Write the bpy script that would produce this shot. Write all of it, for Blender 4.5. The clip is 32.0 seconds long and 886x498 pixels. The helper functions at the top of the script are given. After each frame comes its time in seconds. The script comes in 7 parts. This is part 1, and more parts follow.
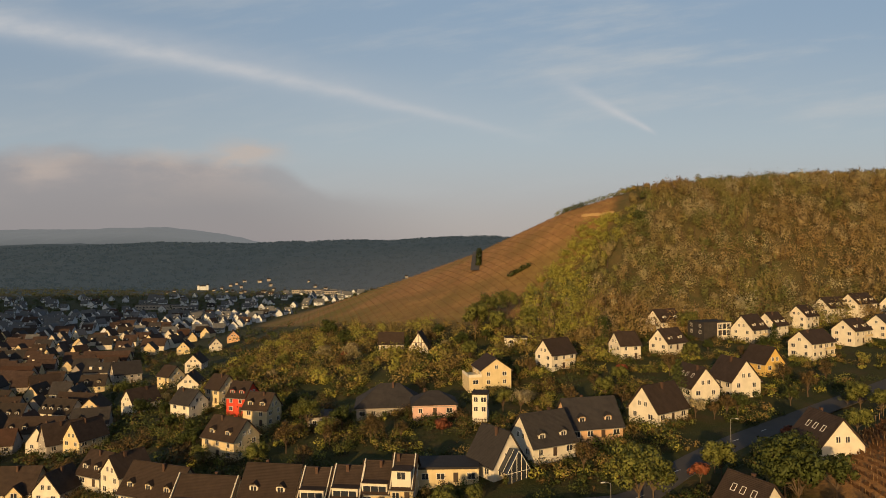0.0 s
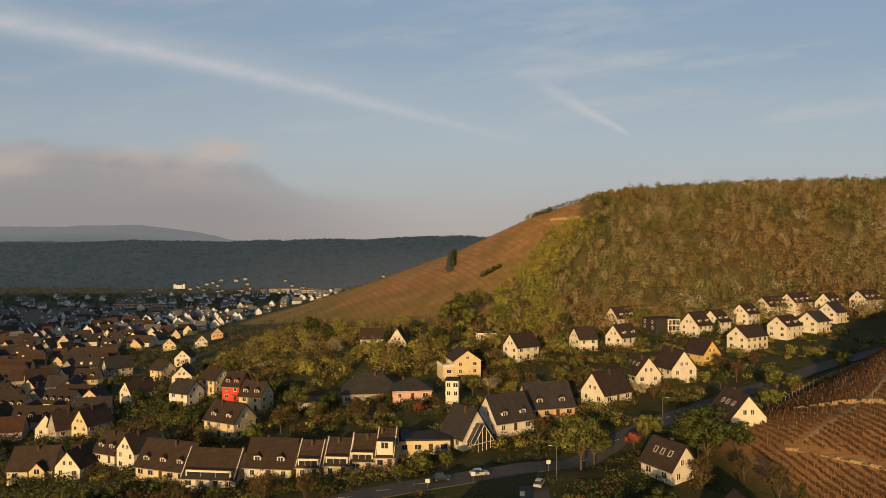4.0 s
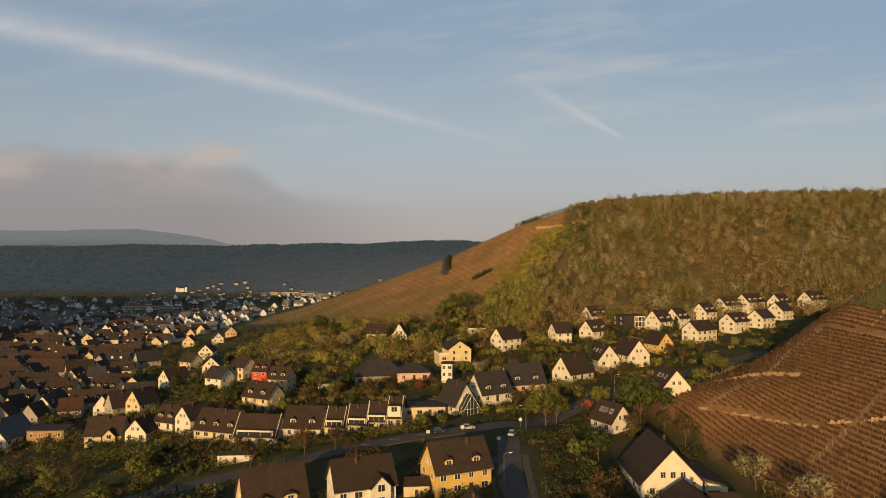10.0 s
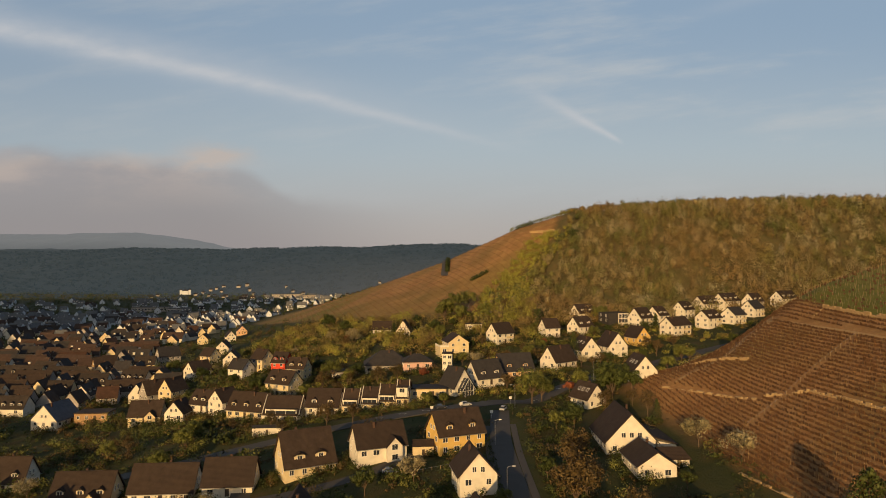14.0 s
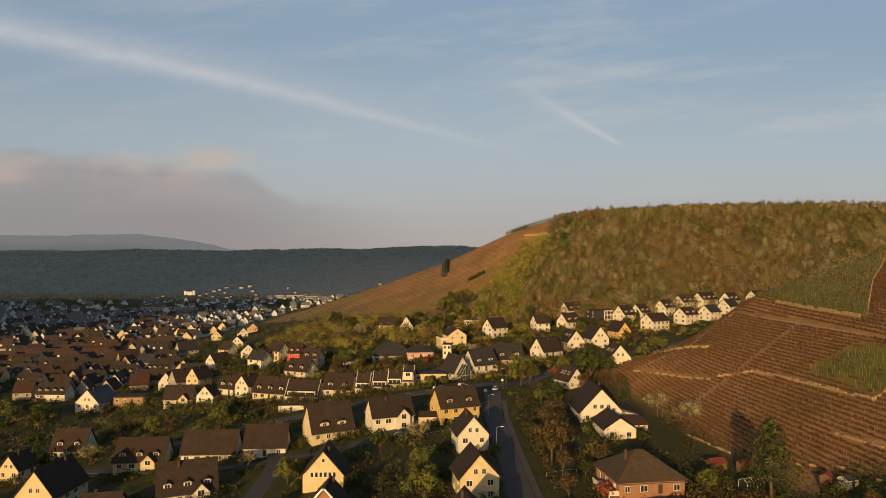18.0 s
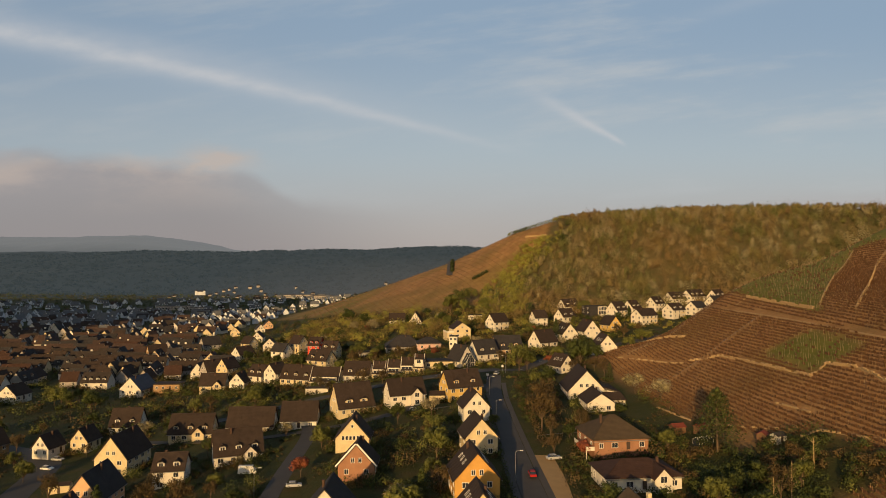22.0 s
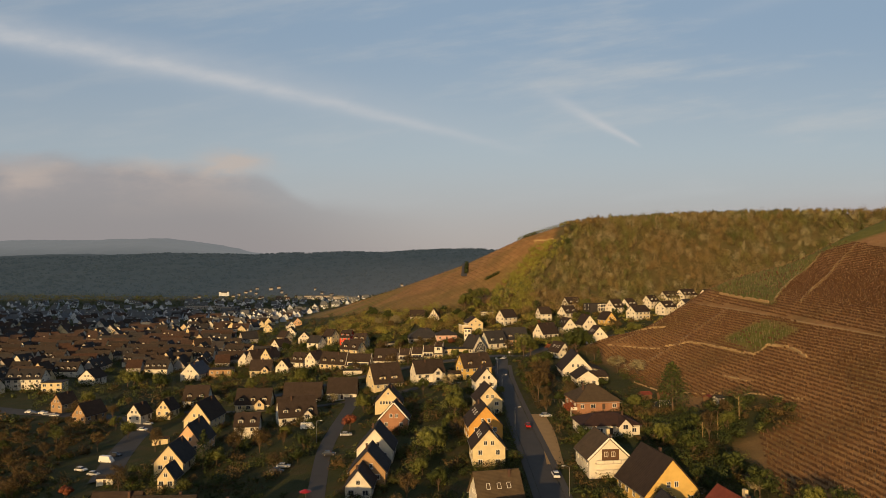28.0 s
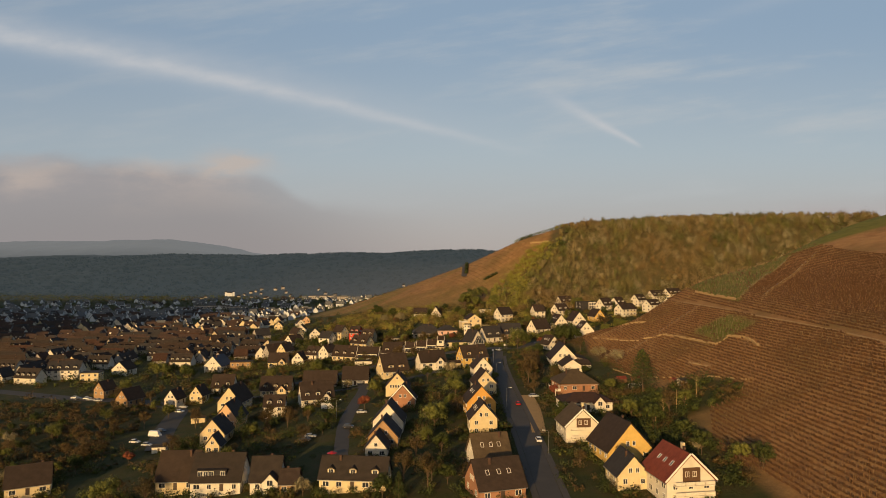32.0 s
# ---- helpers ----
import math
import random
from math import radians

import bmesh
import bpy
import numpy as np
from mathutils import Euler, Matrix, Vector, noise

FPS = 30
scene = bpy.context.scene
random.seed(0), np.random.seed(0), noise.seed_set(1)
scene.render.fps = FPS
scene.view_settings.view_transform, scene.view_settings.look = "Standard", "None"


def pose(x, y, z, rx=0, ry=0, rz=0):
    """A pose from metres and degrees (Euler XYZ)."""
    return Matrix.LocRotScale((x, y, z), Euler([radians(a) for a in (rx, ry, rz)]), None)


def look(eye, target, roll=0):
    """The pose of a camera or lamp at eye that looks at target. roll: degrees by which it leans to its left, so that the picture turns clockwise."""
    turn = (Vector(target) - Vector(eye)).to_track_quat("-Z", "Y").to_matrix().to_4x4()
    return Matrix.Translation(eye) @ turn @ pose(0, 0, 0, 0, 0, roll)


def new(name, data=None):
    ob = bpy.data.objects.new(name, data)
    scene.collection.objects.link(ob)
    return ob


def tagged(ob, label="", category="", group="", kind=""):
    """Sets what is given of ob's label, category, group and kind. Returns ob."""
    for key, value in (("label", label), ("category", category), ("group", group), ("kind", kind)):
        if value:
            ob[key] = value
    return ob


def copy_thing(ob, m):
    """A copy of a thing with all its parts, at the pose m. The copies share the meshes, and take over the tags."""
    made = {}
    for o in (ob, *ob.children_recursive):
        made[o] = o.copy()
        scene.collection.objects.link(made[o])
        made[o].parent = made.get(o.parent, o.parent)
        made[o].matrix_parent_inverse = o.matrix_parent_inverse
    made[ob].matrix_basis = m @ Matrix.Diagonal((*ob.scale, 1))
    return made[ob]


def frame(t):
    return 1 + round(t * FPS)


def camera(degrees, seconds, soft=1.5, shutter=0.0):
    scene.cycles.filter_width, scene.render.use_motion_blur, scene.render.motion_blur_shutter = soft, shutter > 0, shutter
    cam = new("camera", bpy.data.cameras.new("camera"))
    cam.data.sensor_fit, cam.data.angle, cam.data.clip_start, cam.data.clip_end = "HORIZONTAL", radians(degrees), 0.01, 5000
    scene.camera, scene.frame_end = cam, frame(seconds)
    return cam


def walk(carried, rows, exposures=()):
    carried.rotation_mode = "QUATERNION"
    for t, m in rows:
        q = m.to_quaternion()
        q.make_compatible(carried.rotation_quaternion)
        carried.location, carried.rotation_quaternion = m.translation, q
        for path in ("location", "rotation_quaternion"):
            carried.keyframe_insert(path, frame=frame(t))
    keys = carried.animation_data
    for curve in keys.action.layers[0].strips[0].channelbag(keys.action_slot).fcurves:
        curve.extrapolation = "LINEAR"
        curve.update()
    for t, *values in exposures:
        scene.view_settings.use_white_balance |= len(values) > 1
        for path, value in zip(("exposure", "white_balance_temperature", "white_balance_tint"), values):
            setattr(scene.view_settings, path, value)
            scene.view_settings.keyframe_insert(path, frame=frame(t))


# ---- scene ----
cam = camera(70, 32.0, soft=0.95)
PATH = [  # seconds, x, y, z, turn to the right, tilt up, lean (degrees)
    (0.0, 0.05, 187.19, 71.70, -2.731, 0.988, 0.300),
    (0.5, 0.25, 184.30, 71.80, -0.930, 0.995, 0.180),
    (1.0, 0.40, 181.38, 71.90, -0.152, 1.001, 0.124),
    (2.0, 0.58, 175.20, 72.10, -0.370, 0.958, 0.090),
    (3.0, 0.70, 168.92, 72.32, -0.570, 0.912, 0.060),
    (6.0, 0.90, 147.41, 73.52, -0.450, 1.016, 0.014),
    (7.0, 0.96, 140.05, 73.53, -0.267, 1.140, 0.001),
    (8.0, 0.96, 132.53, 73.43, -0.248, 1.180, -0.025),
    (9.0, 0.87, 124.86, 73.28, -0.244, 1.243, -0.005),
    (10.0, 0.71, 117.04, 73.09, -0.134, 1.285, 0.003),
    (11.0, 0.49, 109.09, 72.90, -0.039, 1.371, 0.011),
    (12.0, 0.24, 101.00, 72.70, 0.010, 1.408, -0.071),
    (13.0, 0.00, 92.80, 72.50, 0.004, 1.487, 0.027),
    (14.0, -0.23, 84.52, 72.29, 0.025, 1.576, 0.058),
    (17.0, -0.91, 59.02, 71.42, 0.084, 1.708, 0.003),
    (18.0, -1.17, 50.51, 71.24, 0.133, 1.768, -0.076),
    (19.0, -1.44, 42.00, 71.09, 0.128, 1.736, -0.057),
    (20.0, -1.74, 33.49, 70.98, 0.022, 1.735, 0.015),
    (21.0, -2.07, 24.95, 70.88, -0.161, 1.742, 0.092),
    (22.0, -2.40, 16.41, 70.80, -0.246, 1.781, 0.090),
    (23.0, -2.69, 7.84, 70.72, -0.441, 1.831, -0.040),
    (24.0, -2.92, -0.80, 70.64, -0.887, 1.805, -0.035),
    (25.0, -3.10, -9.52, 70.55, -1.105, 1.853, 0.020),
    (28.0, -3.13, -36.67, 70.26, -1.517, 1.969, 0.119),
    (29.0, -3.04, -45.84, 70.24, -1.551, 1.993, 0.142),
    (30.0, -2.94, -55.04, 70.21, -1.605, 2.051, 0.239),
    (31.0, -2.81, -64.26, 70.18, -1.643, 2.035, 0.052),
    (32.0, -2.66, -73.50, 70.16, -1.590, 2.026, 0.143),
]
walk(cam, [(t, pose(x, y, z, 90 + up, 0, -turn) @ pose(0, 0, 0, 0, 0, -lean)) for t, x, y, z, turn, up, lean in PATH])

# ---- sky and sun ----
SUN_EL, SUN_AZ = 10.4, 197.5   # degrees; azimuth clockwise from the way the camera looks
world = bpy.data.worlds.new("sky")
scene.world = world
world.use_nodes = True
wt = world.node_tree
wt.nodes.clear()


def wnode(kind, **kw):
    n = wt.nodes.new(kind)
    for k, v in kw.items():
        if k == "op":
            n.operation = v
        elif k == "blend":
            n.blend_type = v
    return n


def wmath(op, a, b=None, c=None, clamp=False):
    n = wnode("ShaderNodeMath", op=op)
    n.use_clamp = clamp
    for i, v in enumerate((a, b, c)):
        if v is None:
            continue
        if isinstance(v, (int, float)):
            n.inputs[i].default_value = v
        else:
            wt.links.new(v, n.inputs[i])
    return n.outputs[0]


def wmix(fac, a, b):
    n = wt.nodes.new("ShaderNodeMix")
    n.data_type = "RGBA"
    for sock, v in ((n.inputs[0], fac), (n.inputs[6], a), (n.inputs[7], b)):
        if isinstance(v, (int, float)):
            sock.default_value = v
        elif isinstance(v, tuple):
            sock.default_value = (*v, 1)
        else:
            wt.links.new(v, sock)
    return n.outputs[2]


def wnoise(vec, scale, detail, rough=0.55):
    n = wt.nodes.new("ShaderNodeTexNoise")
    n.inputs["Scale"].default_value, n.inputs["Detail"].default_value, n.inputs["Roughness"].default_value = scale, detail, rough
    wt.links.new(vec, n.inputs["Vector"])
    return n.outputs[0]


sky_tex = wt.nodes.new("ShaderNodeTexSky")
sky_tex.sky_type, sky_tex.sun_disc = "NISHITA", False
sky_tex.sun_elevation, sky_tex.sun_rotation = radians(SUN_EL), radians(SUN_AZ)
sky_tex.air_density, sky_tex.dust_density, sky_tex.ozone_density = 1.0, 1.5, 1.0
coord = wt.nodes.new("ShaderNodeTexCoord").outputs["Generated"]
xyz = wt.nodes.new("ShaderNodeSeparateXYZ")
wt.links.new(coord, xyz.inputs[0])
ahead = wmath("MAXIMUM", wmath("ABSOLUTE", xyz.outputs[1]), 0.05)
su = wmath("DIVIDE", xyz.outputs[0], ahead)
sw = wmath("DIVIDE", xyz.outputs[2], ahead)
front = wmath("MULTIPLY_ADD", xyz.outputs[1], 4.0, 0.0, True)
flat = wt.nodes.new("ShaderNodeCombineXYZ")
wt.links.new(su, flat.inputs[0])
wt.links.new(wmath("MULTIPLY", sw, 2.6), flat.inputs[1])
n_mid = wnoise(flat.outputs[0], 6.0, 6.0)
wisp = wt.nodes.new("ShaderNodeCombineXYZ")
wt.links.new(wmath("MULTIPLY_ADD", su, 0.55, sw), wisp.inputs[0])
wt.links.new(wmath("SUBTRACT", wmath("MULTIPLY", sw, 3.4), wmath("MULTIPLY", su, 0.55)), wisp.inputs[1])
n_wisp = wnoise(wisp.outputs[0], 3.4, 7.0, 0.6)
n_fine = wnoise(flat.outputs[0], 18.0, 5.0)
n_puff = wnoise(flat.outputs[0], 3.3, 6.0, 0.5)


def bell(v, width):
    q = wmath("DIVIDE", v, width)
    return wmath("POWER", 2.718, wmath("MULTIPLY", wmath("MULTIPLY", q, q), -1.0))


def smooth(v, a, b):
    n = wt.nodes.new("ShaderNodeMapRange")
    n.interpolation_type = "SMOOTHSTEP"
    wt.links.new(v, n.inputs[0])
    n.inputs[1].default_value, n.inputs[2].default_value = a, b
    return n.outputs[0]


# thin veil, the pink bank low on the west side, and two vapour trails
SKY_TOP, SKY_HIGH, SKY_MID, SKY_LOW = (1.3, 1.9, 3.1), (2.75, 3.75, 4.95), (4.35, 4.9, 5.15), (4.3, 3.85, 3.75)
veil = wmix(smooth(xyz.outputs[2], 0.72, 0.38), SKY_TOP, SKY_HIGH)
veil = wmix(smooth(sw, 0.42, 0.10), veil, SKY_MID)
veil = wmix(smooth(sw, 0.20, 0.03), veil, SKY_LOW)
col = wmix(smooth(xyz.outputs[1], -0.15, 0.45), sky_tex.outputs[0], wmix(0.9, sky_tex.outputs[0], veil))
col = wmix(wmath("MULTIPLY", smooth(n_wisp, 0.46, 0.74), wmath("MULTIPLY", smooth(sw, 0.05, 0.2), wmath("MULTIPLY_ADD", smooth(su, -0.3, 0.4), 0.3, 0.38))), col, (5.0, 5.2, 5.3))
col = wmix(wmath("MULTIPLY", smooth(su, 0.05, -0.75), 0.2), col, (2.3, 2.75, 3.3))
bend = wmath("MULTIPLY", wmath("MULTIPLY", su, su), 0.05)
line1 = wmath("ADD", wmath("MULTIPLY_ADD", su, -0.262, 0.2165), wmath("MULTIPLY", bend, -1.0))
wob = wmath("MULTIPLY_ADD", n_mid, 0.012, -0.006)
off1 = wmath("SUBTRACT", wmath("ADD", sw, wob), line1)
wid1 = wmath("MAXIMUM", wmath("MULTIPLY_ADD", su, -0.013, 0.0075), 0.006)
trail1 = wmath("MULTIPLY", bell(off1, wid1), smooth(su, 0.17, -0.10))
wide1 = wmath("MULTIPLY", wmath("MULTIPLY", bell(wmath("ADD", off1, -0.012), 0.03), smooth(su, 0.2, -0.5)), 0.75)
off2 = wmath("SUBTRACT", wmath("ADD", sw, wob), wmath("MULTIPLY_ADD", su, -0.555, 0.3565))
trail2 = wmath("MULTIPLY", bell(off2, wmath("MAXIMUM", wmath("MULTIPLY_ADD", su, -0.075, 0.0245), 0.0038)), wmath("MULTIPLY", smooth(su, 0.09, 0.24), smooth(su, 0.292, 0.272)))
trail3 = wmath("MULTIPLY", bell(wmath("SUBTRACT", sw, wmath("MULTIPLY_ADD", su, 0.28, 0.29)), 0.012), wmath("MULTIPLY", smooth(su, 0.3, 0.5), 0.3))
streak = wmath("MULTIPLY", wmath("ADD", wmath("ADD", trail1, wmath("MULTIPLY", trail2, 1.5)), wmath("ADD", wide1, trail3), None), wmath("MULTIPLY_ADD", n_fine, 0.6, 0.25), None, True)
col = wmix(wmath("MULTIPLY", streak, wmath("MULTIPLY", front, 0.75)), col, (5.5, 5.55, 5.7))
edge = wmath("SUBTRACT", wmath("MULTIPLY_ADD", n_puff, 0.10, 0.122), wmath("MULTIPLY", smooth(su, -0.33, -0.22), 0.07))
bank = wmath("MULTIPLY", smooth(wmath("SUBTRACT", sw, edge), 0.012, -0.018), smooth(wmath("MULTIPLY_ADD", sw, 0.9, su), 0.08, -0.34))
bank = wmath("MULTIPLY", bank, front)
bank_col = wmix(smooth(sw, 0.07, 0.17), (2.7, 2.45, 2.45), wmix(smooth(n_mid, 0.42, 0.66), (3.2, 2.75, 2.7), (4.4, 3.5, 3.1)))
col = wmix(wmath("MULTIPLY", bank, 0.7), col, bank_col)
for pu, pv, pw, ph, amount in ((0.370, 0.170, 0.058, 0.017, 0.75), (0.50, 0.168, 0.05, 0.014, 0.4), (0.69, 0.162, 0.05, 0.014, 0.45)):
    puff = wmath("MULTIPLY", bell(wmath("ADD", wmath("MULTIPLY_ADD", n_mid, 0.16, su), pu - 0.08), pw), bell(wmath("SUBTRACT", wmath("MULTIPLY_ADD", n_mid, 0.09, sw), pv + 0.045), ph))
    puff = wmath("MULTIPLY", wmath("MULTIPLY", puff, front), wmath("MULTIPLY_ADD", n_fine, 1.3, 0.4), None, True)
    col = wmix(wmath("MULTIPLY", puff, amount), col, (5.3, 4.4, 3.8))
low = wmath("MULTIPLY", wmath("MULTIPLY", smooth(su, 0.38, 0.6), bell(wmath("SUBTRACT", sw, 0.082), 0.026)), wmath("MULTIPLY_ADD", n_mid, 1.5, -0.2), None, True)
col = wmix(wmath("MULTIPLY", low, front), col, (4.3, 3.75, 3.7))
bg = wt.nodes.new("ShaderNodeBackground")
bg.inputs["Strength"].default_value = 0.1
wt.links.new(col, bg.inputs["Color"])
wout = wt.nodes.new("ShaderNodeOutputWorld")
wt.links.new(bg.outputs[0], wout.inputs[0])

sun_data = bpy.data.lights.new("sun", "SUN")
sun_data.energy, sun_data.angle, sun_data.color = 4.8, radians(0.6), (1.0, 0.63, 0.26)
sun = new("sun", sun_data)
az, el = radians(SUN_AZ), radians(SUN_EL)
sun_way = Vector((math.sin(az) * math.cos(el), math.cos(az) * math.cos(el), math.sin(el)))
sun.matrix_world = look(sun_way * 3000, (0, 0, 0))


# ---- materials ----
def material(name, build):
    m = bpy.data.materials.new(name)
    m.use_nodes = True
    nt = m.node_tree
    bsdf = nt.nodes["Principled BSDF"]
    bsdf.inputs["Specular IOR Level"].default_value = 0.2
    build(nt, bsdf)
    return m


def link(nt, a, b):
    nt.links.new(a, b)


def tex(nt, kind, scale, detail=4.0, rough=0.55, vec=None):
    n = nt.nodes.new(kind)
    n.inputs["Scale"].default_value = scale
    if "Detail" in n.inputs:
        n.inputs["Detail"].default_value = detail
    if kind == "ShaderNodeTexNoise":
        n.inputs["Roughness"].default_value = rough
    if vec is None:
        vec = nt.nodes.new("ShaderNodeNewGeometry").outputs["Position"]
    nt.links.new(vec, n.inputs["Vector"])
    return n


def ramp_node(nt, src, stops):
    r = nt.nodes.new("ShaderNodeValToRGB")
    els = r.color_ramp.elements
    while len(els) < len(stops):
        els.new(0.5)
    for e, (p, c) in zip(els, stops):
        e.position, e.color = p, (*c, 1)
    nt.links.new(src, r.inputs[0])
    return r.outputs[0]


def mixed(nt, fac, a, b, mode="MIX"):
    n = nt.nodes.new("ShaderNodeMix")
    n.data_type, n.blend_type = "RGBA", mode
    for sock, v in ((n.inputs[0], fac), (n.inputs[6], a), (n.inputs[7], b)):
        if isinstance(v, (int, float)):
            sock.default_value = v
        elif isinstance(v, tuple):
            sock.default_value = (*v, 1)
        else:
            nt.links.new(v, sock)
    return n.outputs[2]


def calc(nt, op, a, b=0.0, clamp=False):
    n = nt.nodes.new("ShaderNodeMath")
    n.operation, n.use_clamp = op, clamp
    for i, v in enumerate((a, b)):
        if isinstance(v, (int, float)):
            n.inputs[i].default_value = v
        else:
            nt.links.new(v, n.inputs[i])
    return n.outputs[0]


def bump(nt, bsdf, src, strength, dist):
    b = nt.nodes.new("ShaderNodeBump")
    b.inputs["Strength"].default_value, b.inputs["Distance"].default_value = strength, dist
    nt.links.new(src, b.inputs["Height"])
    nt.links.new(b.outputs[0], bsdf.inputs["Normal"])


def plaster(name, c):
    def build(nt, b):
        big, fine = tex(nt, "ShaderNodeTexNoise", 0.5, 5), tex(nt, "ShaderNodeTexNoise", 9, 4)
        rnd = nt.nodes.new("ShaderNodeObjectInfo").outputs["Random"]
        dirt = tuple(v * 0.72 for v in c)
        col = mixed(nt, calc(nt, "MULTIPLY", ramp_node(nt, big.outputs[0], [(0.4, (0, 0, 0)), (0.75, (1, 1, 1))]), 0.7), c, dirt)
        col = mixed(nt, calc(nt, "MULTIPLY", rnd, 0.22), col, tuple(v * 0.8 for v in c))
        link(nt, col, b.inputs["Base Color"])
        b.inputs["Roughness"].default_value = 0.9
        bump(nt, b, fine.outputs[0], 0.3, 0.02)
    return material(name, build)


def tiles(name, c1, c2):
    def build(nt, b):
        info = nt.nodes.new("ShaderNodeObjectInfo").outputs["Random"]
        co = nt.nodes.new("ShaderNodeTexCoord").outputs["Object"]
        big, fine = tex(nt, "ShaderNodeTexNoise", 0.55, 7, 0.65), tex(nt, "ShaderNodeTexNoise", 4, 6, 0.7, vec=co)
        w1 = nt.nodes.new("ShaderNodeTexWave")
        w1.wave_type, w1.bands_direction = "BANDS", "Z"
        w1.inputs["Scale"].default_value, w1.inputs["Distortion"].default_value = 1.25, 0.4
        link(nt, co, w1.inputs["Vector"])
        col = mixed(nt, ramp_node(nt, big.outputs[0], [(0.3, (0, 0, 0)), (0.7, (1, 1, 1))]), tuple(v * 0.8 for v in c1), tuple(v * 1.25 for v in c2))
        col = mixed(nt, calc(nt, "MULTIPLY", info, 0.5), col, tuple(v * 0.5 for v in c1))
        col = mixed(nt, calc(nt, "MULTIPLY", fine.outputs[0], 0.5), col, tuple(v * 1.5 for v in c2))
        link(nt, col, b.inputs["Base Color"])
        b.inputs["Roughness"].default_value = 0.85
        bump(nt, b, calc(nt, "ADD", w1.outputs["Fac"], fine.outputs[0]), 0.5, 0.06)
    return material(name, build)


def plain(name, c, rough=0.6, metal=0.0, vary=0.3, scale=3.0):
    def build(nt, b):
        n = tex(nt, "ShaderNodeTexNoise", scale, 5)
        link(nt, mixed(nt, calc(nt, "MULTIPLY", n.outputs[0], vary), c, tuple(v * 0.45 for v in c)), b.inputs["Base Color"])
        b.inputs["Roughness"].default_value, b.inputs["Metallic"].default_value = rough, metal
        bump(nt, b, n.outputs[0], 0.15, 0.02)
    return material(name, build)


def leafy(name, c1, c2, c3):
    def build(nt, b):
        info = nt.nodes.new("ShaderNodeObjectInfo").outputs["Random"]
        isl = nt.nodes.new("ShaderNodeNewGeometry").outputs["Random Per Island"]
        big = tex(nt, "ShaderNodeTexNoise", 0.06, 3)
        col = mixed(nt, isl, c1, c2)
        col = mixed(nt, ramp_node(nt, big.outputs[0], [(0.42, (0, 0, 0)), (0.62, (1, 1, 1))]), col, c3)
        col = mixed(nt, calc(nt, "MULTIPLY", info, 0.4), col, c2)
        link(nt, col, b.inputs["Base Color"])
        b.inputs["Roughness"].default_value = 0.7
    return material(name, build)


WALLS = {
    "white": plaster("white plaster", (0.66, 0.61, 0.51)),
    "cream": plaster("cream plaster", (0.62, 0.51, 0.31)),
    "yellow": plaster("yellow plaster", (0.62, 0.42, 0.13)),
    "orange": plaster("ochre plaster", (0.56, 0.31, 0.08)),
    "peach": plaster("peach plaster", (0.62, 0.40, 0.23)),
    "pink": plaster("pink plaster", (0.62, 0.40, 0.33)),
    "tan": plaster("tan plaster", (0.36, 0.23, 0.12)),
    "brick": plaster("brown brick wall", (0.33, 0.17, 0.10)),
    "red": plaster("red plaster", (0.58, 0.07, 0.04)),
    # cool tint puts distance haze into the wall colour
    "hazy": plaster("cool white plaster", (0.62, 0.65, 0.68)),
    "grey": plaster("grey plaster", (0.34, 0.31, 0.28)),
}
ROOFS = {
    "brown": tiles("brown roof tiles", (0.0230, 0.0165, 0.0130), (0.0446, 0.0304, 0.0223)),
    "slate": tiles("slate roof", (0.0234, 0.0215, 0.0215), (0.0390, 0.0351, 0.0338)),
    "clay": tiles("old clay roof tiles", (0.036, 0.019, 0.0125), (0.055, 0.029, 0.019)),
    "umber": tiles("weathered umber roof tiles", (0.0195, 0.0162, 0.0138), (0.0390, 0.0300, 0.0240)),
    "moss": tiles("mossy brown roof tiles", (0.050, 0.036, 0.021), (0.082, 0.058, 0.034)),
    "slateblue": tiles("blue slate roof", (0.045, 0.055, 0.075), (0.06, 0.07, 0.09)),
    "black": tiles("black roof tiles", (0.0240, 0.0228, 0.0240), (0.0384, 0.0348, 0.0348)),
    "russet": tiles("russet roof tiles", (0.032, 0.0205, 0.016), (0.050, 0.032, 0.025)),
    # lightened and greyed: distance haze put into the roof colour
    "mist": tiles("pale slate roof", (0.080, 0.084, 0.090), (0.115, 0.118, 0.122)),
    "red": tiles("red roof tiles", (0.13, 0.032, 0.020), (0.19, 0.048, 0.028)),
}
M_FRAME = plain("white window frame", (0.75, 0.72, 0.66), 0.5, 0, 0.15)
M_TRIM = plain("brown timber trim", (0.10, 0.055, 0.03), 0.7)
M_DOOR = plain("dark door", (0.07, 0.05, 0.04), 0.5)
M_CHIM = plain("chimney brick", (0.085, 0.050, 0.036), 0.9)
M_BARK = plain("bark", (0.12, 0.085, 0.055), 0.95, 0, 0.5, 2.0)
M_METAL = plain("grey metal", (0.32, 0.32, 0.32), 0.45, 0.6)
M_STONE = plain("pale stone wall", (0.41, 0.285, 0.145), 0.95, 0, 0.6, 0.6)
M_WOOD = plain("vine wood", (0.138, 0.071, 0.033), 0.95, 0, 0.6, 0.25)
M_FARVINE = plain("distant vine wood", (0.20, 0.112, 0.050), 0.95, 0, 0.6, 0.1)
M_PALE = plain("weathered stake", (0.38, 0.27, 0.14), 0.9, 0, 0.4, 1.5)


def build_glass(nt, b):
    b.inputs["Base Color"].default_value = (0.03, 0.035, 0.045, 1)
    b.inputs["Roughness"].default_value, b.inputs["Specular IOR Level"].default_value = 0.06, 0.8


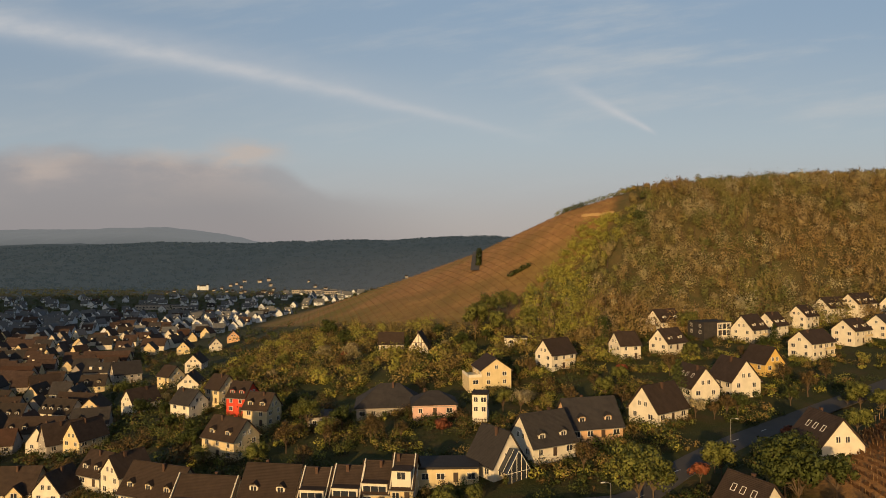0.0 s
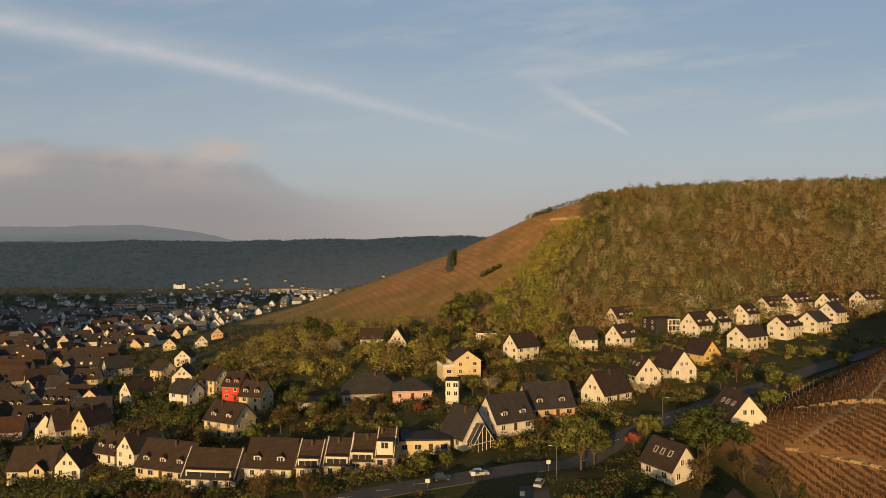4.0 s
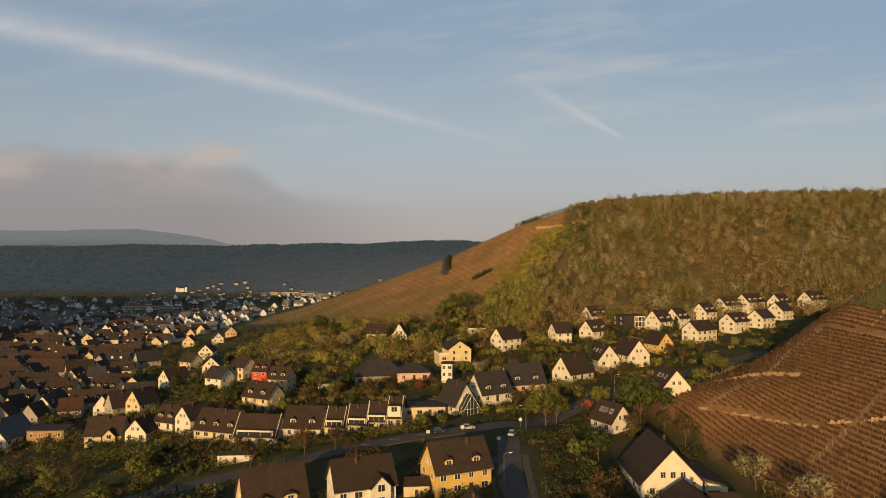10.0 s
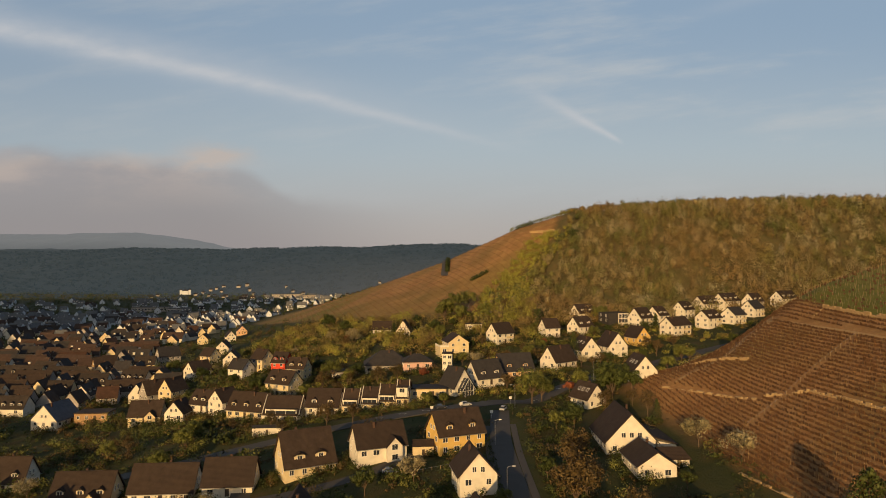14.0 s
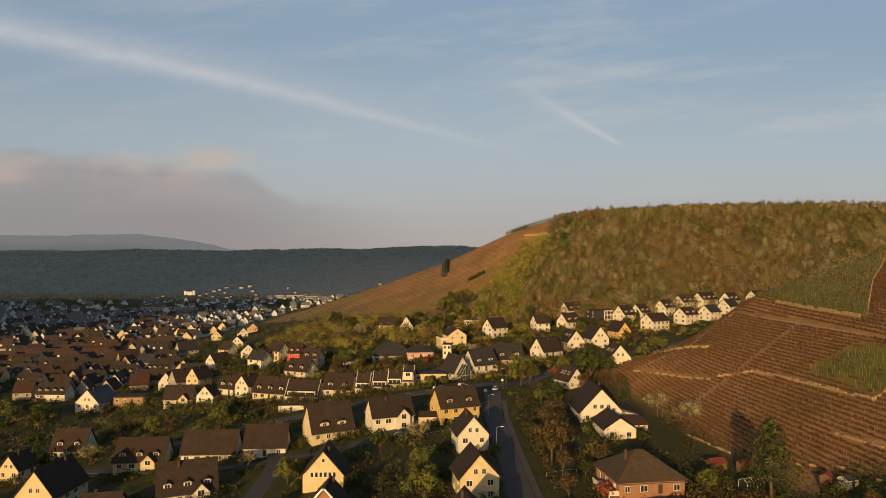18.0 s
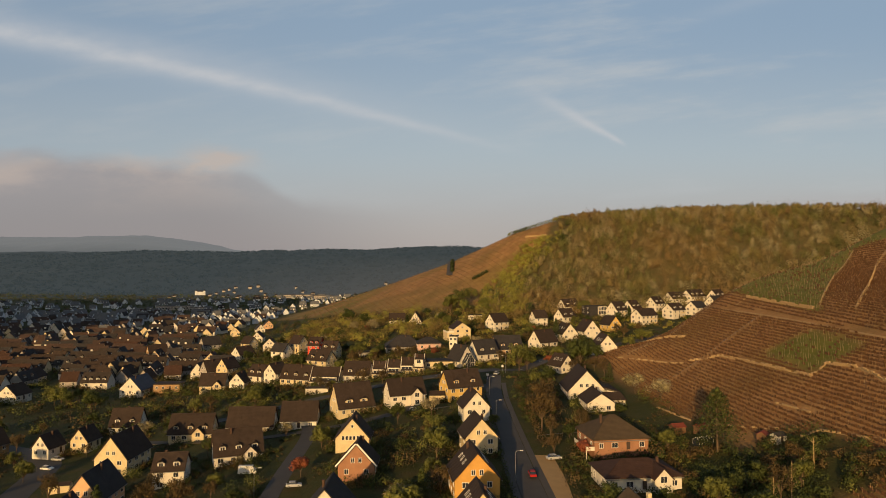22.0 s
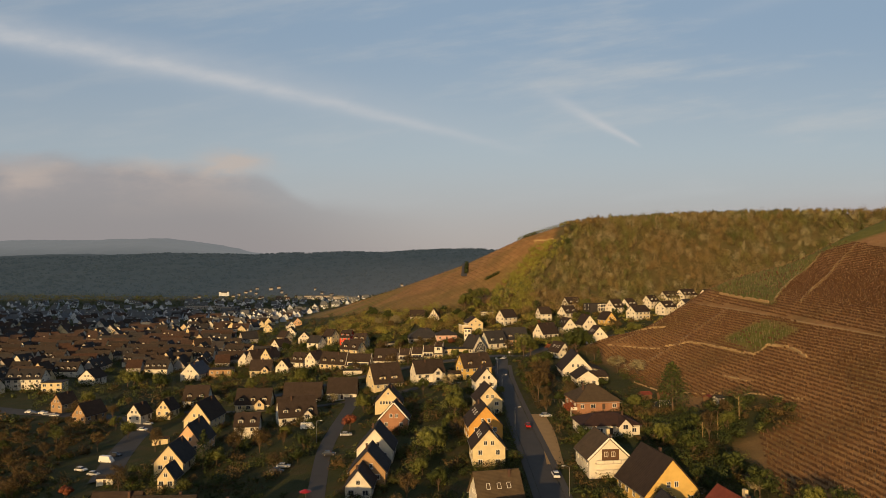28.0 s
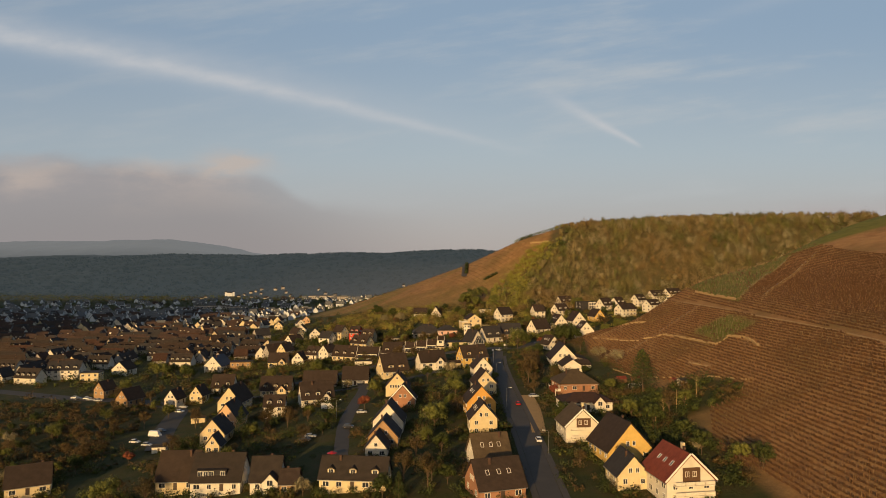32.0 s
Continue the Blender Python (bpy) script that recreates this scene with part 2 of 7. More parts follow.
M_GLASS = material("window glass", build_glass)
LEAF = {
    "spring": leafy("spring leaves", (0.088, 0.106, 0.022), (0.160, 0.156, 0.036), (0.073, 0.083, 0.019)),
    "dark": leafy("dark leaves", (0.037, 0.053, 0.013), (0.067, 0.078, 0.018), (0.031, 0.044, 0.011)),
    "rust": leafy("rusty twigs", (0.0720, 0.0490, 0.0185), (0.1220, 0.0800, 0.0300), (0.0590, 0.0450, 0.0180)),
    "fresh": leafy("fresh lime leaves", (0.200, 0.205, 0.036), (0.310, 0.285, 0.055), (0.165, 0.165, 0.030)),
    "golden": leafy("golden budding twigs", (0.160, 0.112, 0.036), (0.270, 0.190, 0.062), (0.140, 0.118, 0.036)),
    "blossom": leafy("pale blossom", (0.22, 0.18, 0.09), (0.34, 0.29, 0.17), (0.16, 0.14, 0.06)),
    "redleaf": leafy("red leaves", (0.20, 0.04, 0.025), (0.26, 0.09, 0.04), (0.15, 0.05, 0.025)),
}


def build_forest(nt, b):
    isl = nt.nodes.new("ShaderNodeNewGeometry").outputs["Random Per Island"]
    pos = nt.nodes.new("ShaderNodeNewGeometry").outputs["Position"]
    low = nt.nodes.new("ShaderNodeVectorMath")
    low.operation = "MULTIPLY"
    low.inputs[1].default_value = (1.0, 1.0, 0.25)
    link(nt, pos, low.inputs[0])
    each = nt.nodes.new("ShaderNodeTexVoronoi")
    each.inputs["Scale"].default_value = 0.11
    link(nt, low.outputs[0], each.inputs["Vector"])
    sep = nt.nodes.new("ShaderNodeSeparateColor")
    link(nt, each.outputs["Color"], sep.inputs[0])
    mid = tex(nt, "ShaderNodeTexNoise", 0.022, 4, 0.6)
    kind = calc(nt, "ADD", calc(nt, "MULTIPLY", sep.outputs[0], 0.62), calc(nt, "MULTIPLY", mid.outputs[0], 0.50))
    col = ramp_node(nt, kind, [(0.20, (0.046, 0.058, 0.020)), (0.34, (0.110, 0.120, 0.036)), (0.48, (0.170, 0.158, 0.052)), (0.62, (0.205, 0.142, 0.062)), (0.76, (0.240, 0.205, 0.105)), (0.90, (0.34, 0.315, 0.195))])
    stand = tex(nt, "ShaderNodeTexNoise", 0.011, 3, 0.5)
    col = mixed(nt, ramp_node(nt, stand.outputs[0], [(0.46, (0, 0, 0)), (0.60, (0.7, 0.7, 0.7))]), col, (0.205, 0.130, 0.054))
    col = mixed(nt, calc(nt, "MULTIPLY", isl, 0.25), col, (0.130, 0.108, 0.040))
    link(nt, col, b.inputs["Base Color"])
    b.inputs["Roughness"].default_value = 0.8


M_FOREST = material("hill wood", build_forest)


def build_ground(nt, b):
    pos = nt.nodes.new("ShaderNodeNewGeometry").outputs["Position"]
    att = nt.nodes.new("ShaderNodeVertexColor")
    att.layer_name = "cover"
    sep = nt.nodes.new("ShaderNodeSeparateColor")
    link(nt, att.outputs["Color"], sep.inputs[0])
    big, mid, fine = tex(nt, "ShaderNodeTexNoise", 0.02, 5), tex(nt, "ShaderNodeTexNoise", 0.15, 5), tex(nt, "ShaderNodeTexNoise", 1.3, 5)
    grass = ramp_node(nt, mid.outputs[0], [(0.3, (0.026, 0.036, 0.007)), (0.5, (0.044, 0.046, 0.010)), (0.7, (0.064, 0.046, 0.016))])
    soil = ramp_node(nt, mid.outputs[0], [(0.3, (0.30, 0.148, 0.055)), (0.5, (0.385, 0.202, 0.075)), (0.7, (0.46, 0.262, 0.098))])
    green = ramp_node(nt, mid.outputs[0], [(0.3, (0.100, 0.108, 0.014)), (0.7, (0.165, 0.150, 0.024))])
    wood = ramp_node(nt, mid.outputs[0], [(0.3, (0.072, 0.068, 0.026)), (0.7, (0.125, 0.090, 0.036))])
    soil = mixed(nt, ramp_node(nt, big.outputs[0], [(0.5, (0, 0, 0)), (0.66, (0.7, 0.7, 0.7))]), soil, (0.19, 0.125, 0.035))
    soil = mixed(nt, calc(nt, "MULTIPLY", fine.outputs[0], 0.5), soil, (0.10, 0.055, 0.03))
    col = mixed(nt, sep.outputs[0], grass, soil)
    col = mixed(nt, sep.outputs[1], col, green)
    col = mixed(nt, sep.outputs[2], col, wood)
    col = mixed(nt, calc(nt, "MULTIPLY", fine.outputs[0], 0.35), col, (0.03, 0.028, 0.009))
    link(nt, col, b.inputs["Base Color"])
    b.inputs["Roughness"].default_value = 0.95
    bump(nt, b, calc(nt, "ADD", fine.outputs[0], mid.outputs[0]), 0.6, 0.5)


M_GROUND = material("ground cover", build_ground)


def build_asphalt(nt, b):
    n, f = tex(nt, "ShaderNodeTexNoise", 0.3, 5), tex(nt, "ShaderNodeTexNoise", 12, 4)
    link(nt, mixed(nt, n.outputs[0], (0.048, 0.045, 0.042), (0.078, 0.071, 0.062)), b.inputs["Base Color"])
    b.inputs["Roughness"].default_value = 0.8
    bump(nt, b, f.outputs[0], 0.3, 0.01)


M_ROAD = material("asphalt", build_asphalt)
M_PAVE = plain("pavement slabs", (0.085, 0.078, 0.07), 0.9, 0, 0.5, 0.8)
M_PATH = plain("pale track", (0.36, 0.235, 0.105), 0.95, 0, 0.5, 0.5)
M_LINE = plain("road paint", (0.65, 0.63, 0.58), 0.8)


# ---- lie of the land ----
def ramp(a, b, v):
    t = np.clip((v - a) / (b - a), 0.0, 1.0)
    return t * t * (3 - 2 * t)


def road_y(x):
    """The lane up the side valley, north of the vineyard spur."""
    return np.interp(x, [-60, 16, 60, 99, 144, 190, 300, 600], [262, 300, 335, 365, 393, 420, 470, 560])


def ground(x, y):
    """Height of the land at x, y."""
    x, y = np.asarray(x, float), np.asarray(y, float)
    rise = np.clip(15 + (y - 170) * 0.066, 6, 36)
    base = rise * ramp(-150 - np.clip(y - 250, 0, 400) * 0.35, 22, x) + 0.03 * np.clip(x - 60, 0, 300) * ramp(300, 420, y)
    # vineyard spur
    s = road_y(x) - y
    up = 0.56 * 14.0 * np.logaddexp(0, (x - 82) / 14.0)
    up = 105 * np.tanh(up / 105)
    up = up - 0.36 * 10 * np.logaddexp(0, (x - 150) / 10.0) + 0.4 * 10 * np.logaddexp(0, (x - 210) / 10.0)
    spur = up * ramp(-5, 56, s) * ramp(-420, -120, y)
    # wooded hill with its bare nose
    xs = [-260, -205, -118, -60, 3, 65, 111, 255, 500, 1200]
    top = np.interp(x, xs, [0, 8, 36, 55, 77, 105, 119, 128, 132, 120])
    crest = np.interp(x, xs, [1000, 937, 845, 770, 700, 640, 630, 640, 660, 900])
    foot = np.interp(x, xs, [860, 780, 640, 530, 455, 470, 485, 505, 590, 800])
    t = np.clip((y - foot) / (crest - foot), 0, 1)
    shape = 0.5 * t + 0.5 * t * t * (3 - 2 * t)
    back = 1 - ramp(0, 900, y - crest) * ramp(500, 100, x) * 0.8
    hill = np.maximum(top - base, 0) * shape * back
    # unseen hill behind on the left, added to shade the far valley floor
    shade = 330 * np.exp(-((y + 260) / 230) ** 2) * ramp(-600, -800, x)
    knoll = 4.5 * np.exp(-((x - 80) / 18) ** 2 - ((y - 316) / 22) ** 2)
    # shallow trough behind the through road
    dip = 2.8 * ramp(306, 320, y) * ramp(432, 408, y) * ramp(-90, -66, x) * ramp(50, 32, x)
    hollow = 2.4 * np.exp(-((x - 3) / 14) ** 2 - ((y - 272) / 14) ** 2)
    return base + shade + knoll + spur - dip - hollow + hill * (1 - ramp(1500, 2200, y))


def far_hills(x, y):
    """The woods across the valley, and the last ridge behind them."""
    x, y = np.asarray(x, float), np.asarray(y, float)
    d = y + 0.25 * x
    wob = 4 * np.sin(x * 0.0031 + 1.3) + 3 * np.sin(x * 0.0083 + 0.4) + 2 * np.sin(x * 0.021)
    far = (158 + wob + 9 * np.maximum(0, np.sin(x * 0.0062 + 2.0)) ** 2 * ramp(-900, -500, x) - 12 * ramp(-300, 500, x)) * ramp(1430, 2750, d + 40 * np.sin(x * 0.004))
    ridge2 = 130 * ramp(3500, 4200, y) * ramp(-1150, -2000, x)
    return far, ridge2


# ---- the ground, one sheet to the horizon ----
def part(name, bm, mat, parent=None, label="", kind=""):
    me = bpy.data.meshes.new(name)
    bm.to_mesh(me)
    bm.free()
    for m in (mat if isinstance(mat, (list, tuple)) else [mat]):
        me.materials.append(m)
    ob = new(name, me)
    if parent is not None:
        ob.parent = parent
    return tagged(ob, label, kind=kind)


def mesh_part(name, verts, faces, mat, parent=None, label="", kind=""):
    me = bpy.data.meshes.new(name)
    me.from_pydata([tuple(v) for v in verts], [], [tuple(f) for f in faces])
    me.materials.append(mat)
    ob = new(name, me)
    if parent is not None:
        ob.parent = parent
    return tagged(ob, label, kind=kind)


def axis(fine_lo, fine_hi, step, lo, hi, growth=1.09):
    inner = list(np.arange(fine_lo, fine_hi + 0.1, step))
    out, s, v = [], step, fine_hi
    while v < hi:
        s *= growth
        v += s
        out.append(min(v, hi))
    low, s, v = [], step, fine_lo
    while v > lo:
        s *= growth
        v -= s
        low.append(max(v, lo))
    return np.array(low[::-1] + inner + out)


gx, gy = axis(-330, 300, 4, -4300, 4300, 1.07), axis(-90, 960, 4, -600, 4700, 1.06)
GX, GY = np.meshgrid(gx, gy)
GZ = ground(GX, GY)
rough = np.array([[noise.noise((x * 0.006, y * 0.006, 0.3)) for x in gx] for y in gy])
GZ = GZ + rough * np.where(GY > 1700, 2.0, 0.0)
nx, ny = len(gx), len(gy)
idx = np.arange(nx * ny).reshape(ny, nx)
quads = np.stack([idx[:-1, :-1], idx[:-1, 1:], idx[1:, 1:], idx[1:, :-1]], -1).reshape(-1, 4)
gm = bpy.data.meshes.new("ground")
gm.from_pydata(np.stack([GX, GY, GZ], -1).reshape(-1, 3).tolist(), [], quads.tolist())
gm.materials.append(M_GROUND)


def wood_edge(y):
    """Where the bare nose gives way to the wood."""
    return np.interp(y, [455, 520, 543, 590, 625, 700], [34, 48, 58, 92, 106, 112])


def vineyard_cover(x, y):
    """1 on the bare vine slopes, 0 elsewhere."""
    s = road_y(x) - y
    right = ramp(69, 77, x + 0.12 * (np.maximum(y, 215) - 250)) * ramp(12, 26, s)
    right = right * (1 - ramp(154, 160, y) * ramp(194, 188, y) * ramp(102, 97, x))
    nose = ramp(0.10, 0.22, hill_t(x, y)) * ramp(2, -12, x - wood_edge(y)) * ramp(-235, -200, x) * ramp(1100, 900, y)
    return np.maximum(right, nose)


def hill_t(x, y):
    xs = [-260, -205, -118, -60, 3, 65, 111, 255, 500, 1200]
    crest = np.interp(x, xs, [1000, 937, 845, 770, 700, 640, 630, 640, 660, 900])
    foot = np.interp(x, xs, [860, 780, 640, 530, 455, 470, 485, 505, 590, 800])
    return (y - foot) / (crest - foot)


def green_zone(x, y):
    """The two plots where grass stands between the vines."""
    upper = ramp(143, 146, x) * ramp(-3, 2, y - np.interp(x, [146, 148, 187, 231], [268, 272, 327, 379]))
    return np.maximum(upper, ramp(112, 117, x) * ramp(136, 132, x) * ramp(219, 224, y) * ramp(256, 250, y))


vc = vineyard_cover(GX, GY)
green = green_zone(GX, GY) * vc
patch = np.array([[0.10 + 0.8 * noise.noise((x * 0.011, y * 0.018, 4.0)) for x in gx] for y in gy])
green = np.maximum(green, np.clip(patch + 0.40 * ramp(40, -60, GX) + 0.28 * ramp(-35, -12, GX - wood_edge(GY)) * ramp(574, 552, GY) - 0.25 * ramp(-40, 20, GX) * ramp(560, 610, GY), 0.05, 0.85) * vc * (GY > 450))
wood = np.maximum(0.6 * ramp(1200, 1800, GY), ramp(0.0, 0.06, hill_t(GX, GY)) * (1 - vc) * (GX > 20) * (GY > 450))
cover = gm.color_attributes.new("cover", "FLOAT_COLOR", "POINT")
cover.data.foreach_set("color", np.stack([vc, green, wood, np.ones_like(vc)], -1).astype(np.float32).ravel())
for p in gm.polygons:
    p.use_smooth = True
tagged(new("ground", gm), "rolling valley ground with grass, brown vineyard soil and woods", "ground", kind="structure")


def zat(x, y):
    return float(ground(x, y))


ROAD_LINES = []


def ribbon(name, pts, width, lift, mat, label, category, thick=0.25, follow=False):
    """A strip of paving laid along points on the ground, as a slab with sides."""
    pts = [np.array(p, float) for p in pts]
    fine = []
    for a, b in zip(pts, pts[1:]):
        n = max(1, int(np.linalg.norm(b - a) / 3))
        fine += [a + (b - a) * i / n for i in range(n)]
    fine.append(pts[-1])
    fine = np.array(fine)
    for _ in range(12):
        fine[1:-1] = (fine[:-2] + 2 * fine[1:-1] + fine[2:]) / 4
    tang = np.gradient(fine, axis=0)
    tang /= np.linalg.norm(tang, axis=1)[:, None]
    side = np.stack([tang[:, 1], -tang[:, 0]], 1)
    verts, faces = [], []
    for k, (p, s) in enumerate(zip(fine, side)):
        zs = [zat(*(p + s * o)) for o in (-width / 2, 0, width / 2)]
        zc = max(zs) + lift
        for o, dz in ((-width / 2, -thick), (-width / 2, 0), (width / 2, 0), (width / 2, -thick)):
            q = p + s * o
            verts.append((q[0], q[1], (zat(*q) + lift if follow else zc) + dz))
        if k:
            b = 4 * k
            faces += [(b - 4 + i, b - 3 + i, b + 1 + i, b + i) for i in range(3)]
    if name in ("road", "pavement"):
        ROAD_LINES.append((fine, width / 2))
    ob = mesh_part(name, verts, faces, mat)
    return tagged(ob, label, category, kind="structure"), fine


# ---- houses ----
def box_into(bm, x0, x1, y0, y1, z0, z1, mat=0):
    vs = [bm.verts.new(p) for p in ((x0, y0, z0), (x1, y0, z0), (x1, y1, z0), (x0, y1, z0), (x0, y0, z1), (x1, y0, z1), (x1, y1, z1), (x0, y1, z1))]
    for f in ((3, 2, 1, 0), (4, 5, 6, 7), (0, 1, 5, 4), (1, 2, 6, 5), (2, 3, 7, 6), (3, 0, 4, 7)):
        bm.faces.new([vs[i] for i in f]).material_index = mat


def prism_into(bm, L, W, E, R, z0=-3.0, mat=0, hip=0.0):
    """Walls with two gables: ridge along x."""
    a, b = L / 2, W / 2
    lo = [bm.verts.new(p) for p in ((-a, -b, z0), (a, -b, z0), (a, b, z0), (-a, b, z0))]
    hi = [bm.verts.new(p) for p in ((-a, -b, E), (a, -b, E), (a, b, E), (-a, b, E))]
    faces = [(lo[0], lo[1], hi[1], hi[0]), (lo[2], lo[3], hi[3], hi[2])]
    if hip > 0:
        faces += [(lo[1], lo[2], hi[2], hi[1]), (lo[3], lo[0], hi[0], hi[3])]
    else:
        t0, t1 = bm.verts.new((-a, 0, E + R)), bm.verts.new((a, 0, E + R))
        faces += [(lo[1], lo[2], hi[2], t1, hi[1]), (lo[3], lo[0], hi[0], t0, hi[3])]
    for f in faces:
        bm.faces.new(f).material_index = mat


def slab(bm, quad, thick, mat=0):
    """A roof plane with thickness, from its four upper corners."""
    up = [Vector(p) for p in quad]
    n = (up[1] - up[0]).cross(up[-1] - up[0]).normalized() * thick
    a, b = [bm.verts.new(p) for p in up], [bm.verts.new(p - n) for p in up]
    bm.faces.new(a).material_index = mat
    bm.faces.new(b[::-1]).material_index = mat
    k = len(a)
    for i in range(k):
        bm.faces.new((a[i], b[i], b[(i + 1) % k], a[(i + 1) % k])).material_index = mat


def limb(bm, p0, p1, r0, r1, sides=6):
    p0, p1 = Vector(p0), Vector(p1)
    q = (p1 - p0).to_track_quat("Z", "Y")
    rings = []
    for p, r in ((p0, r0), (p1, r1)):
        rings.append([bm.verts.new(p + q @ Vector((r * math.cos(2 * math.pi * i / sides), r * math.sin(2 * math.pi * i / sides), 0))) for i in range(sides)])
    for i in range(sides):
        bm.faces.new((rings[0][i], rings[0][(i + 1) % sides], rings[1][(i + 1) % sides], rings[1][i]))


WINDOWS = {}


def window_mesh(w, h, bars=1):
    key = (round(w, 1), round(h, 1), bars)
    if key not in WINDOWS:
        bm = bmesh.new()
        t, w, h = 0.09, key[0], key[1]
        xs = [-w / 2 - t]
        for i in range(bars + 1):
            lo, hi = -w / 2 + w * i / (bars + 1), -w / 2 + w * (i + 1) / (bars + 1)
            xs += [lo + (0.035 if i else 0), hi - (0.035 if i < bars else 0)]
        xs.append(w / 2 + t)
        zs = [-h / 2 - t, -h / 2, h / 2, h / 2 + t]
        grid = [[bm.verts.new((x, -0.06, z)) for x in xs] for z in zs]
        for r in range(3):
            for c in range(len(xs) - 1):
                q = [grid[r][c], grid[r][c + 1], grid[r + 1][c + 1], grid[r + 1][c]]
                if r == 1 and c % 2 == 1:
                    d = [bm.verts.new((v.co.x, 0.0, v.co.z)) for v in q]
                    bm.faces.new(d).material_index = 1
                    for i in range(4):
                        bm.faces.new((q[i], q[(i + 1) % 4], d[(i + 1) % 4], d[i]))
                else:
                    bm.faces.new(q)
        rim = [grid[0][0], grid[0][-1], grid[3][-1], grid[3][0]]
        back = [bm.verts.new((v.co.x, 0.05, v.co.z)) for v in rim]
        bm.faces.new((rim[1], rim[0], back[0], back[1]))
        bm.faces.new((rim[3], rim[2], back[2], back[3]))
        bm.faces.new((rim[2], rim[1], back[1], back[2]))
        bm.faces.new((rim[0], rim[3], back[3], back[0]))
        me = bpy.data.meshes.new("window")
        bm.to_mesh(me)
        bm.free()
        me.materials.append(M_FRAME)
        me.materials.append(M_GLASS)
        WINDOWS[key] = me
    return WINDOWS[key]


def put_window(parent, x, y, z, turn, w=1.1, h=1.25, bars=1, tilt=0.0, name="window"):
    """A window whose outer side looks along -y turned by turn degrees."""
    ob = new(name, window_mesh(w, h, bars))
    ob.parent = parent
    ob.matrix_basis = pose(x, y, z, tilt, 0, turn)
    return ob


def gable_roof(bm, L, W, E, R, over=0.45, thick=0.22, cx=0.0, cy=0.0):
    k = R / (W / 2)
    a, b, drop = L / 2 + over, W / 2 + over, over * k
    z, lift = E + R, 0.05
    slab(bm, [(cx - a, cy - b, E - drop + lift), (cx + a, cy - b, E - drop + lift), (cx + a, cy, z + lift), (cx - a, cy, z + lift)], -thick)
    slab(bm, [(cx - a, cy, z + lift), (cx + a, cy, z + lift), (cx + a, cy + b, E - drop + lift), (cx - a, cy + b, E - drop + lift)], -thick)
    box_into(bm, cx - a, cx + a, cy - 0.12, cy + 0.12, z + thick * 0.9, z + thick * 1.25 + 0.1)


def hip_roof(bm, L, W, E, R, over=0.6, thick=0.22):
    a, b, r = L / 2 + over, W / 2 + over, max(0.5, (L - W) / 2)
    z = E + R
    c = [(-a, -b, E), (a, -b, E), (a, b, E), (-a, b, E)]
    t0, t1 = (-r, 0, z), (r, 0, z)
    for q in ([c[0], c[1], t1, t0], [c[2], c[3], t0, t1], [c[1], c[2], t1], [c[3], c[0], t0]):
        slab(bm, q, -thick)


HOUSE_NO = [0]
HOMES = []   # x, y, half length, half width, yaw of each house


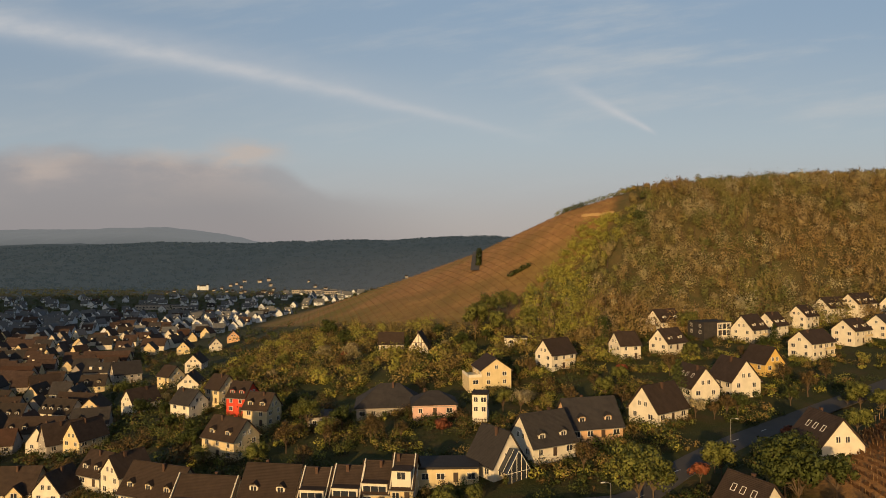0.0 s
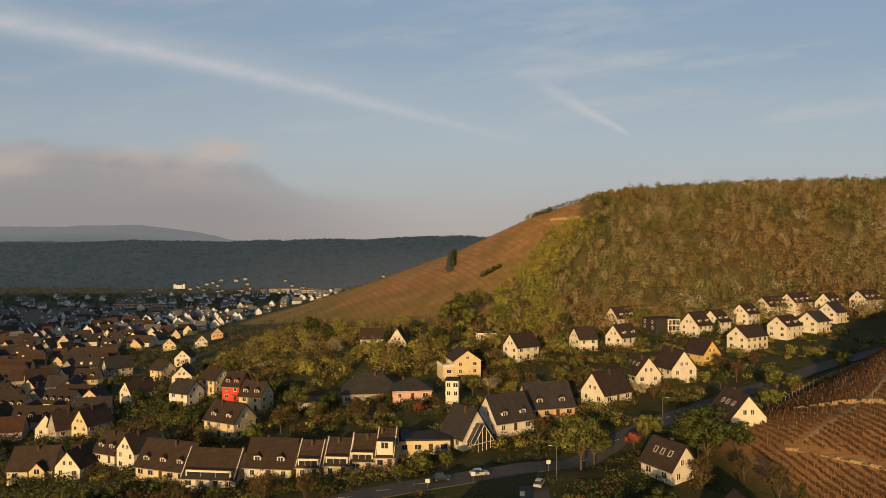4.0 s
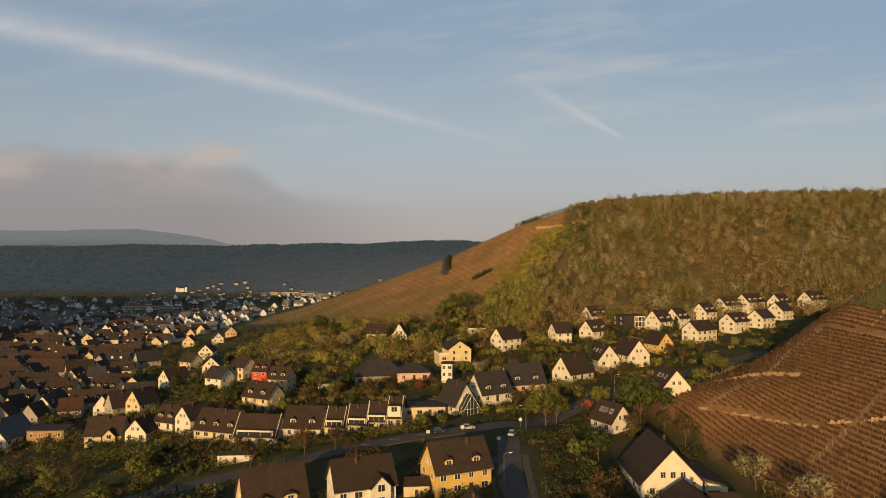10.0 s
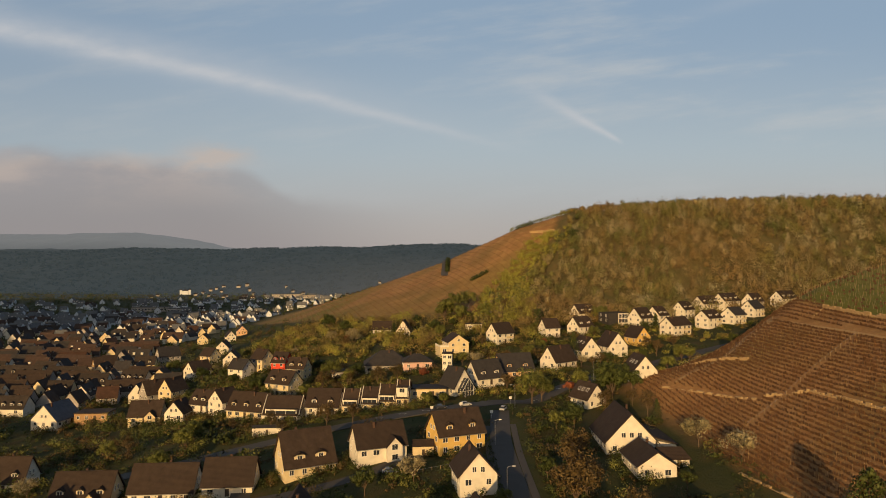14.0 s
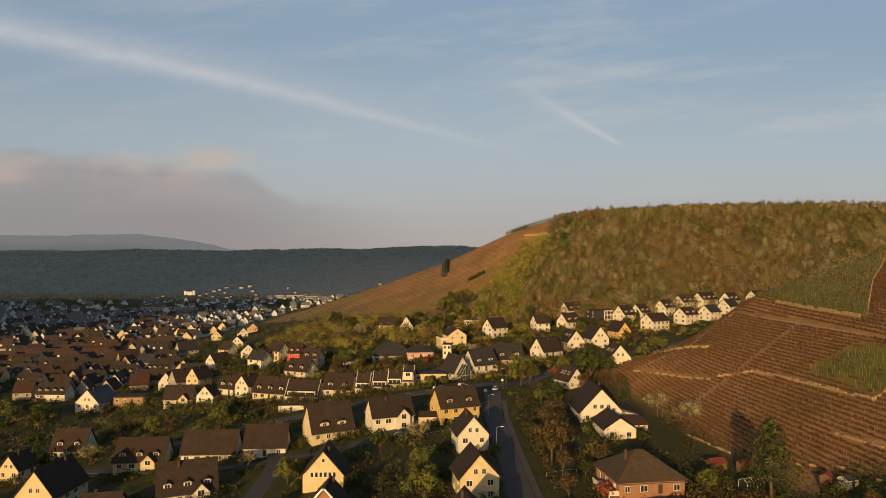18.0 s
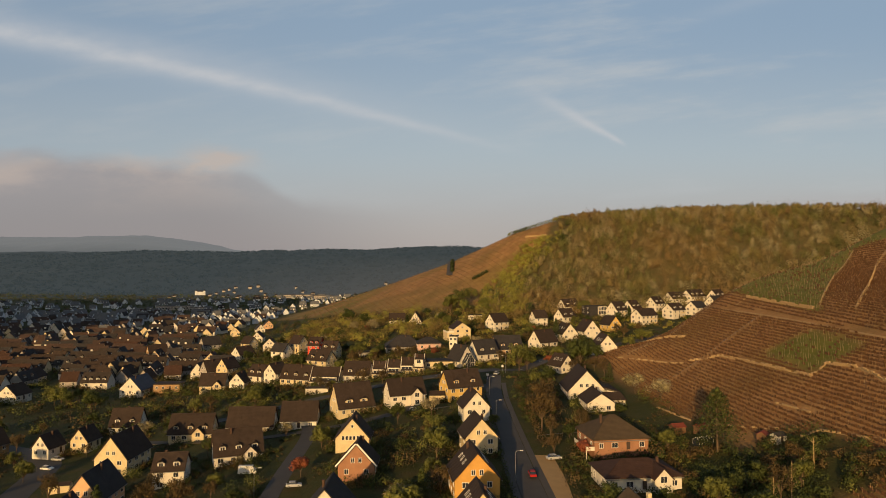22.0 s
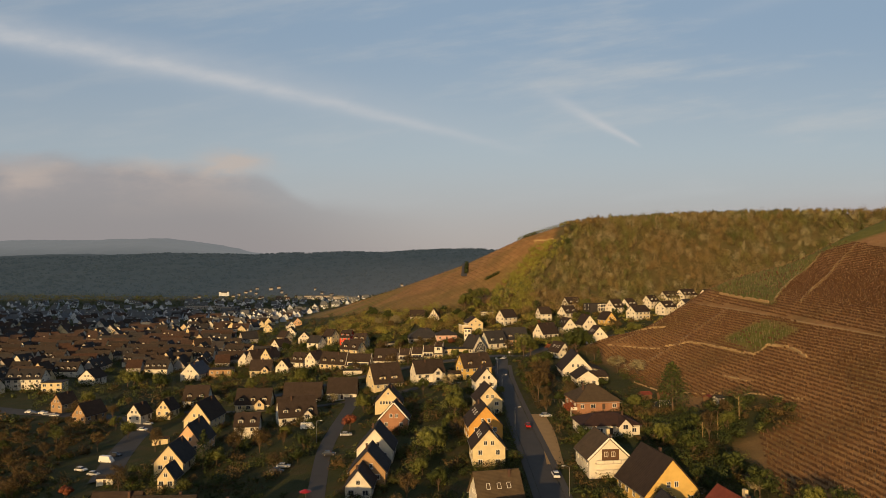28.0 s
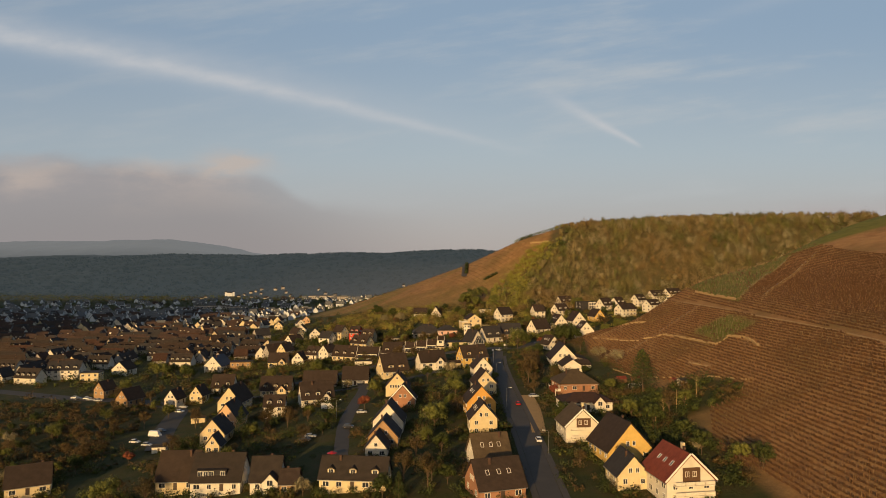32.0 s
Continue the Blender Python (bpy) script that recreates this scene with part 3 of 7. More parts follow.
def house(name, x, y, yaw, W, L, E, R, wall, roof, opts="", label="", detail=True):
    """A house with its ridge along yaw (degrees from the x axis); W across the ridge, L along it, E eaves, R rise of the roof."""
    rng = random.Random(HOUSE_NO[0])
    HOUSE_NO[0] += 1
    c, s = math.cos(radians(yaw)), math.sin(radians(yaw))
    zs = [zat(x + c * i * L / 2 - s * j * W / 2, y + s * i * L / 2 + c * j * W / 2) for i in (-1, 1) for j in (-1, 1)]
    z = 0.65 * min(zs) + 0.35 * max(zs)
    HOMES.append((x, y, L / 2, W / 2, radians(yaw)))
    home = new(name)
    home.matrix_basis = pose(x, y, z, 0, 0, yaw)
    hip = 1.0 if "hip" in opts else 0.0
    flat_roof = "flat" in opts or "modern" in opts
    bm = bmesh.new()
    if flat_roof:
        box_into(bm, -L / 2, L / 2, -W / 2, W / 2, -3, E)
    else:
        prism_into(bm, L, W, E, R, hip=hip)
    wm = WALLS[wall]
    part("wall", bm, wm, home)
    bm = bmesh.new()
    if flat_roof:
        box_into(bm, -L / 2 - 0.3, L / 2 + 0.3, -W / 2 - 0.3, W / 2 + 0.3, E, E + 0.35)
        box_into(bm, -L / 2 - 0.3, L / 2 + 0.3, -W / 2 - 0.3, -W / 2, E + 0.35, E + 0.5)
    elif hip:
        hip_roof(bm, L, W, E, R)
    else:
        gable_roof(bm, L, W, E, R)
    roof_ob = part("roof", bm, ROOFS[roof], home)
    if not flat_roof:
        # chimney
        bm = bmesh.new()
        cx = rng.uniform(-0.3, 0.3) * L
        cy = rng.choice((-1, 1)) * W * 0.1
        box_into(bm, cx - 0.3, cx + 0.3, cy - 0.26, cy + 0.26, E + R * 0.55, E + R + 0.6)
        box_into(bm, cx - 0.37, cx + 0.37, cy - 0.33, cy + 0.33, E + R + 0.6, E + R + 0.7)
        part("chimney", bm, M_CHIM, home)
        # gutters along both eaves
        k = R / (W / 2)
        for sg in (-1, 1):
            bm = bmesh.new()
            yy, zz = sg * (W / 2 + 0.52), E - 0.45 * k - 0.02
            box_into(bm, -L / 2 - 0.4, L / 2 + 0.4, yy - 0.08, yy + 0.08, zz - 0.1, zz + 0.06)
            part("gutter", bm, M_METAL, home)
    if not detail:
        return home
    floors = 2 if E > 4.9 else 1
    # long sides
    for sg, turn in ((-1, 0), (1, 180)):
        if sg * c > 0.3:   # never faces the path
            continue
        n = max(2, int(L / 3.4))
        for fl in range(floors):
            zc = E - 1.35 - 2.7 * fl if floors == 2 else E - 1.6
            for i in range(n):
                xx = -L / 2 + L * (i + 0.5) / n
                if sg == -1 and fl == floors - 1 and i == n // 2:
                    bm = bmesh.new()
                    box_into(bm, xx - 0.55, xx + 0.55, -W / 2 - 0.06, -W / 2 + 0.05, zc - 1.3, zc + 0.8)
                    part("door", bm, M_DOOR, home)
                    continue
                put_window(home, xx, sg * (W / 2 + 0.03), zc, turn, rng.choice((1.1, 1.4, 1.7)), 1.3)
    # gable ends
    for sg, turn in ((-1, -90), (1, 90)):
        if sg * s > 0.3:
            continue
        for fl in range(0 if "blank" in opts else floors):
            zc = E - 1.35 - 2.7 * fl if floors == 2 else E - 1.6
            for yy in ((-0.27, 0.27) if W < 13 else (-0.33, 0.0, 0.33)):
                put_window(home, sg * (L / 2 + 0.03), yy * W, zc, turn, rng.choice((1.1, 1.4)), 1.3)
        if not hip and not flat_roof and R > 3.4:
            zg = E + R * 0.26
            if "band" in opts:
                for q in range(6):
                    put_window(home, sg * (L / 2 + 0.03), (q - 2.5) * 1.15, E + 0.1, turn, 0.7, 1.2, 0)
                put_window(home, sg * (L / 2 + 0.03), 0, E + R * 0.62, turn, 0.7, 0.8, 0)
            elif "win3" in opts:
                for yy in (-2.2, 0, 2.2):
                    put_window(home, sg * (L / 2 + 0.03), yy, zg, turn, 1.1, 1.3)
            elif R > 4.4:
                for yy in (-1.0, 1.0):
                    put_window(home, sg * (L / 2 + 0.03), yy, zg, turn, 0.9, 1.2)
            else:
                put_window(home, sg * (L / 2 + 0.03), 0, zg, turn, 1.0, 1.1)
    k = R / (W / 2) if not flat_roof else 0
    pitch = math.degrees(math.atan(k))
    if "sky" in opts:
        for xx in (-0.25, 0.0, 0.22):
            for sg in (-1, 1):
                if sg * c > 0.3:
                    continue
                yy = sg * W * 0.25
                put_window(home, xx * L, yy, E + R * 0.5 + 0.36, 0 if sg < 0 else 180, 0.8, 1.3, 0, -(90 - pitch), "skylight")
    if "ldorm" in opts:
        for xx in (-0.2, 0.22):
            dormer(home, xx * L, W, E, R, -1, wm, ROOFS[roof], 3.0)
    elif "dorm" in opts:
        n = max(2, int(L / 5))
        for sg in (-1, 1):
            if sg * c > 0.3:
                continue
            for i in range(n):
                dormer(home, -L / 2 + L * (i + 0.5) / n, W, E, R, sg, wm, ROOFS[roof])
    if "wing" in opts:
        wing(home, L * 0.22, W, E, R, wm, ROOFS[roof])
    if "strip" in opts or "tower" in opts:
        bm = bmesh.new()
        w = L * 0.42
        top = E + (1.9 if "strip" in opts else 3.6)
        box_into(bm, -w, w, -W / 2 - 0.1, -W * 0.1, E - 0.6, top)
        part("dormer", bm, WALLS["white"], home, "white box dormer")
        bm = bmesh.new()
        box_into(bm, -w - 0.15, w + 0.15, -W / 2 - 0.3, -W * 0.08, top, top + 0.15)
        part("dormer_roof", bm, ROOFS[roof], home)
        if "tower" in opts:
            put_window(home, 0, -W / 2 - 0.13, top - 1.0, 0, 1.8, 1.5, 1)
        else:
            put_window(home, 0, -W / 2 - 0.13, E + 0.75, 0, 2 * w - 0.6, 1.2, 2)
        for xx in (-L / 2, L / 2 - 0.2):
            bm = bmesh.new()
            slab(bm, [(xx, -W / 2 - 0.5, E - 0.1), (xx + 0.2, -W / 2 - 0.5, E - 0.1), (xx + 0.2, 0, E + R + 0.45), (xx, 0, E + R + 0.45)], -0.35)
            part("fire_wall", bm, WALLS["white"], home)
    if "box" in opts:
        bm = bmesh.new()
        box_into(bm, -L * 0.38, L * 0.2, -W / 2 + 0.9, -W * 0.12, E + 0.9, E + 2.9)
        part("dormer", bm, ROOFS["black"], home, "dark clad box dormer")
        bm = bmesh.new()
        box_into(bm, -L * 0.38 - 0.2, L * 0.2 + 0.2, -W / 2 + 0.7, -W * 0.1, E + 2.9, E + 3.05)
        part("dormer_roof", bm, ROOFS[roof], home)
        for q in (-0.32, -0.21, -0.10, 0.13):
            put_window(home, q * L, -W / 2 + 0.87, E + 1.9, 0, 1.2, 1.2)
    if "block" in opts:
        bm = bmesh.new()
        box_into(bm, -L / 2 - 0.5, L / 2 - 3.0, W / 2, W / 2 + 4.5, -3, E - 2.2)
        annex = part("annex", bm, wm, home, "flat annex carrying a roof terrace")
        bm = bmesh.new()
        x0, x1, y0, y1, zz = -L / 2 - 0.55, L / 2 - 3.0, W / 2 + 0.02, W / 2 + 4.55, E - 2.2
        box_into(bm, x0, x0 + 0.12, y0, y1, zz, zz + 1.0)
        box_into(bm, x0, x1, y1 - 0.12, y1, zz, zz + 1.0)
        part("parapet", bm, WALLS["white"], annex)
        put_window(annex, -L / 2 - 0.53, W / 2 + 2.2, E - 3.8, -90, 1.8, 1.3)
    if "lean" in opts:
        # shallow roof that runs on over a garage on the -y side
        bm = bmesh.new()
        y0, y1, z0, z1 = -W / 2 - 5.5, -W / 2 + 1.2, 2.0, 2.6 + 1.2 * R / (W / 2) + 0.1
        slab(bm, [(-L / 2 - 0.4, y0, z0), (L / 2, y0, z0), (L / 2, y1, z1), (-L / 2 - 0.4, y1, z1)], -0.22)
        part("garage_roof", bm, ROOFS[roof], home)
        bm = bmesh.new()
        vs = [(-L / 2, y0 + 0.4, -3), (-L / 2, -W / 2 + 0.5, -3), (-L / 2, -W / 2 + 0.5, 3.0), (-L / 2, y0 + 0.4, 1.9)]
        f0 = [bm.verts.new(p) for p in vs]
        f1 = [bm.verts.new((L / 2 - 0.5, p[1], p[2])) for p in vs]
        bm.faces.new(f0[::-1])
        bm.faces.new(f1)
        for i in range(4):
            bm.faces.new((f0[i], f0[(i + 1) % 4], f1[(i + 1) % 4], f1[i]))
        part("garage_wall", bm, wm, home)
        bm = bmesh.new()
        box_into(bm, -L / 2 - 0.06, -L / 2 + 0.02, -W / 2 - 3.4, -W / 2 - 0.6, -1.2, 1.1)
        part("garage_door", bm, M_DOOR, home)
    if "side" in opts:
        bm = bmesh.new()
        box_into(bm, -1.0, 5.0, -W / 2 - 5.5, -W / 2, -3, 2.7)
        part("side_wing", bm, wm, home)
        bm = bmesh.new()
        a = [(-1.4, -W / 2 - 5.9, 2.6), (5.4, -W / 2 - 5.9, 2.6), (5.4, -W / 2 + 2, 2.6), (-1.4, -W / 2 + 2, 2.6)]
        t0, t1 = (2.0, -W / 2 - 4.5, 4.9), (2.0, -W / 2 + 2, 4.9)
        for q in ([a[0], a[1], t0], [a[1], a[2], t1, t0], [a[3], a[0], t0, t1]):
            slab(bm, q, -0.2)
        part("side_wing_roof", bm, ROOFS[roof], home)
        put_window(home, -1.03, -W / 2 - 2.8, 1.3, -90, 1.6, 1.3)
    if "balcony" in opts or "porch" in opts:
        bx = -L / 2 if "balcony" in opts else 0.0
        bm = bmesh.new()
        if "balcony" in opts:
            box_into(bm, bx - 1.7, bx, -W / 2, W / 2, 1.6, 1.8)
            box_into(bm, bx - 1.7, bx - 1.55, -W / 2, W / 2, 1.8, 2.7)
        else:
            box_into(bm, -L / 2 - 2.4, -L / 2, -W / 2, W / 2 - 4, 1.9, 2.1)
            box_into(bm, -L / 2 - 2.4, -L / 2 - 2.25, -W / 2, W / 2 - 4, 2.1, 3.0)
            box_into(bm, -L / 2 - 2.4, -L / 2, -W / 2, -W / 2 + 0.15, 2.1, 3.0)
        part("balcony", bm, WALLS["white"], home, "white balcony")
        for q in (-W / 2 + 0.2, 0.0, W / 2 - 4.3 if "porch" in opts else W / 2 - 0.2):
            bm = bmesh.new()
            qx = (bx - 1.6) if "balcony" in opts else -L / 2 - 2.3
            box_into(bm, qx - 0.12, qx + 0.12, q - 0.12, q + 0.12, -2.5, 1.9)
            part("post", bm, WALLS["white"], home)
    if "balc" in opts and "balcony" not in opts:
        for zz in (E - 2.75, E - 5.4):
            bm = bmesh.new()
            box_into(bm, -L * 0.05, L * 0.36, -W / 2 - 1.5, -W / 2, zz, zz + 0.18)
            b1 = part("balcony", bm, WALLS["white"], home, "white balcony slab")
            bm = bmesh.new()
            box_into(bm, -L * 0.05, L * 0.36, -W / 2 - 1.5, -W / 2 - 1.42, zz + 0.18, zz + 1.0)
            part("parapet", bm, WALLS["cream"], b1)
    if "modern" in opts:
        bm = bmesh.new()
        box_into(bm, -L / 2 - 0.04, -L * 0.02, -W / 2 - 0.12, W / 2 + 0.04, -2.5, E + 0.3)
        part("cladding", bm, ROOFS["black"], home, "dark metal cladding")
        for i in range(3):
            for j in range(2):
                put_window(home, L * 0.07 + L * 0.155 * i + 0.2, -W / 2 - 0.05, E - 1.6 - 2.8 * j, 0, 1.8, 2.3, 0)
    if "timber" in opts:
        bm = bmesh.new()
        a = -L / 2 - 0.05
        for yy in np.linspace(-W / 2, W / 2, 7):
            top = E + R * (1 - abs(yy) / (W / 2))
            box_into(bm, a - 0.04, a + 0.04, yy - 0.1, yy + 0.1, 0, max(top - 0.3, 0.5))
        for zz in (E - 0.2, E + R * 0.4):
            hw = W / 2 * (1 - max(0, zz - E) / R)
            box_into(bm, a - 0.045, a + 0.045, -hw, hw, zz - 0.1, zz + 0.1)
        part("timber_frame", bm, M_TRIM, home)
    if "glass" in opts:
        a, run, top, G = -L / 2, 3.2, E + R * 0.5, W * 0.72
        for sg in (-1, 1):
            bm = bmesh.new()
            slab(bm, [(a - run, sg * G / 2, 2.0), (a, sg * G / 2, 2.0), (a, 0, top), (a - run, 0, top)], 0.05 * sg)
            pane = part("conservatory_roof", bm, M_GLASS, home, "sloping glass roof")
            for q in (0.0, run / 2, run):
                bm = bmesh.new()
                limb(bm, (a - q, sg * G / 2, 2.05), (a - q, 0, top + 0.05), 0.07, 0.07, 4)
                part("rafter", bm, M_FRAME, pane)
        bm = bmesh.new()
        vs = [bm.verts.new(p) for p in ((a - run, -G / 2, -2.5), (a - run, G / 2, -2.5), (a - run, G / 2, 2.0), (a - run, 0, top), (a - run, -G / 2, 2.0))]
        bm.faces.new(vs[::-1])
        gable = part("conservatory_front", bm, M_GLASS, home, "glazed gable")
        for q in (-0.32, -0.1, 0.1, 0.32):
            bm = bmesh.new()
            limb(bm, (a - run - 0.04, q * G, -2.0), (a - run - 0.04, q * G, 2.0 + (top - 2.0) * (1 - abs(q) * 2)), 0.06, 0.06, 4)
            part("mullion", bm, M_FRAME, gable)
        bm = bmesh.new()
        limb(bm, (a - run - 0.04, -G / 2, 2.0), (a - run - 0.04, G / 2, 2.0), 0.06, 0.06, 4)
        part("mullion", bm, M_FRAME, gable)
    if "white" in opts or "chalet" in opts:
        drop = 0.45 * R / (W / 2)
        for sg in (-1, 1):
            bm = bmesh.new()
            x0 = -L / 2 - 0.52
            slab(bm, [(x0, sg * (W / 2 + 0.47), E - drop + 0.3), (x0 + 0.12, sg * (W / 2 + 0.47), E - drop + 0.3), (x0 + 0.12, 0, E + R + 0.34), (x0, 0, E + R + 0.34)], 0.42 * sg)
            part("bargeboard", bm, M_FRAME, home, "white bargeboard")
    if "chalet" in opts:
        bm = bmesh.new()
        box_into(bm, -L / 2 - 0.06, -L / 2 + 0.02, -2.6, 2.2, E - 0.5, E + R * 0.52)
        part("timber_gable", bm, M_TRIM, home, "dark timber gable infill")
        for zz in (E - 0.8, E - 3.4):
            bm = bmesh.new()
            box_into(bm, -L / 2 - 1.5, -L / 2, -W / 2 + 0.6, W / 2 - 1.5, zz - 0.2, zz)
            deck = part("balcony", bm, WALLS["white"], home, "white balcony slab")
            for q in range(4):
                bm = bmesh.new()
                y0 = -W / 2 + 0.6 + q * (W - 2.1) / 4
                box_into(bm, -L / 2 - 1.5, -L / 2 - 1.42, y0 + 0.08, y0 + (W - 2.1) / 4 - 0.08, zz + 0.1, zz + 0.95)
                part("balcony_panel", bm, WALLS["white"], deck)
        bm = bmesh.new()
        box_into(bm, L * 0.05, L * 0.05 + 1.0, -W * 0.22, -W * 0.22 + 0.8, E + R * 0.3, E + R + 1.0)
        part("chimney_stack", bm, WALLS["cream"], home, "broad cream chimney stack")
    return home


def dormer(home, x, W, E, R, sg, wall_mat, roof_mat, w=2.0):
    k = R / (W / 2)
    y0 = sg * (W / 2 - 0.9)
    zb, zt = E + 0.9 * k - 0.1, E + 0.9 * k + 1.35
    y1 = sg * (W / 2 - 0.9 - 1.5 / k - 0.1)
    bm = bmesh.new()
    box_into(bm, x - w / 2, x + w / 2, min(y0, y1), max(y0, y1), zb - 0.2, zt)
    d = part("dormer", bm, wall_mat, home)
    bm = bmesh.new()
    y2 = y0 + sg * 0.3
    y3 = sg * (W / 2 - 0.9 - 2.3 / k)
    rise = 0.9
    slab(bm, [(x - w / 2 - 0.25, y2, zt - 0.1), (x - w / 2 - 0.25, y3, zt - 0.1), (x, y3, zt + rise), (x, y2, zt + rise)], 0.14 * sg)
    slab(bm, [(x, y2, zt + rise), (x, y3, zt + rise), (x + w / 2 + 0.25, y3, zt - 0.1), (x + w / 2 + 0.25, y2, zt - 0.1)], 0.14 * sg)
    part("dormer_roof", bm, roof_mat, d)
    put_window(d, x, y0 + sg * 0.03, (zb + zt) / 2 + 0.1, 0 if sg < 0 else 180, 1.3, 1.0)


def wing(home, x, W, E, R, wall_mat, roof_mat, w=4.4):
    """A cross gable on the -y side."""
    r = w / 2 * 1.05
    a = W / 2 + 1.6
    bm = bmesh.new()
    pts = [(x - w / 2, -a, -3), (x + w / 2, -a, -3), (x + w / 2, -a, E), (x, -a, E + r), (x - w / 2, -a, E)]
    f = [bm.verts.new(p) for p in pts]
    b = [bm.verts.new((p[0], 0, p[2])) for p in pts]
    bm.faces.new(f)
    for i in range(5):
        j = (i + 1) % 5
        if i != 2 and i != 3:
            bm.faces.new((f[i], b[i], b[j], f[j]))
    g = part("cross_gable", bm, wall_mat, home)
    bm = bmesh.new()
    o, dz = 0.35, 0.35 * 1.05
    slab(bm, [(x - w / 2 - o, -a - 0.4, E - dz + 0.05), (x, -a - 0.4, E + r + 0.05), (x, -0.3, E + r + 0.05), (x - w / 2 - o, -0.3, E - dz + 0.05)], -0.2)
    slab(bm, [(x, -a - 0.4, E + r + 0.05), (x + w / 2 + o, -a - 0.4, E - dz + 0.05), (x + w / 2 + o, -0.3, E - dz + 0.05), (x, -0.3, E + r + 0.05)], -0.2)
    part("cross_gable_roof", bm, roof_mat, g)
    put_window(g, x, -a - 0.03, E - 0.2, 0, 1.6, 1.5)
    put_window(g, x, -a - 0.03, E - 2.9, 0, 1.6, 1.4)


# ---- houses one by one ----
tagged(house("house", 4.4, 176.0, 97, 11, 12, 5.5, 6, "orange", "brown", "sky"), "ochre rendered house under brown tile roof with skylights", "house", "houses on the slope")
tagged(house("house", 4.8, 154.9, 95, 9.5, 10, 5.2, 5.2, "cream", "brown", "sky"), "cream rendered house under brown tile roof with skylights", "house", "houses on the slope")
tagged(house("house", 5.6, 121.0, 14, 10.5, 11, 3.6, 6, "white", "moss", "sky"), "white rendered house under mossy tile roof with skylights", "house", "houses on the slope")
tagged(house("house", 6.4, 100.5, 18, 12, 13, 3.4, 6, "brick", "brown", "sky"), "brown brick house under brown tile roof with skylights", "house", "houses on the slope")
tagged(house("house", 7.1, 206.7, 100, 9.5, 10, 5, 5.2, "cream", "brown", ""), "cream rendered house under brown tile roof", "house", "houses on the slope")
tagged(house("house", 7.2, 238.1, 100, 9, 10, 4.8, 5, "white", "brown", ""), "white rendered house under brown tile roof", "house", "houses on the slope")
tagged(house("house", 3.4, 272.0, 24, 9.8, 14.4, 5.2, 5.7, "yellow", "brown", "dorm"), "yellow rendered house under brown tile roof with dormer windows", "house", "houses on the slope")
tagged(house("house", -18.7, 265.3, 22, 9.5, 14, 4.8, 5.2, "white", "brown", "wing"), "white rendered house under brown tile roof with a cross gable", "house", "houses on the slope")
tagged(house("house", -39.0, 263.6, 28, 12, 14, 3.6, 8, "cream", "brown", "ldorm"), "cream rendered house under brown tile roof with two low dormers", "house", "houses on the slope")
tagged(house("house", -57.4, 257.4, 4, 9.5, 13, 3.4, 5.8, "white", "brown", "none"), "white rendered house under brown tile roof", "house", "houses on the slope")
tagged(house("house", -76.9, 262.0, 4, 10, 17, 3.4, 6, "white", "brown", "none"), "white rendered house under brown tile roof", "house", "houses on the slope")
tagged(house("house", -101.3, 266.1, 5, 10.5, 16, 3.4, 6.2, "cream", "brown", "wing,dorm"), "cream rendered house under brown tile roof with a cross gable", "house", "houses on the slope")
tagged(house("house", -139.0, 290.3, 5, 10, 12, 3.4, 6.5, "white", "brown", "dorm"), "white rendered house under brown tile roof with dormer windows", "house", "houses on the slope")
tagged(house("house", -71.5, 227.5, 24, 11, 15, 3.4, 6.8, "white", "brown", "dorm,wing"), "white rendered house under brown tile roof with dormer windows", "house", "houses on the slope")
tagged(house("house", -31.9, 221.0, 92, 10.5, 10, 4, 6, "cream", "brown", "band,blank"), "cream rendered house under brown tile roof with banded gable windows", "house", "houses on the slope")
tagged(house("house", -26.9, 195.1, 90, 10, 9, 4, 5.5, "brick", "brown", "white"), "brown brick house under brown tile roof", "house", "houses on the slope")
tagged(house("house", -29.3, 163.3, 90, 11, 11, 4.6, 6.2, "white", "slate", "win"), "white rendered house under dark slate roof with gable windows", "house", "houses on the slope")
tagged(house("house", -29.0, 145.9, 90, 10, 10, 4.2, 5.5, "tan", "slate", ""), "tan rendered house under dark slate roof", "house", "houses on the slope")
tagged(house("house", -30.2, 136.1, 90, 7, 8, 3.4, 4.2, "white", "slate", ""), "white rendered house under dark slate roof", "house", "houses on the slope")
tagged(house("house", -100.0, 193.8, 93, 10, 14, 6, 6.5, "peach", "slate", ""), "peach rendered house under dark slate roof", "house", "houses on the slope")
tagged(house("house", -112.6, 234.3, 88, 11, 16, 6.2, 7, "cream", "brown", "none"), "cream rendered house under brown tile roof", "house", "houses on the slope")
tagged(house("house", -86.5, 212.0, 10, 9, 9, 5.2, 4, "white", "brown", "dorm"), "white rendered house under brown tile roof with dormer windows", "house", "houses on the slope")
tagged(house("house", -98.9, 175.8, 92, 9.5, 11, 4.6, 5.5, "cream", "slate", ""), "cream rendered house under dark slate roof", "house", "houses on the slope")
tagged(house("house", -93.2, 159.4, 92, 5, 6, 3.6, 3.5, "cream", "slate", ""), "cream rendered house under dark slate roof", "house", "houses on the slope")
tagged(house("house", -152.9, 257.6, 80, 7, 8, 4.2, 4.5, "white", "brown", "win"), "white rendered house under brown tile roof with gable windows", "house", "houses on the slope")
tagged(house("house", -142.9, 264.8, 84, 7, 8, 4.6, 4.5, "cream", "brown", ""), "cream rendered house under brown tile roof", "house", "houses on the slope")
tagged(house("house", -202.9, 279.8, 75, 7, 9, 4.6, 4.5, "tan", "brown", ""), "tan rendered house under brown tile roof", "house", "houses on the slope")
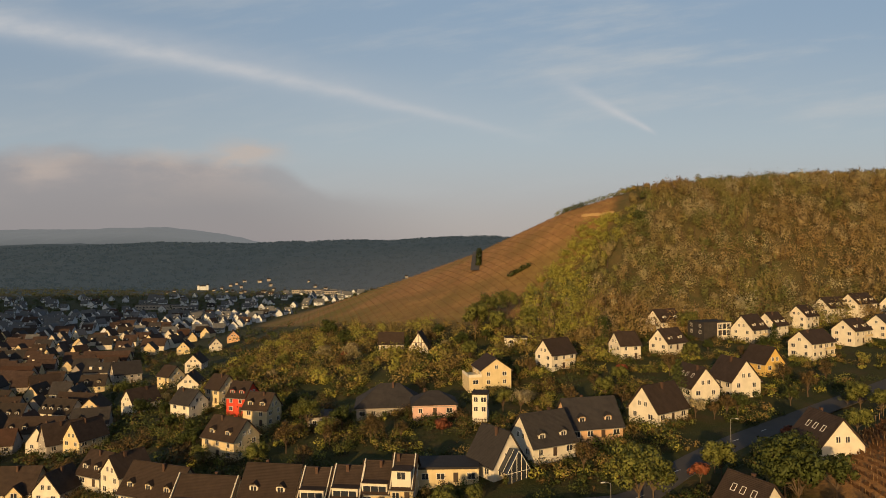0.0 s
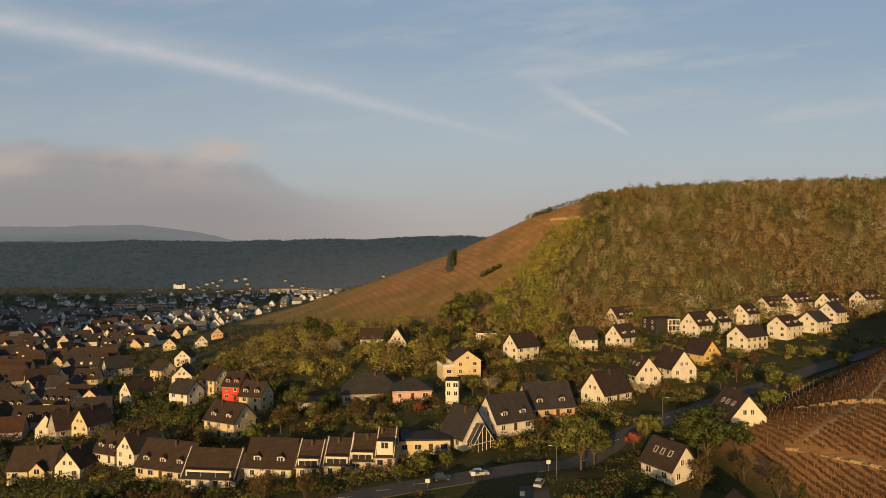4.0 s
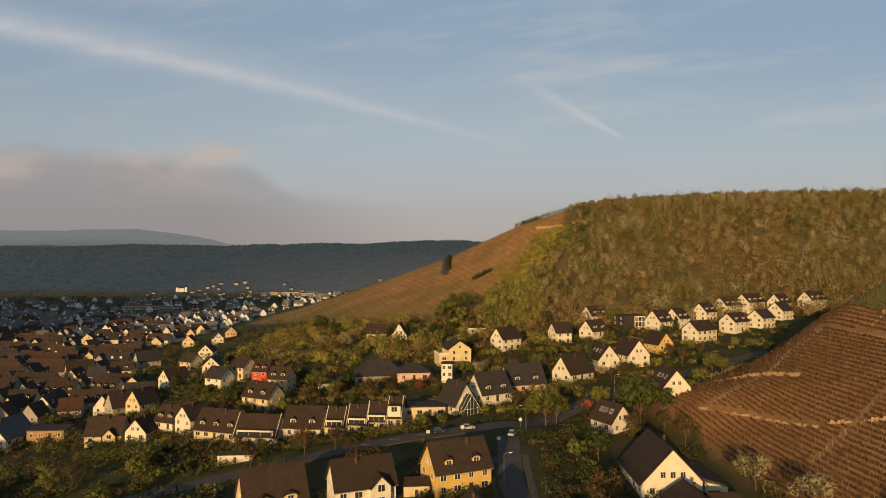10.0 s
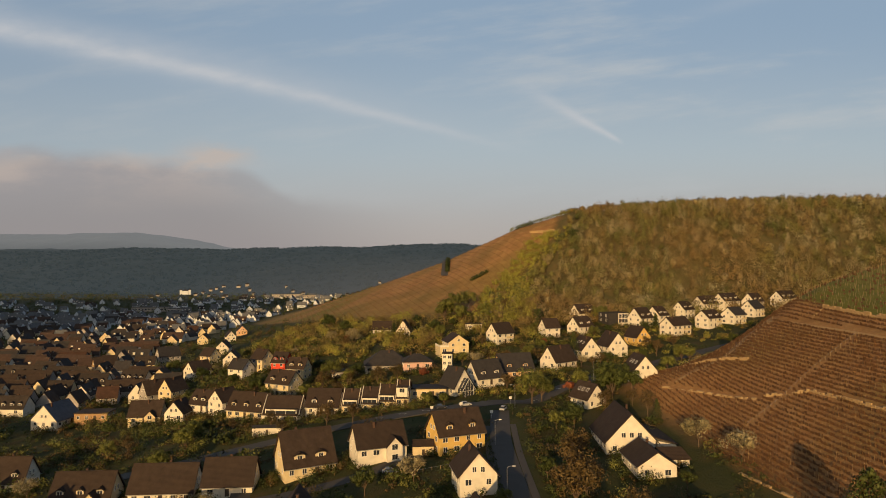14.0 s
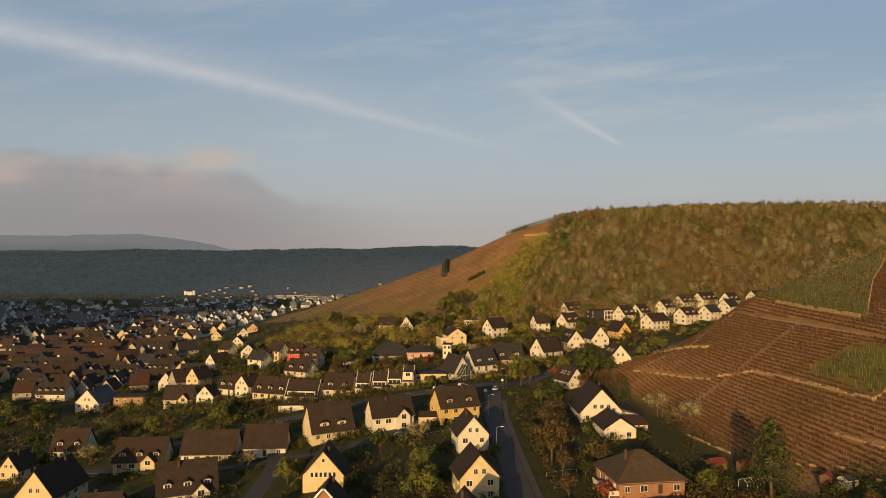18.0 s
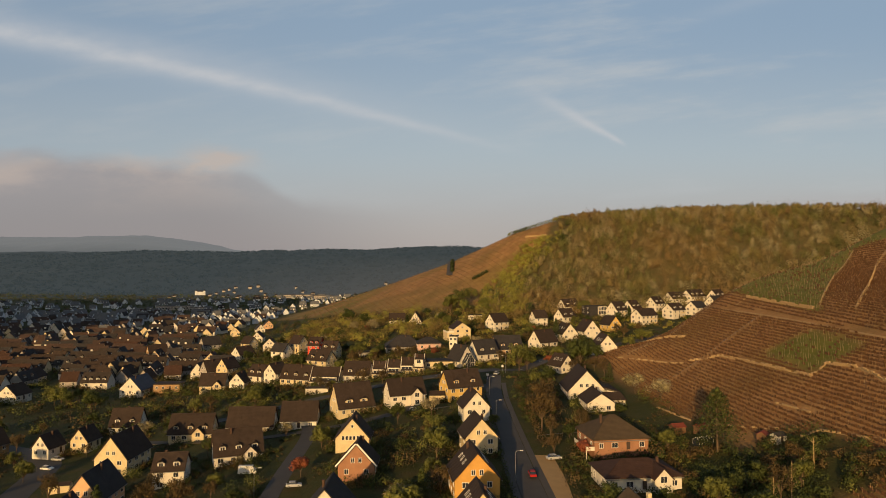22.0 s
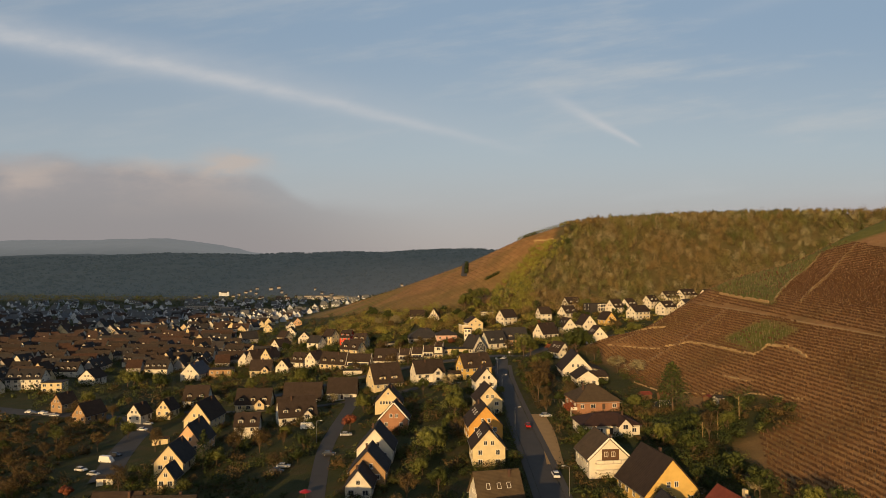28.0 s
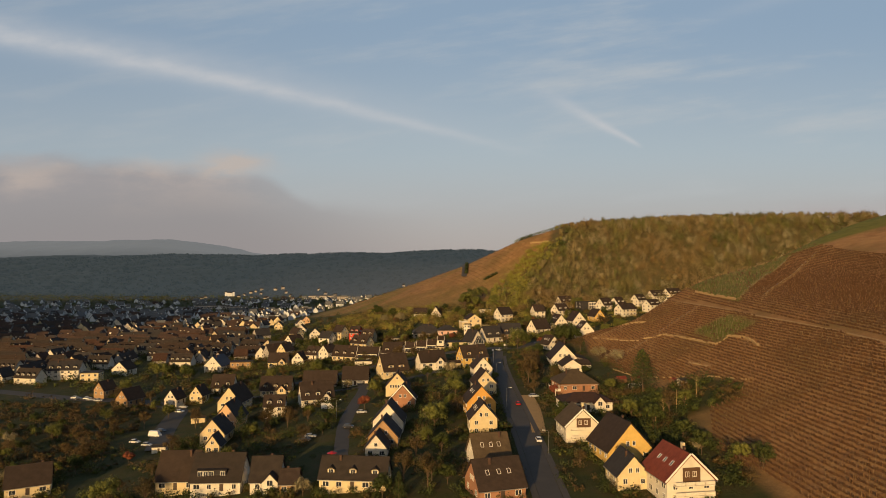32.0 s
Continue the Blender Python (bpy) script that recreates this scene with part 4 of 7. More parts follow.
tagged(house("house", -177.2, 258.4, 75, 8, 12, 4, 5, "tan", "brown", ""), "tan rendered house under brown tile roof", "house", "houses on the slope")
tagged(house("house", -263.1, 339.7, 8, 11, 20, 6.5, 5, "white", "slate", "dorm"), "white rendered house under dark slate roof with dormer windows", "house", "houses on the slope")
tagged(house("house", -239.8, 329.3, 10, 9, 11, 6, 1.2, "cream", "slate", "flat"), "cream rendered house under dark slate roof, flat-topped", "house", "houses on the slope")
tagged(house("house", -232.8, 355.5, 84, 11, 11, 4.5, 5, "white", "brown", ""), "white rendered house under brown tile roof", "house", "houses on the slope")
tagged(house("house", -173.7, 370.3, 80, 13, 14, 4.5, 6.5, "white", "slateblue", ""), "white rendered house under blue slate roof", "house", "houses on the slope")
tagged(house("house", -157.8, 373.3, 5, 9, 14, 4.8, 1.2, "tan", "brown", "flat"), "tan rendered house under brown tile roof, flat-topped", "house", "houses on the slope")
tagged(house("house", -127.1, 358.7, 6, 10, 13, 3.8, 5.5, "cream", "brown", "wing"), "cream rendered house under brown tile roof with a cross gable", "house", "houses on the slope")
tagged(house("house", -111.2, 352.6, 84, 8, 9, 4, 4.5, "white", "brown", ""), "white rendered house under brown tile roof", "house", "houses on the slope")
tagged(house("house", -102.6, 358.5, -22, 9, 9, 4.6, 5, "white", "brown", "dorm"), "white rendered house under brown tile roof with dormer windows", "house", "houses on the slope")
tagged(house("house", -92.0, 351.5, 60, 8.5, 9, 5.6, 4.5, "white", "brown", ""), "white rendered house under brown tile roof", "house", "houses on the slope")
tagged(house("house", -76.7, 339.9, -18, 10, 17, 3.8, 6, "cream", "brown", "dorm"), "cream rendered house under brown tile roof with dormer windows", "house", "houses on the slope")
tagged(house("house", -61.3, 331.9, -6, 10.5, 14.7, 3.35, 5.76, "white", "brown", "strip"), "white rendered house under brown tile roof with a wide box dormer", "house", "terrace")
tagged(house("house", -45.7, 331.3, -6, 10.5, 12.6, 3.56, 5.76, "white", "brown", "dorm"), "white rendered house under brown tile roof with dormer windows", "house", "houses on the slope")
tagged(house("house", -34.6, 327.8, -4, 10.5, 6.28, 3.14, 4.82, "cream", "brown", "strip"), "cream rendered house under brown tile roof with a wide box dormer", "house", "terrace")
tagged(house("house", -27.1, 326.3, -4, 10.5, 6.7, 3.14, 4.82, "cream", "brown", "strip"), "cream rendered house under brown tile roof with a wide box dormer", "house", "terrace")
tagged(house("house", -20.8, 326.8, -4, 10.5, 6.49, 3.14, 4.82, "cream", "brown", "strip"), "cream rendered house under brown tile roof with a wide box dormer", "house", "terrace")
tagged(house("house", -15.0, 325.8, -4, 10.5, 4.82, 3.77, 5.23, "cream", "brown", "tower"), "cream rendered house under brown tile roof with a tall box dormer", "house", "terrace")
tagged(house("house", -6.1, 332.7, 4, 8.38, 13.6, 3.98, 0.628, "cream", "slate", "flat"), "cream rendered house under dark slate roof, flat-topped", "house", "houses on the slope")
tagged(house("house", 5.1, 335.8, 128, 9.42, 9.42, 3.14, 6.81, "white", "slate", "glass"), "white rendered house under dark slate roof with a glazed gable", "house", "houses on the slope")
tagged(house("house", 16.7, 344.8, 30, 10.5, 12.6, 4.19, 6.28, "white", "slate", "dorm"), "white rendered house under dark slate roof with dormer windows", "house", "houses on the slope")
tagged(house("house", 30.1, 357.5, 16, 10.5, 14.7, 3.98, 6.28, "peach", "black", "dorm"), "peach rendered house under black tile roof with dormer windows", "house", "houses on the slope")
tagged(house("house", 50.7, 364.7, 36, 9.5, 13, 3.8, 6, "white", "brown", ""), "white rendered house under brown tile roof", "house", "houses on the slope")
tagged(house("house", 67.0, 383.8, 106, 9.5, 11, 4.5, 5.5, "white", "brown", "sky"), "white rendered house under brown tile roof with skylights", "house", "houses on the slope")
tagged(house("house", 80.7, 388.4, 106, 10, 11, 5, 6, "white", "brown", ""), "white rendered house under brown tile roof", "house", "houses on the slope")
tagged(house("house", 100.1, 412.0, 112, 8.5, 10, 4.2, 5, "yellow", "brown", ""), "yellow rendered house under brown tile roof", "house", "houses on the slope")
tagged(house("house", 74.2, 325.0, 97, 9.5, 10, 3.8, 5.4, "white", "brown", "blank,sky"), "white rendered house under brown tile roof and a plain gable", "house", "houses on the slope")
tagged(house("house", 51.0, 266.0, 90, 14, 17, 2.6, 7.4, "white", "brown", "win3,lean"), "white rendered house under brown tile roof with three gable windows", "house", "houses on the slope")
tagged(house("house", 51.9, 246.7, 92, 9.5, 13, 2.8, 3.2, "white", "brown", "side"), "white rendered house under brown tile roof with a side wing", "house", "houses on the slope")
tagged(house("house", 46.3, 204.2, 8, 14, 16, 4.8, 5.2, "brick", "moss", "hip,porch"), "brown brick house under mossy tile roof hipped all round", "house", "houses on the slope")
tagged(house("house", 45.7, 179.5, 6, 12, 19, 3.5, 2.8, "white", "clay", "hip,wing"), "white rendered house under brown tile roof hipped all round", "house", "houses on the slope")
tagged(house("house", 37.2, 146.5, 96, 11.5, 13, 4.8, 5.4, "white", "moss", "blank,chalet"), "white rendered house with a dark timber gable and balconies", "house", "houses on the slope")
tagged(house("house", 46.8, 127.6, 102, 14.5, 15, 3.6, 8, "yellow", "brown", "win"), "yellow rendered house under brown tile roof with gable windows", "house", "houses on the slope")
tagged(house("house", 43.5, 106.0, 96, 9, 10, 3.8, 5, "cream", "slate", ""), "cream rendered house under dark slate roof", "house", "houses on the slope")
tagged(house("house", 54.6, 98.3, 100, 13, 14, 5.6, 6.4, "white", "red", "sky,chalet"), "white rendered house under red tile roof with skylights and timber balconies", "house", "houses on the slope")
tagged(house("house", 50.0, 305.0, 118, 8, 9, 3, 4.6, "white", "brown", "sky"), "white rendered house under brown tile roof with skylights", "house", "houses on the slope")
tagged(house("house", 6.2, 410.6, 104, 10.5, 12.6, 6.28, 3.66, "cream", "brown", "block"), "cream rendered house under brown tile roof with a roof terrace", "house", "houses on the slope")
tagged(house("house", 1.9, 371.6, 84, 4.19, 5.23, 8.38, 0.419, "white", "brown", "flat"), "white rendered house under brown tile roof, flat-topped", "house", "houses on the slope")
tagged(house("house", 18.0, 461.2, 5, 6, 9, 4, 0.5, "white", "slate", "flat"), "white rendered house under dark slate roof, flat-topped", "house", "houses on the slope")
tagged(house("house", 30.8, 428.4, 36, 9, 12, 5.5, 5, "white", "brown", "balc"), "white rendered house under brown tile roof with front balconies", "house", "houses on the slope")
tagged(house("house", 59.5, 440.7, 20, 8.5, 9, 5.5, 4.6, "white", "brown", ""), "white rendered house under brown tile roof", "house", "houses on the slope")
tagged(house("house", 78.3, 447.1, 36, 9, 12, 4.8, 5, "white", "brown", "dorm"), "white rendered house under brown tile roof with dormer windows", "house", "houses on the slope")
tagged(house("house", 104.5, 473.9, 18, 11, 14, 7.5, 0.4, "white", "black", "modern"), "white rendered house under black tile roof and large grid windows", "house", "houses on the slope")
tagged(house("house", 88.4, 486.6, 32, 9, 14, 4.6, 5, "white", "brown", "dorm"), "white rendered house under brown tile roof with dormer windows", "house", "houses on the slope")
tagged(house("house", 118.8, 466.6, 34, 10, 11, 5.5, 5.5, "white", "brown", "dorm,balc"), "white rendered house under brown tile roof with dormer windows", "house", "houses on the slope")
tagged(house("house", 131.6, 474.2, 34, 10, 9, 5.5, 5, "white", "brown", "dorm"), "white rendered house under brown tile roof with dormer windows", "house", "houses on the slope")
tagged(house("house", 127.9, 434.0, 32, 9, 15, 6, 4, "white", "brown", "balc"), "white rendered house under brown tile roof with front balconies", "house", "houses on the slope")
tagged(house("house", 154.8, 493.3, 36, 9, 11, 5, 4.5, "white", "brown", "dorm"), "white rendered house under brown tile roof with dormer windows", "house", "houses on the slope")
tagged(house("house", 155.0, 455.3, 34, 9, 13, 6, 4, "white", "brown", "dorm,balc"), "white rendered house under brown tile roof with dormer windows", "house", "houses on the slope")
tagged(house("house", 175.2, 467.2, 34, 9, 12, 5.5, 4, "white", "slate", "balc"), "white rendered house under dark slate roof with front balconies", "house", "houses on the slope")
tagged(house("house", 174.4, 505.6, 32, 9, 17, 4.8, 4.5, "white", "brown", "dorm"), "white rendered house under brown tile roof with dormer windows", "house", "houses on the slope")
tagged(house("house", 190.2, 510.4, 32, 9, 17, 4.8, 4.5, "white", "brown", "dorm"), "white rendered house under brown tile roof with dormer windows", "house", "houses on the slope")
tagged(house("house", 207.7, 509.7, 36, 9, 12, 5, 5, "white", "brown", "dorm"), "white rendered house under brown tile roof with dormer windows", "house", "houses on the slope")
tagged(house("house", 198.6, 491.6, 36, 9, 12, 5.5, 4.5, "white", "slate", "balc"), "white rendered house under dark slate roof with front balconies", "house", "houses on the slope")
tagged(house("house", 231.1, 514.3, 30, 9, 17, 5.5, 4.5, "white", "brown", "dorm"), "white rendered house under brown tile roof with dormer windows", "house", "houses on the slope")
tagged(house("house", -23.3, 461.8, 86, 8.5, 9, 3, 6.5, "white", "brown", "timber"), "white rendered house under brown tile roof with dark timber framing", "house", "houses on the slope")
tagged(house("house", -37.7, 476.7, 5, 7, 11, 4, 4.5, "white", "brown", ""), "white rendered house under brown tile roof", "house", "houses on the slope")
tagged(house("house", -83.0, 412.1, -14, 9, 7.5, 7, 4.5, "red", "brown", "dorm"), "red rendered house under brown tile roof with dormer windows", "house", "houses on the slope")
tagged(house("house", -70.9, 397.2, -14, 9, 9, 6.6, 4.5, "cream", "brown", "dorm"), "cream rendered house under brown tile roof with dormer windows", "house", "houses on the slope")
tagged(house("house", -72.1, 372.6, -26, 10, 13, 5.6, 5, "cream", "brown", "dorm"), "cream rendered house under brown tile roof with dormer windows", "house", "houses on the slope")
tagged(house("house", -98.3, 430.5, -28, 9, 8, 7.5, 4.6, "cream", "brown", ""), "cream rendered house under brown tile roof", "house", "houses on the slope")
tagged(house("house", -107.4, 422.5, -25, 9, 10, 6, 4.5, "white", "slate", ""), "white rendered house under dark slate roof", "house", "houses on the slope")
tagged(house("house", -127.3, 467.7, 100, 9, 11, 5.5, 4.5, "white", "brown", ""), "white rendered house under brown tile roof", "house", "houses on the slope")
tagged(house("house", -151.5, 498.1, -28, 9, 9, 6, 4.5, "cream", "brown", ""), "cream rendered house under brown tile roof", "house", "houses on the slope")
tagged(house("house", -157.9, 541.8, 98, 9, 13, 5, 4.5, "white", "brown", ""), "white rendered house under brown tile roof", "house", "houses on the slope")
tagged(house("house", -205.9, 631.7, 98, 9, 11, 4.5, 4.5, "cream", "brown", ""), "cream rendered house under brown tile roof", "house", "houses on the slope")
tagged(house("house", -180.3, 622.9, 115, 8, 11, 4.5, 4.5, "white", "slate", ""), "white rendered house under dark slate roof", "house", "houses on the slope")
tagged(house("house", -184.5, 666.7, 110, 9, 11, 4.5, 4.5, "peach", "slate", ""), "peach rendered house under dark slate roof", "house", "houses on the slope")
tagged(house("house", -163.6, 454.0, 100, 9, 11, 4.5, 4.5, "cream", "brown", ""), "cream rendered house under brown tile roof", "house", "houses on the slope")
tagged(house("house", -141.2, 450.5, 55, 10, 12, 5, 5, "white", "brown", ""), "white rendered house under brown tile roof", "house", "houses on the slope")
tagged(house("house", -195.0, 534.6, 40, 12, 14, 6, 6, "grey", "slate", ""), "grey rendered house under dark slate roof", "house", "houses on the slope")
tagged(house("house", -231.4, 519.4, 40, 10, 14, 5, 5.5, "tan", "brown", ""), "tan rendered house under brown tile roof", "house", "houses on the slope")
tagged(house("house", -144.4, 404.4, 50, 9, 13, 4.5, 6, "grey", "brown", ""), "grey rendered house under brown tile roof", "house", "houses on the slope")
tagged(house("house", -134.7, 401.8, 70, 8, 11, 5, 5.5, "cream", "brown", ""), "cream rendered house under brown tile roof", "house", "houses on the slope")
tagged(house("house", -12.4, 382.4, 8, 10, 13, 4.2, 3.2, "pink", "slate", "hip"), "pink rendered house under a hipped slate roof", "house", "houses on the slope")
tagged(house("house", -27.5, 394.0, 8, 15, 21, 2.6, 6.2, "grey", "slate", "hip"), "low grey building under a broad hipped slate roof", "house", "houses on the slope")
tagged(house("house", -47.0, 391.0, 12, 9, 13, 2.6, 0.6, "grey", "slate", "flat"), "low grey annex with a flat slate-coloured top", "house", "houses on the slope")
tagged(house("house", -139.6, 125.8, 30, 10, 12, 4, 5, "cream", "brown", ""), "cream rendered house under brown tile roof", "house", "houses on the slope")
tagged(house("house", -88.5, 121.0, 4, 11, 11.6, 4.8, 7, "cream", "brown", "none"), "cream rendered house under brown tile roof", "house", "houses on the slope")
tagged(house("house", -75.0, 117.5, 4, 11.5, 14.4, 4.6, 6.4, "white", "umber", "box"), "white rendered house under umber tile roof with a wide box dormer", "house", "houses on the slope")
tagged(house("house", -60.2, 115.5, 5, 9, 8.4, 3.6, 5.6, "white", "umber", "wing"), "white rendered house under umber tile roof with a cross gable", "house", "houses on the slope")
tagged(house("house", -52.5, 112.0, 6, 7, 5, 3, 3, "tan", "brown", "none"), "tan rendered house under brown tile roof", "house", "houses on the slope")
tagged(house("house", -33.0, 110.0, -4, 9, 19, 4, 4.8, "cream", "umber", "dorm"), "cream rendered house under umber tile roof with dormer windows", "house", "houses on the slope")


# ---- streets and paving ----
street, street_line = ribbon("road", [(22, 60), (21, 101), (20.5, 131), (19.5, 166), (18, 197), (17, 235), (16.5, 270), (19, 300)], 6.2, 0.06, M_ROAD, "dark asphalt village street running down the slope", "road")
ribbon("road", [(-120, 283), (-70, 292), (-30, 299), (-8, 303), (10, 307), (24, 313), (44, 328), (64, 346), (96, 370), (147, 405), (190, 430), (300, 482)], 7.0, 0.08, M_ROAD, "asphalt through road climbing the side valley", "road")
ribbon("road", [(-40, 120), (-44, 146), (-49, 177), (-50, 203), (-50, 241), (-60, 275)], 5.0, 0.05, M_ROAD, "narrow asphalt lane between the gardens", "road")
ribbon("road", [(-120, 170), (-130, 195), (-138, 220), (-146, 250), (-175, 268), (-215, 274), (-290, 300)], 9.0, 0.05, M_ROAD, "wide asphalt parking street", "road")
ribbon("road", [(-6, 268), (-20, 252), (-40, 246), (-70, 248), (-140, 275)], 4.5, 0.05, M_ROAD, "asphalt cross lane in shade", "road")
for off, name in ((-4.1, "pavement"), (4.1, "pavement")):
    pts = [(p[0] + off, p[1]) for p in street_line[::8]]
    ribbon(name, pts, 1.8, 0.18, M_PAVE, "grey slab footway with a raised kerb", "pavement")
ribbon("pavement", [(24.5, 150), (26.5, 182), (25.5, 200)], 5.0, 0.12, M_PATH, "pale gravel forecourt beside the street", "forecourt")
# centre dashes on the through road
for i, (x, y) in enumerate([(-22, 300.5), (-14, 302), (-6, 303.5), (34, 320), (44, 328), (54, 337), (64, 346), (74, 353.5)]):
    bm = bmesh.new()
    box_into(bm, -1.4, 1.4, -0.09, 0.09, 0, 0.012)
    ob = part("road_marking", bm, M_LINE)
    ob.matrix_basis = pose(x, y, max(zat(x - 3, y), zat(x, y), zat(x + 3, y)) + 0.16, 0, 0, 10 if x < 0 else 40)
    tagged(ob, "worn white dash painted on the asphalt", "road marking", "road markings", "structure")


# ---- trees, hedges and woods ----
def leaf_cloud(rng, centres, radii, per, size, flat=1.0, loose=0.55):
    """Many small tilted leaf quads round the given clump centres: arrays of vertices and faces."""
    n = len(centres) * per
    c = np.repeat(np.asarray(centres, float), per, 0)
    r = np.repeat(np.asarray(radii, float), per)
    d = rng.normal(size=(n, 3))
    d /= np.linalg.norm(d, axis=1)[:, None]
    q = c + d * (r * rng.uniform(0.55, 1.08, n))[:, None] * np.array([1, 1, flat])
    nrm = d + rng.normal(size=(n, 3)) * loose
    nrm /= np.linalg.norm(nrm, axis=1)[:, None]
    u = np.cross(nrm, rng.normal(size=(n, 3)))
    u /= np.linalg.norm(u, axis=1)[:, None]
    v = np.cross(nrm, u)
    s = np.broadcast_to(size, (len(centres),)) if np.ndim(size) == 0 else np.asarray(size)
    s = (np.repeat(s, per) * rng.uniform(0.5, 1.15, n))[:, None]
    k = rng.uniform(0.55, 1.0, n)[:, None]
    verts = np.stack([q - u * s, q + v * s * k, q + u * s * 0.9, q - v * s * k * 0.8], 1).reshape(-1, 3)
    return verts, np.arange(n * 4).reshape(-1, 4)


def raw_mesh(name, verts, faces, mat, clumps=None, flat=1.0):
    """A mesh from arrays; leaves of round clumps take the rounded normals of their clump."""
    me = bpy.data.meshes.new(name)
    faces = np.asarray(faces)
    if clumps is not None:
        faces = faces[:, ::-1]
    k = faces.shape[1]
    me.vertices.add(len(verts))
    me.vertices.foreach_set("co", np.asarray(verts, np.float32).ravel())
    me.loops.add(faces.size)
    me.loops.foreach_set("vertex_index", faces.astype(np.int32).ravel())
    me.polygons.add(len(faces))
    me.polygons.foreach_set("loop_start", np.arange(0, faces.size, k, dtype=np.int32))
    me.update(calc_edges=True)
    me.materials.append(mat)
    if clumps is not None:
        c = np.repeat(np.asarray(clumps, float), len(verts) // len(clumps), 0)
        d = (np.asarray(verts) - c) / np.array([1, 1, flat])
        d /= np.linalg.norm(d, axis=1)[:, None] + 1e-6
        me.normals_split_custom_set_from_vertices(d.astype(np.float32).tolist())
    return me


def tree_proto(kind, seed, height, spread):
    rng = np.random.default_rng(seed)
    root = new("tree")
    bm = bmesh.new()
    th = height * (0.28 if kind != "conifer" else 0.15)
    limb(bm, (0, 0, -0.6), (0.1, 0, th), 0.035 * height * 0.6, 0.022 * height * 0.6, 8)
    centres, radii = [], []
    if kind == "conifer":
        limb(bm, (0.1, 0, th), (0, 0, height * 0.96), 0.013 * height, 0.02, 6)
        for i in range(26):
            f = i / 25
            rr = spread * 0.5 * (1 - f) ** 0.8 + 0.25
            a = i * 2.4
            centres.append((math.cos(a) * rr * 0.55, math.sin(a) * rr * 0.55, th + (height - th) * f))
            radii.append(rr * 0.62 + 0.15)
        per, size = 60, 0.24
    elif kind == "pine":
        limb(bm, (0.1, 0, th), (0.2, 0, height * 0.95), 0.014 * height, 0.05, 8)
        for i in range(34):
            f = i / 33
            rr = (spread * 0.5 * (1 - f) ** 0.75 + 0.35) * rng.uniform(0.75, 1.1)
            a = i * 2.4
            c = (math.cos(a) * rr * 0.6, math.sin(a) * rr * 0.6, height * (0.27 + 0.70 * f))
            centres.append(c)
            radii.append(rr * 0.42 + 0.4)
            limb(bm, (0.1, 0, c[2] - 0.8), c, 0.09, 0.03, 5)
        per, size = 110, 0.28
    else:
        n = 26
        for i in range(n):
            a, e = rng.uniform(0, 2 * math.pi), rng.uniform(-0.35, 1.0)
            rad = rng.uniform(0.35, 1.0)
            w = spread * 0.5 * rad * math.sqrt(max(0.05, 1 - (max(e, 0) * 0.85) ** 2))
            c = (math.cos(a) * w, math.sin(a) * w, height * 0.58 + e * height * 0.34 * rng.uniform(0.6, 1.05))
            centres.append(c)
            radii.append(spread * rng.uniform(0.12, 0.21))
            if i < 14:
                mid = (c[0] * 0.4, c[1] * 0.4, th + (c[2] - th) * 0.45)
                limb(bm, (0.05, 0, th * rng.uniform(0.75, 1)), mid, 0.009 * height, 0.006 * height, 5)
                limb(bm, mid, c, 0.006 * height, 0.0025 * height, 5)
        per, size = (120, 0.23) if kind in ("spring", "dark", "redleaf") else (64, 0.19)
    part("trunk", bm, M_BARK, root)
    v, f = leaf_cloud(rng, centres, radii, per, size)
    mat = LEAF["dark" if kind in ("conifer", "pine") else kind]
    crown = new("crown", raw_mesh("crown", v, f, mat, centres))
    crown.parent = root
    return root


TREE_LABEL = {
    "spring": "fresh green spring tree with an open crown", "dark": "dense dark green garden tree", "rust": "budding tree with rusty brown twigs",
    "blossom": "tree covered in pale cream blossom", "conifer": "tall dark green conifer", "pine": "tall broad pine with a bare reddish trunk", "redleaf": "small tree with dark red leaves",
}
PROTOS = {}
for k, hs in (("spring", ((8, 6.5), (10, 8), (6.5, 6))), ("dark", ((7, 6), (9, 7))), ("rust", ((8, 6), (9.5, 6.5))), ("blossom", ((6.5, 6.5), (5, 5))), ("conifer", ((12, 6), (8, 4))), ("redleaf", ((5, 4.5),)), ("pine", ((18, 14.5),))):
    for i, (h, w) in enumerate(hs):
        ob = tree_proto(k, 11 + i * 7 + len(k), h, w)
        tagged(ob, TREE_LABEL[k], "tree", "garden trees")
        PROTOS.setdefault(k, []).append([ob, False])


def tree(kind, x, y, scale=1.0, which=0, turn=0.0):
    slot = PROTOS[kind][which % len(PROTOS[kind])]
    m = pose(x, y, zat(x, y) - 0.1, 0, 0, turn)
    if not slot[1]:
        slot[1] = True
        slot[0].matrix_basis = m
        slot[0].scale = (scale,) * 3
        return slot[0]
    ob = copy_thing(slot[0], m)
    ob.scale = (scale,) * 3
    return ob


def clear_of_homes(x, y, margin):
    for hx, hy, a, b, yaw in HOMES:
        dx, dy = x - hx, y - hy
        if abs(dx) > a + b + margin or abs(dy) > a + b + margin:
            continue
        c, s = math.cos(yaw), math.sin(yaw)
        if abs(c * dx + s * dy) < a + margin and abs(c * dy - s * dx) < b + margin:
            return False
    return True


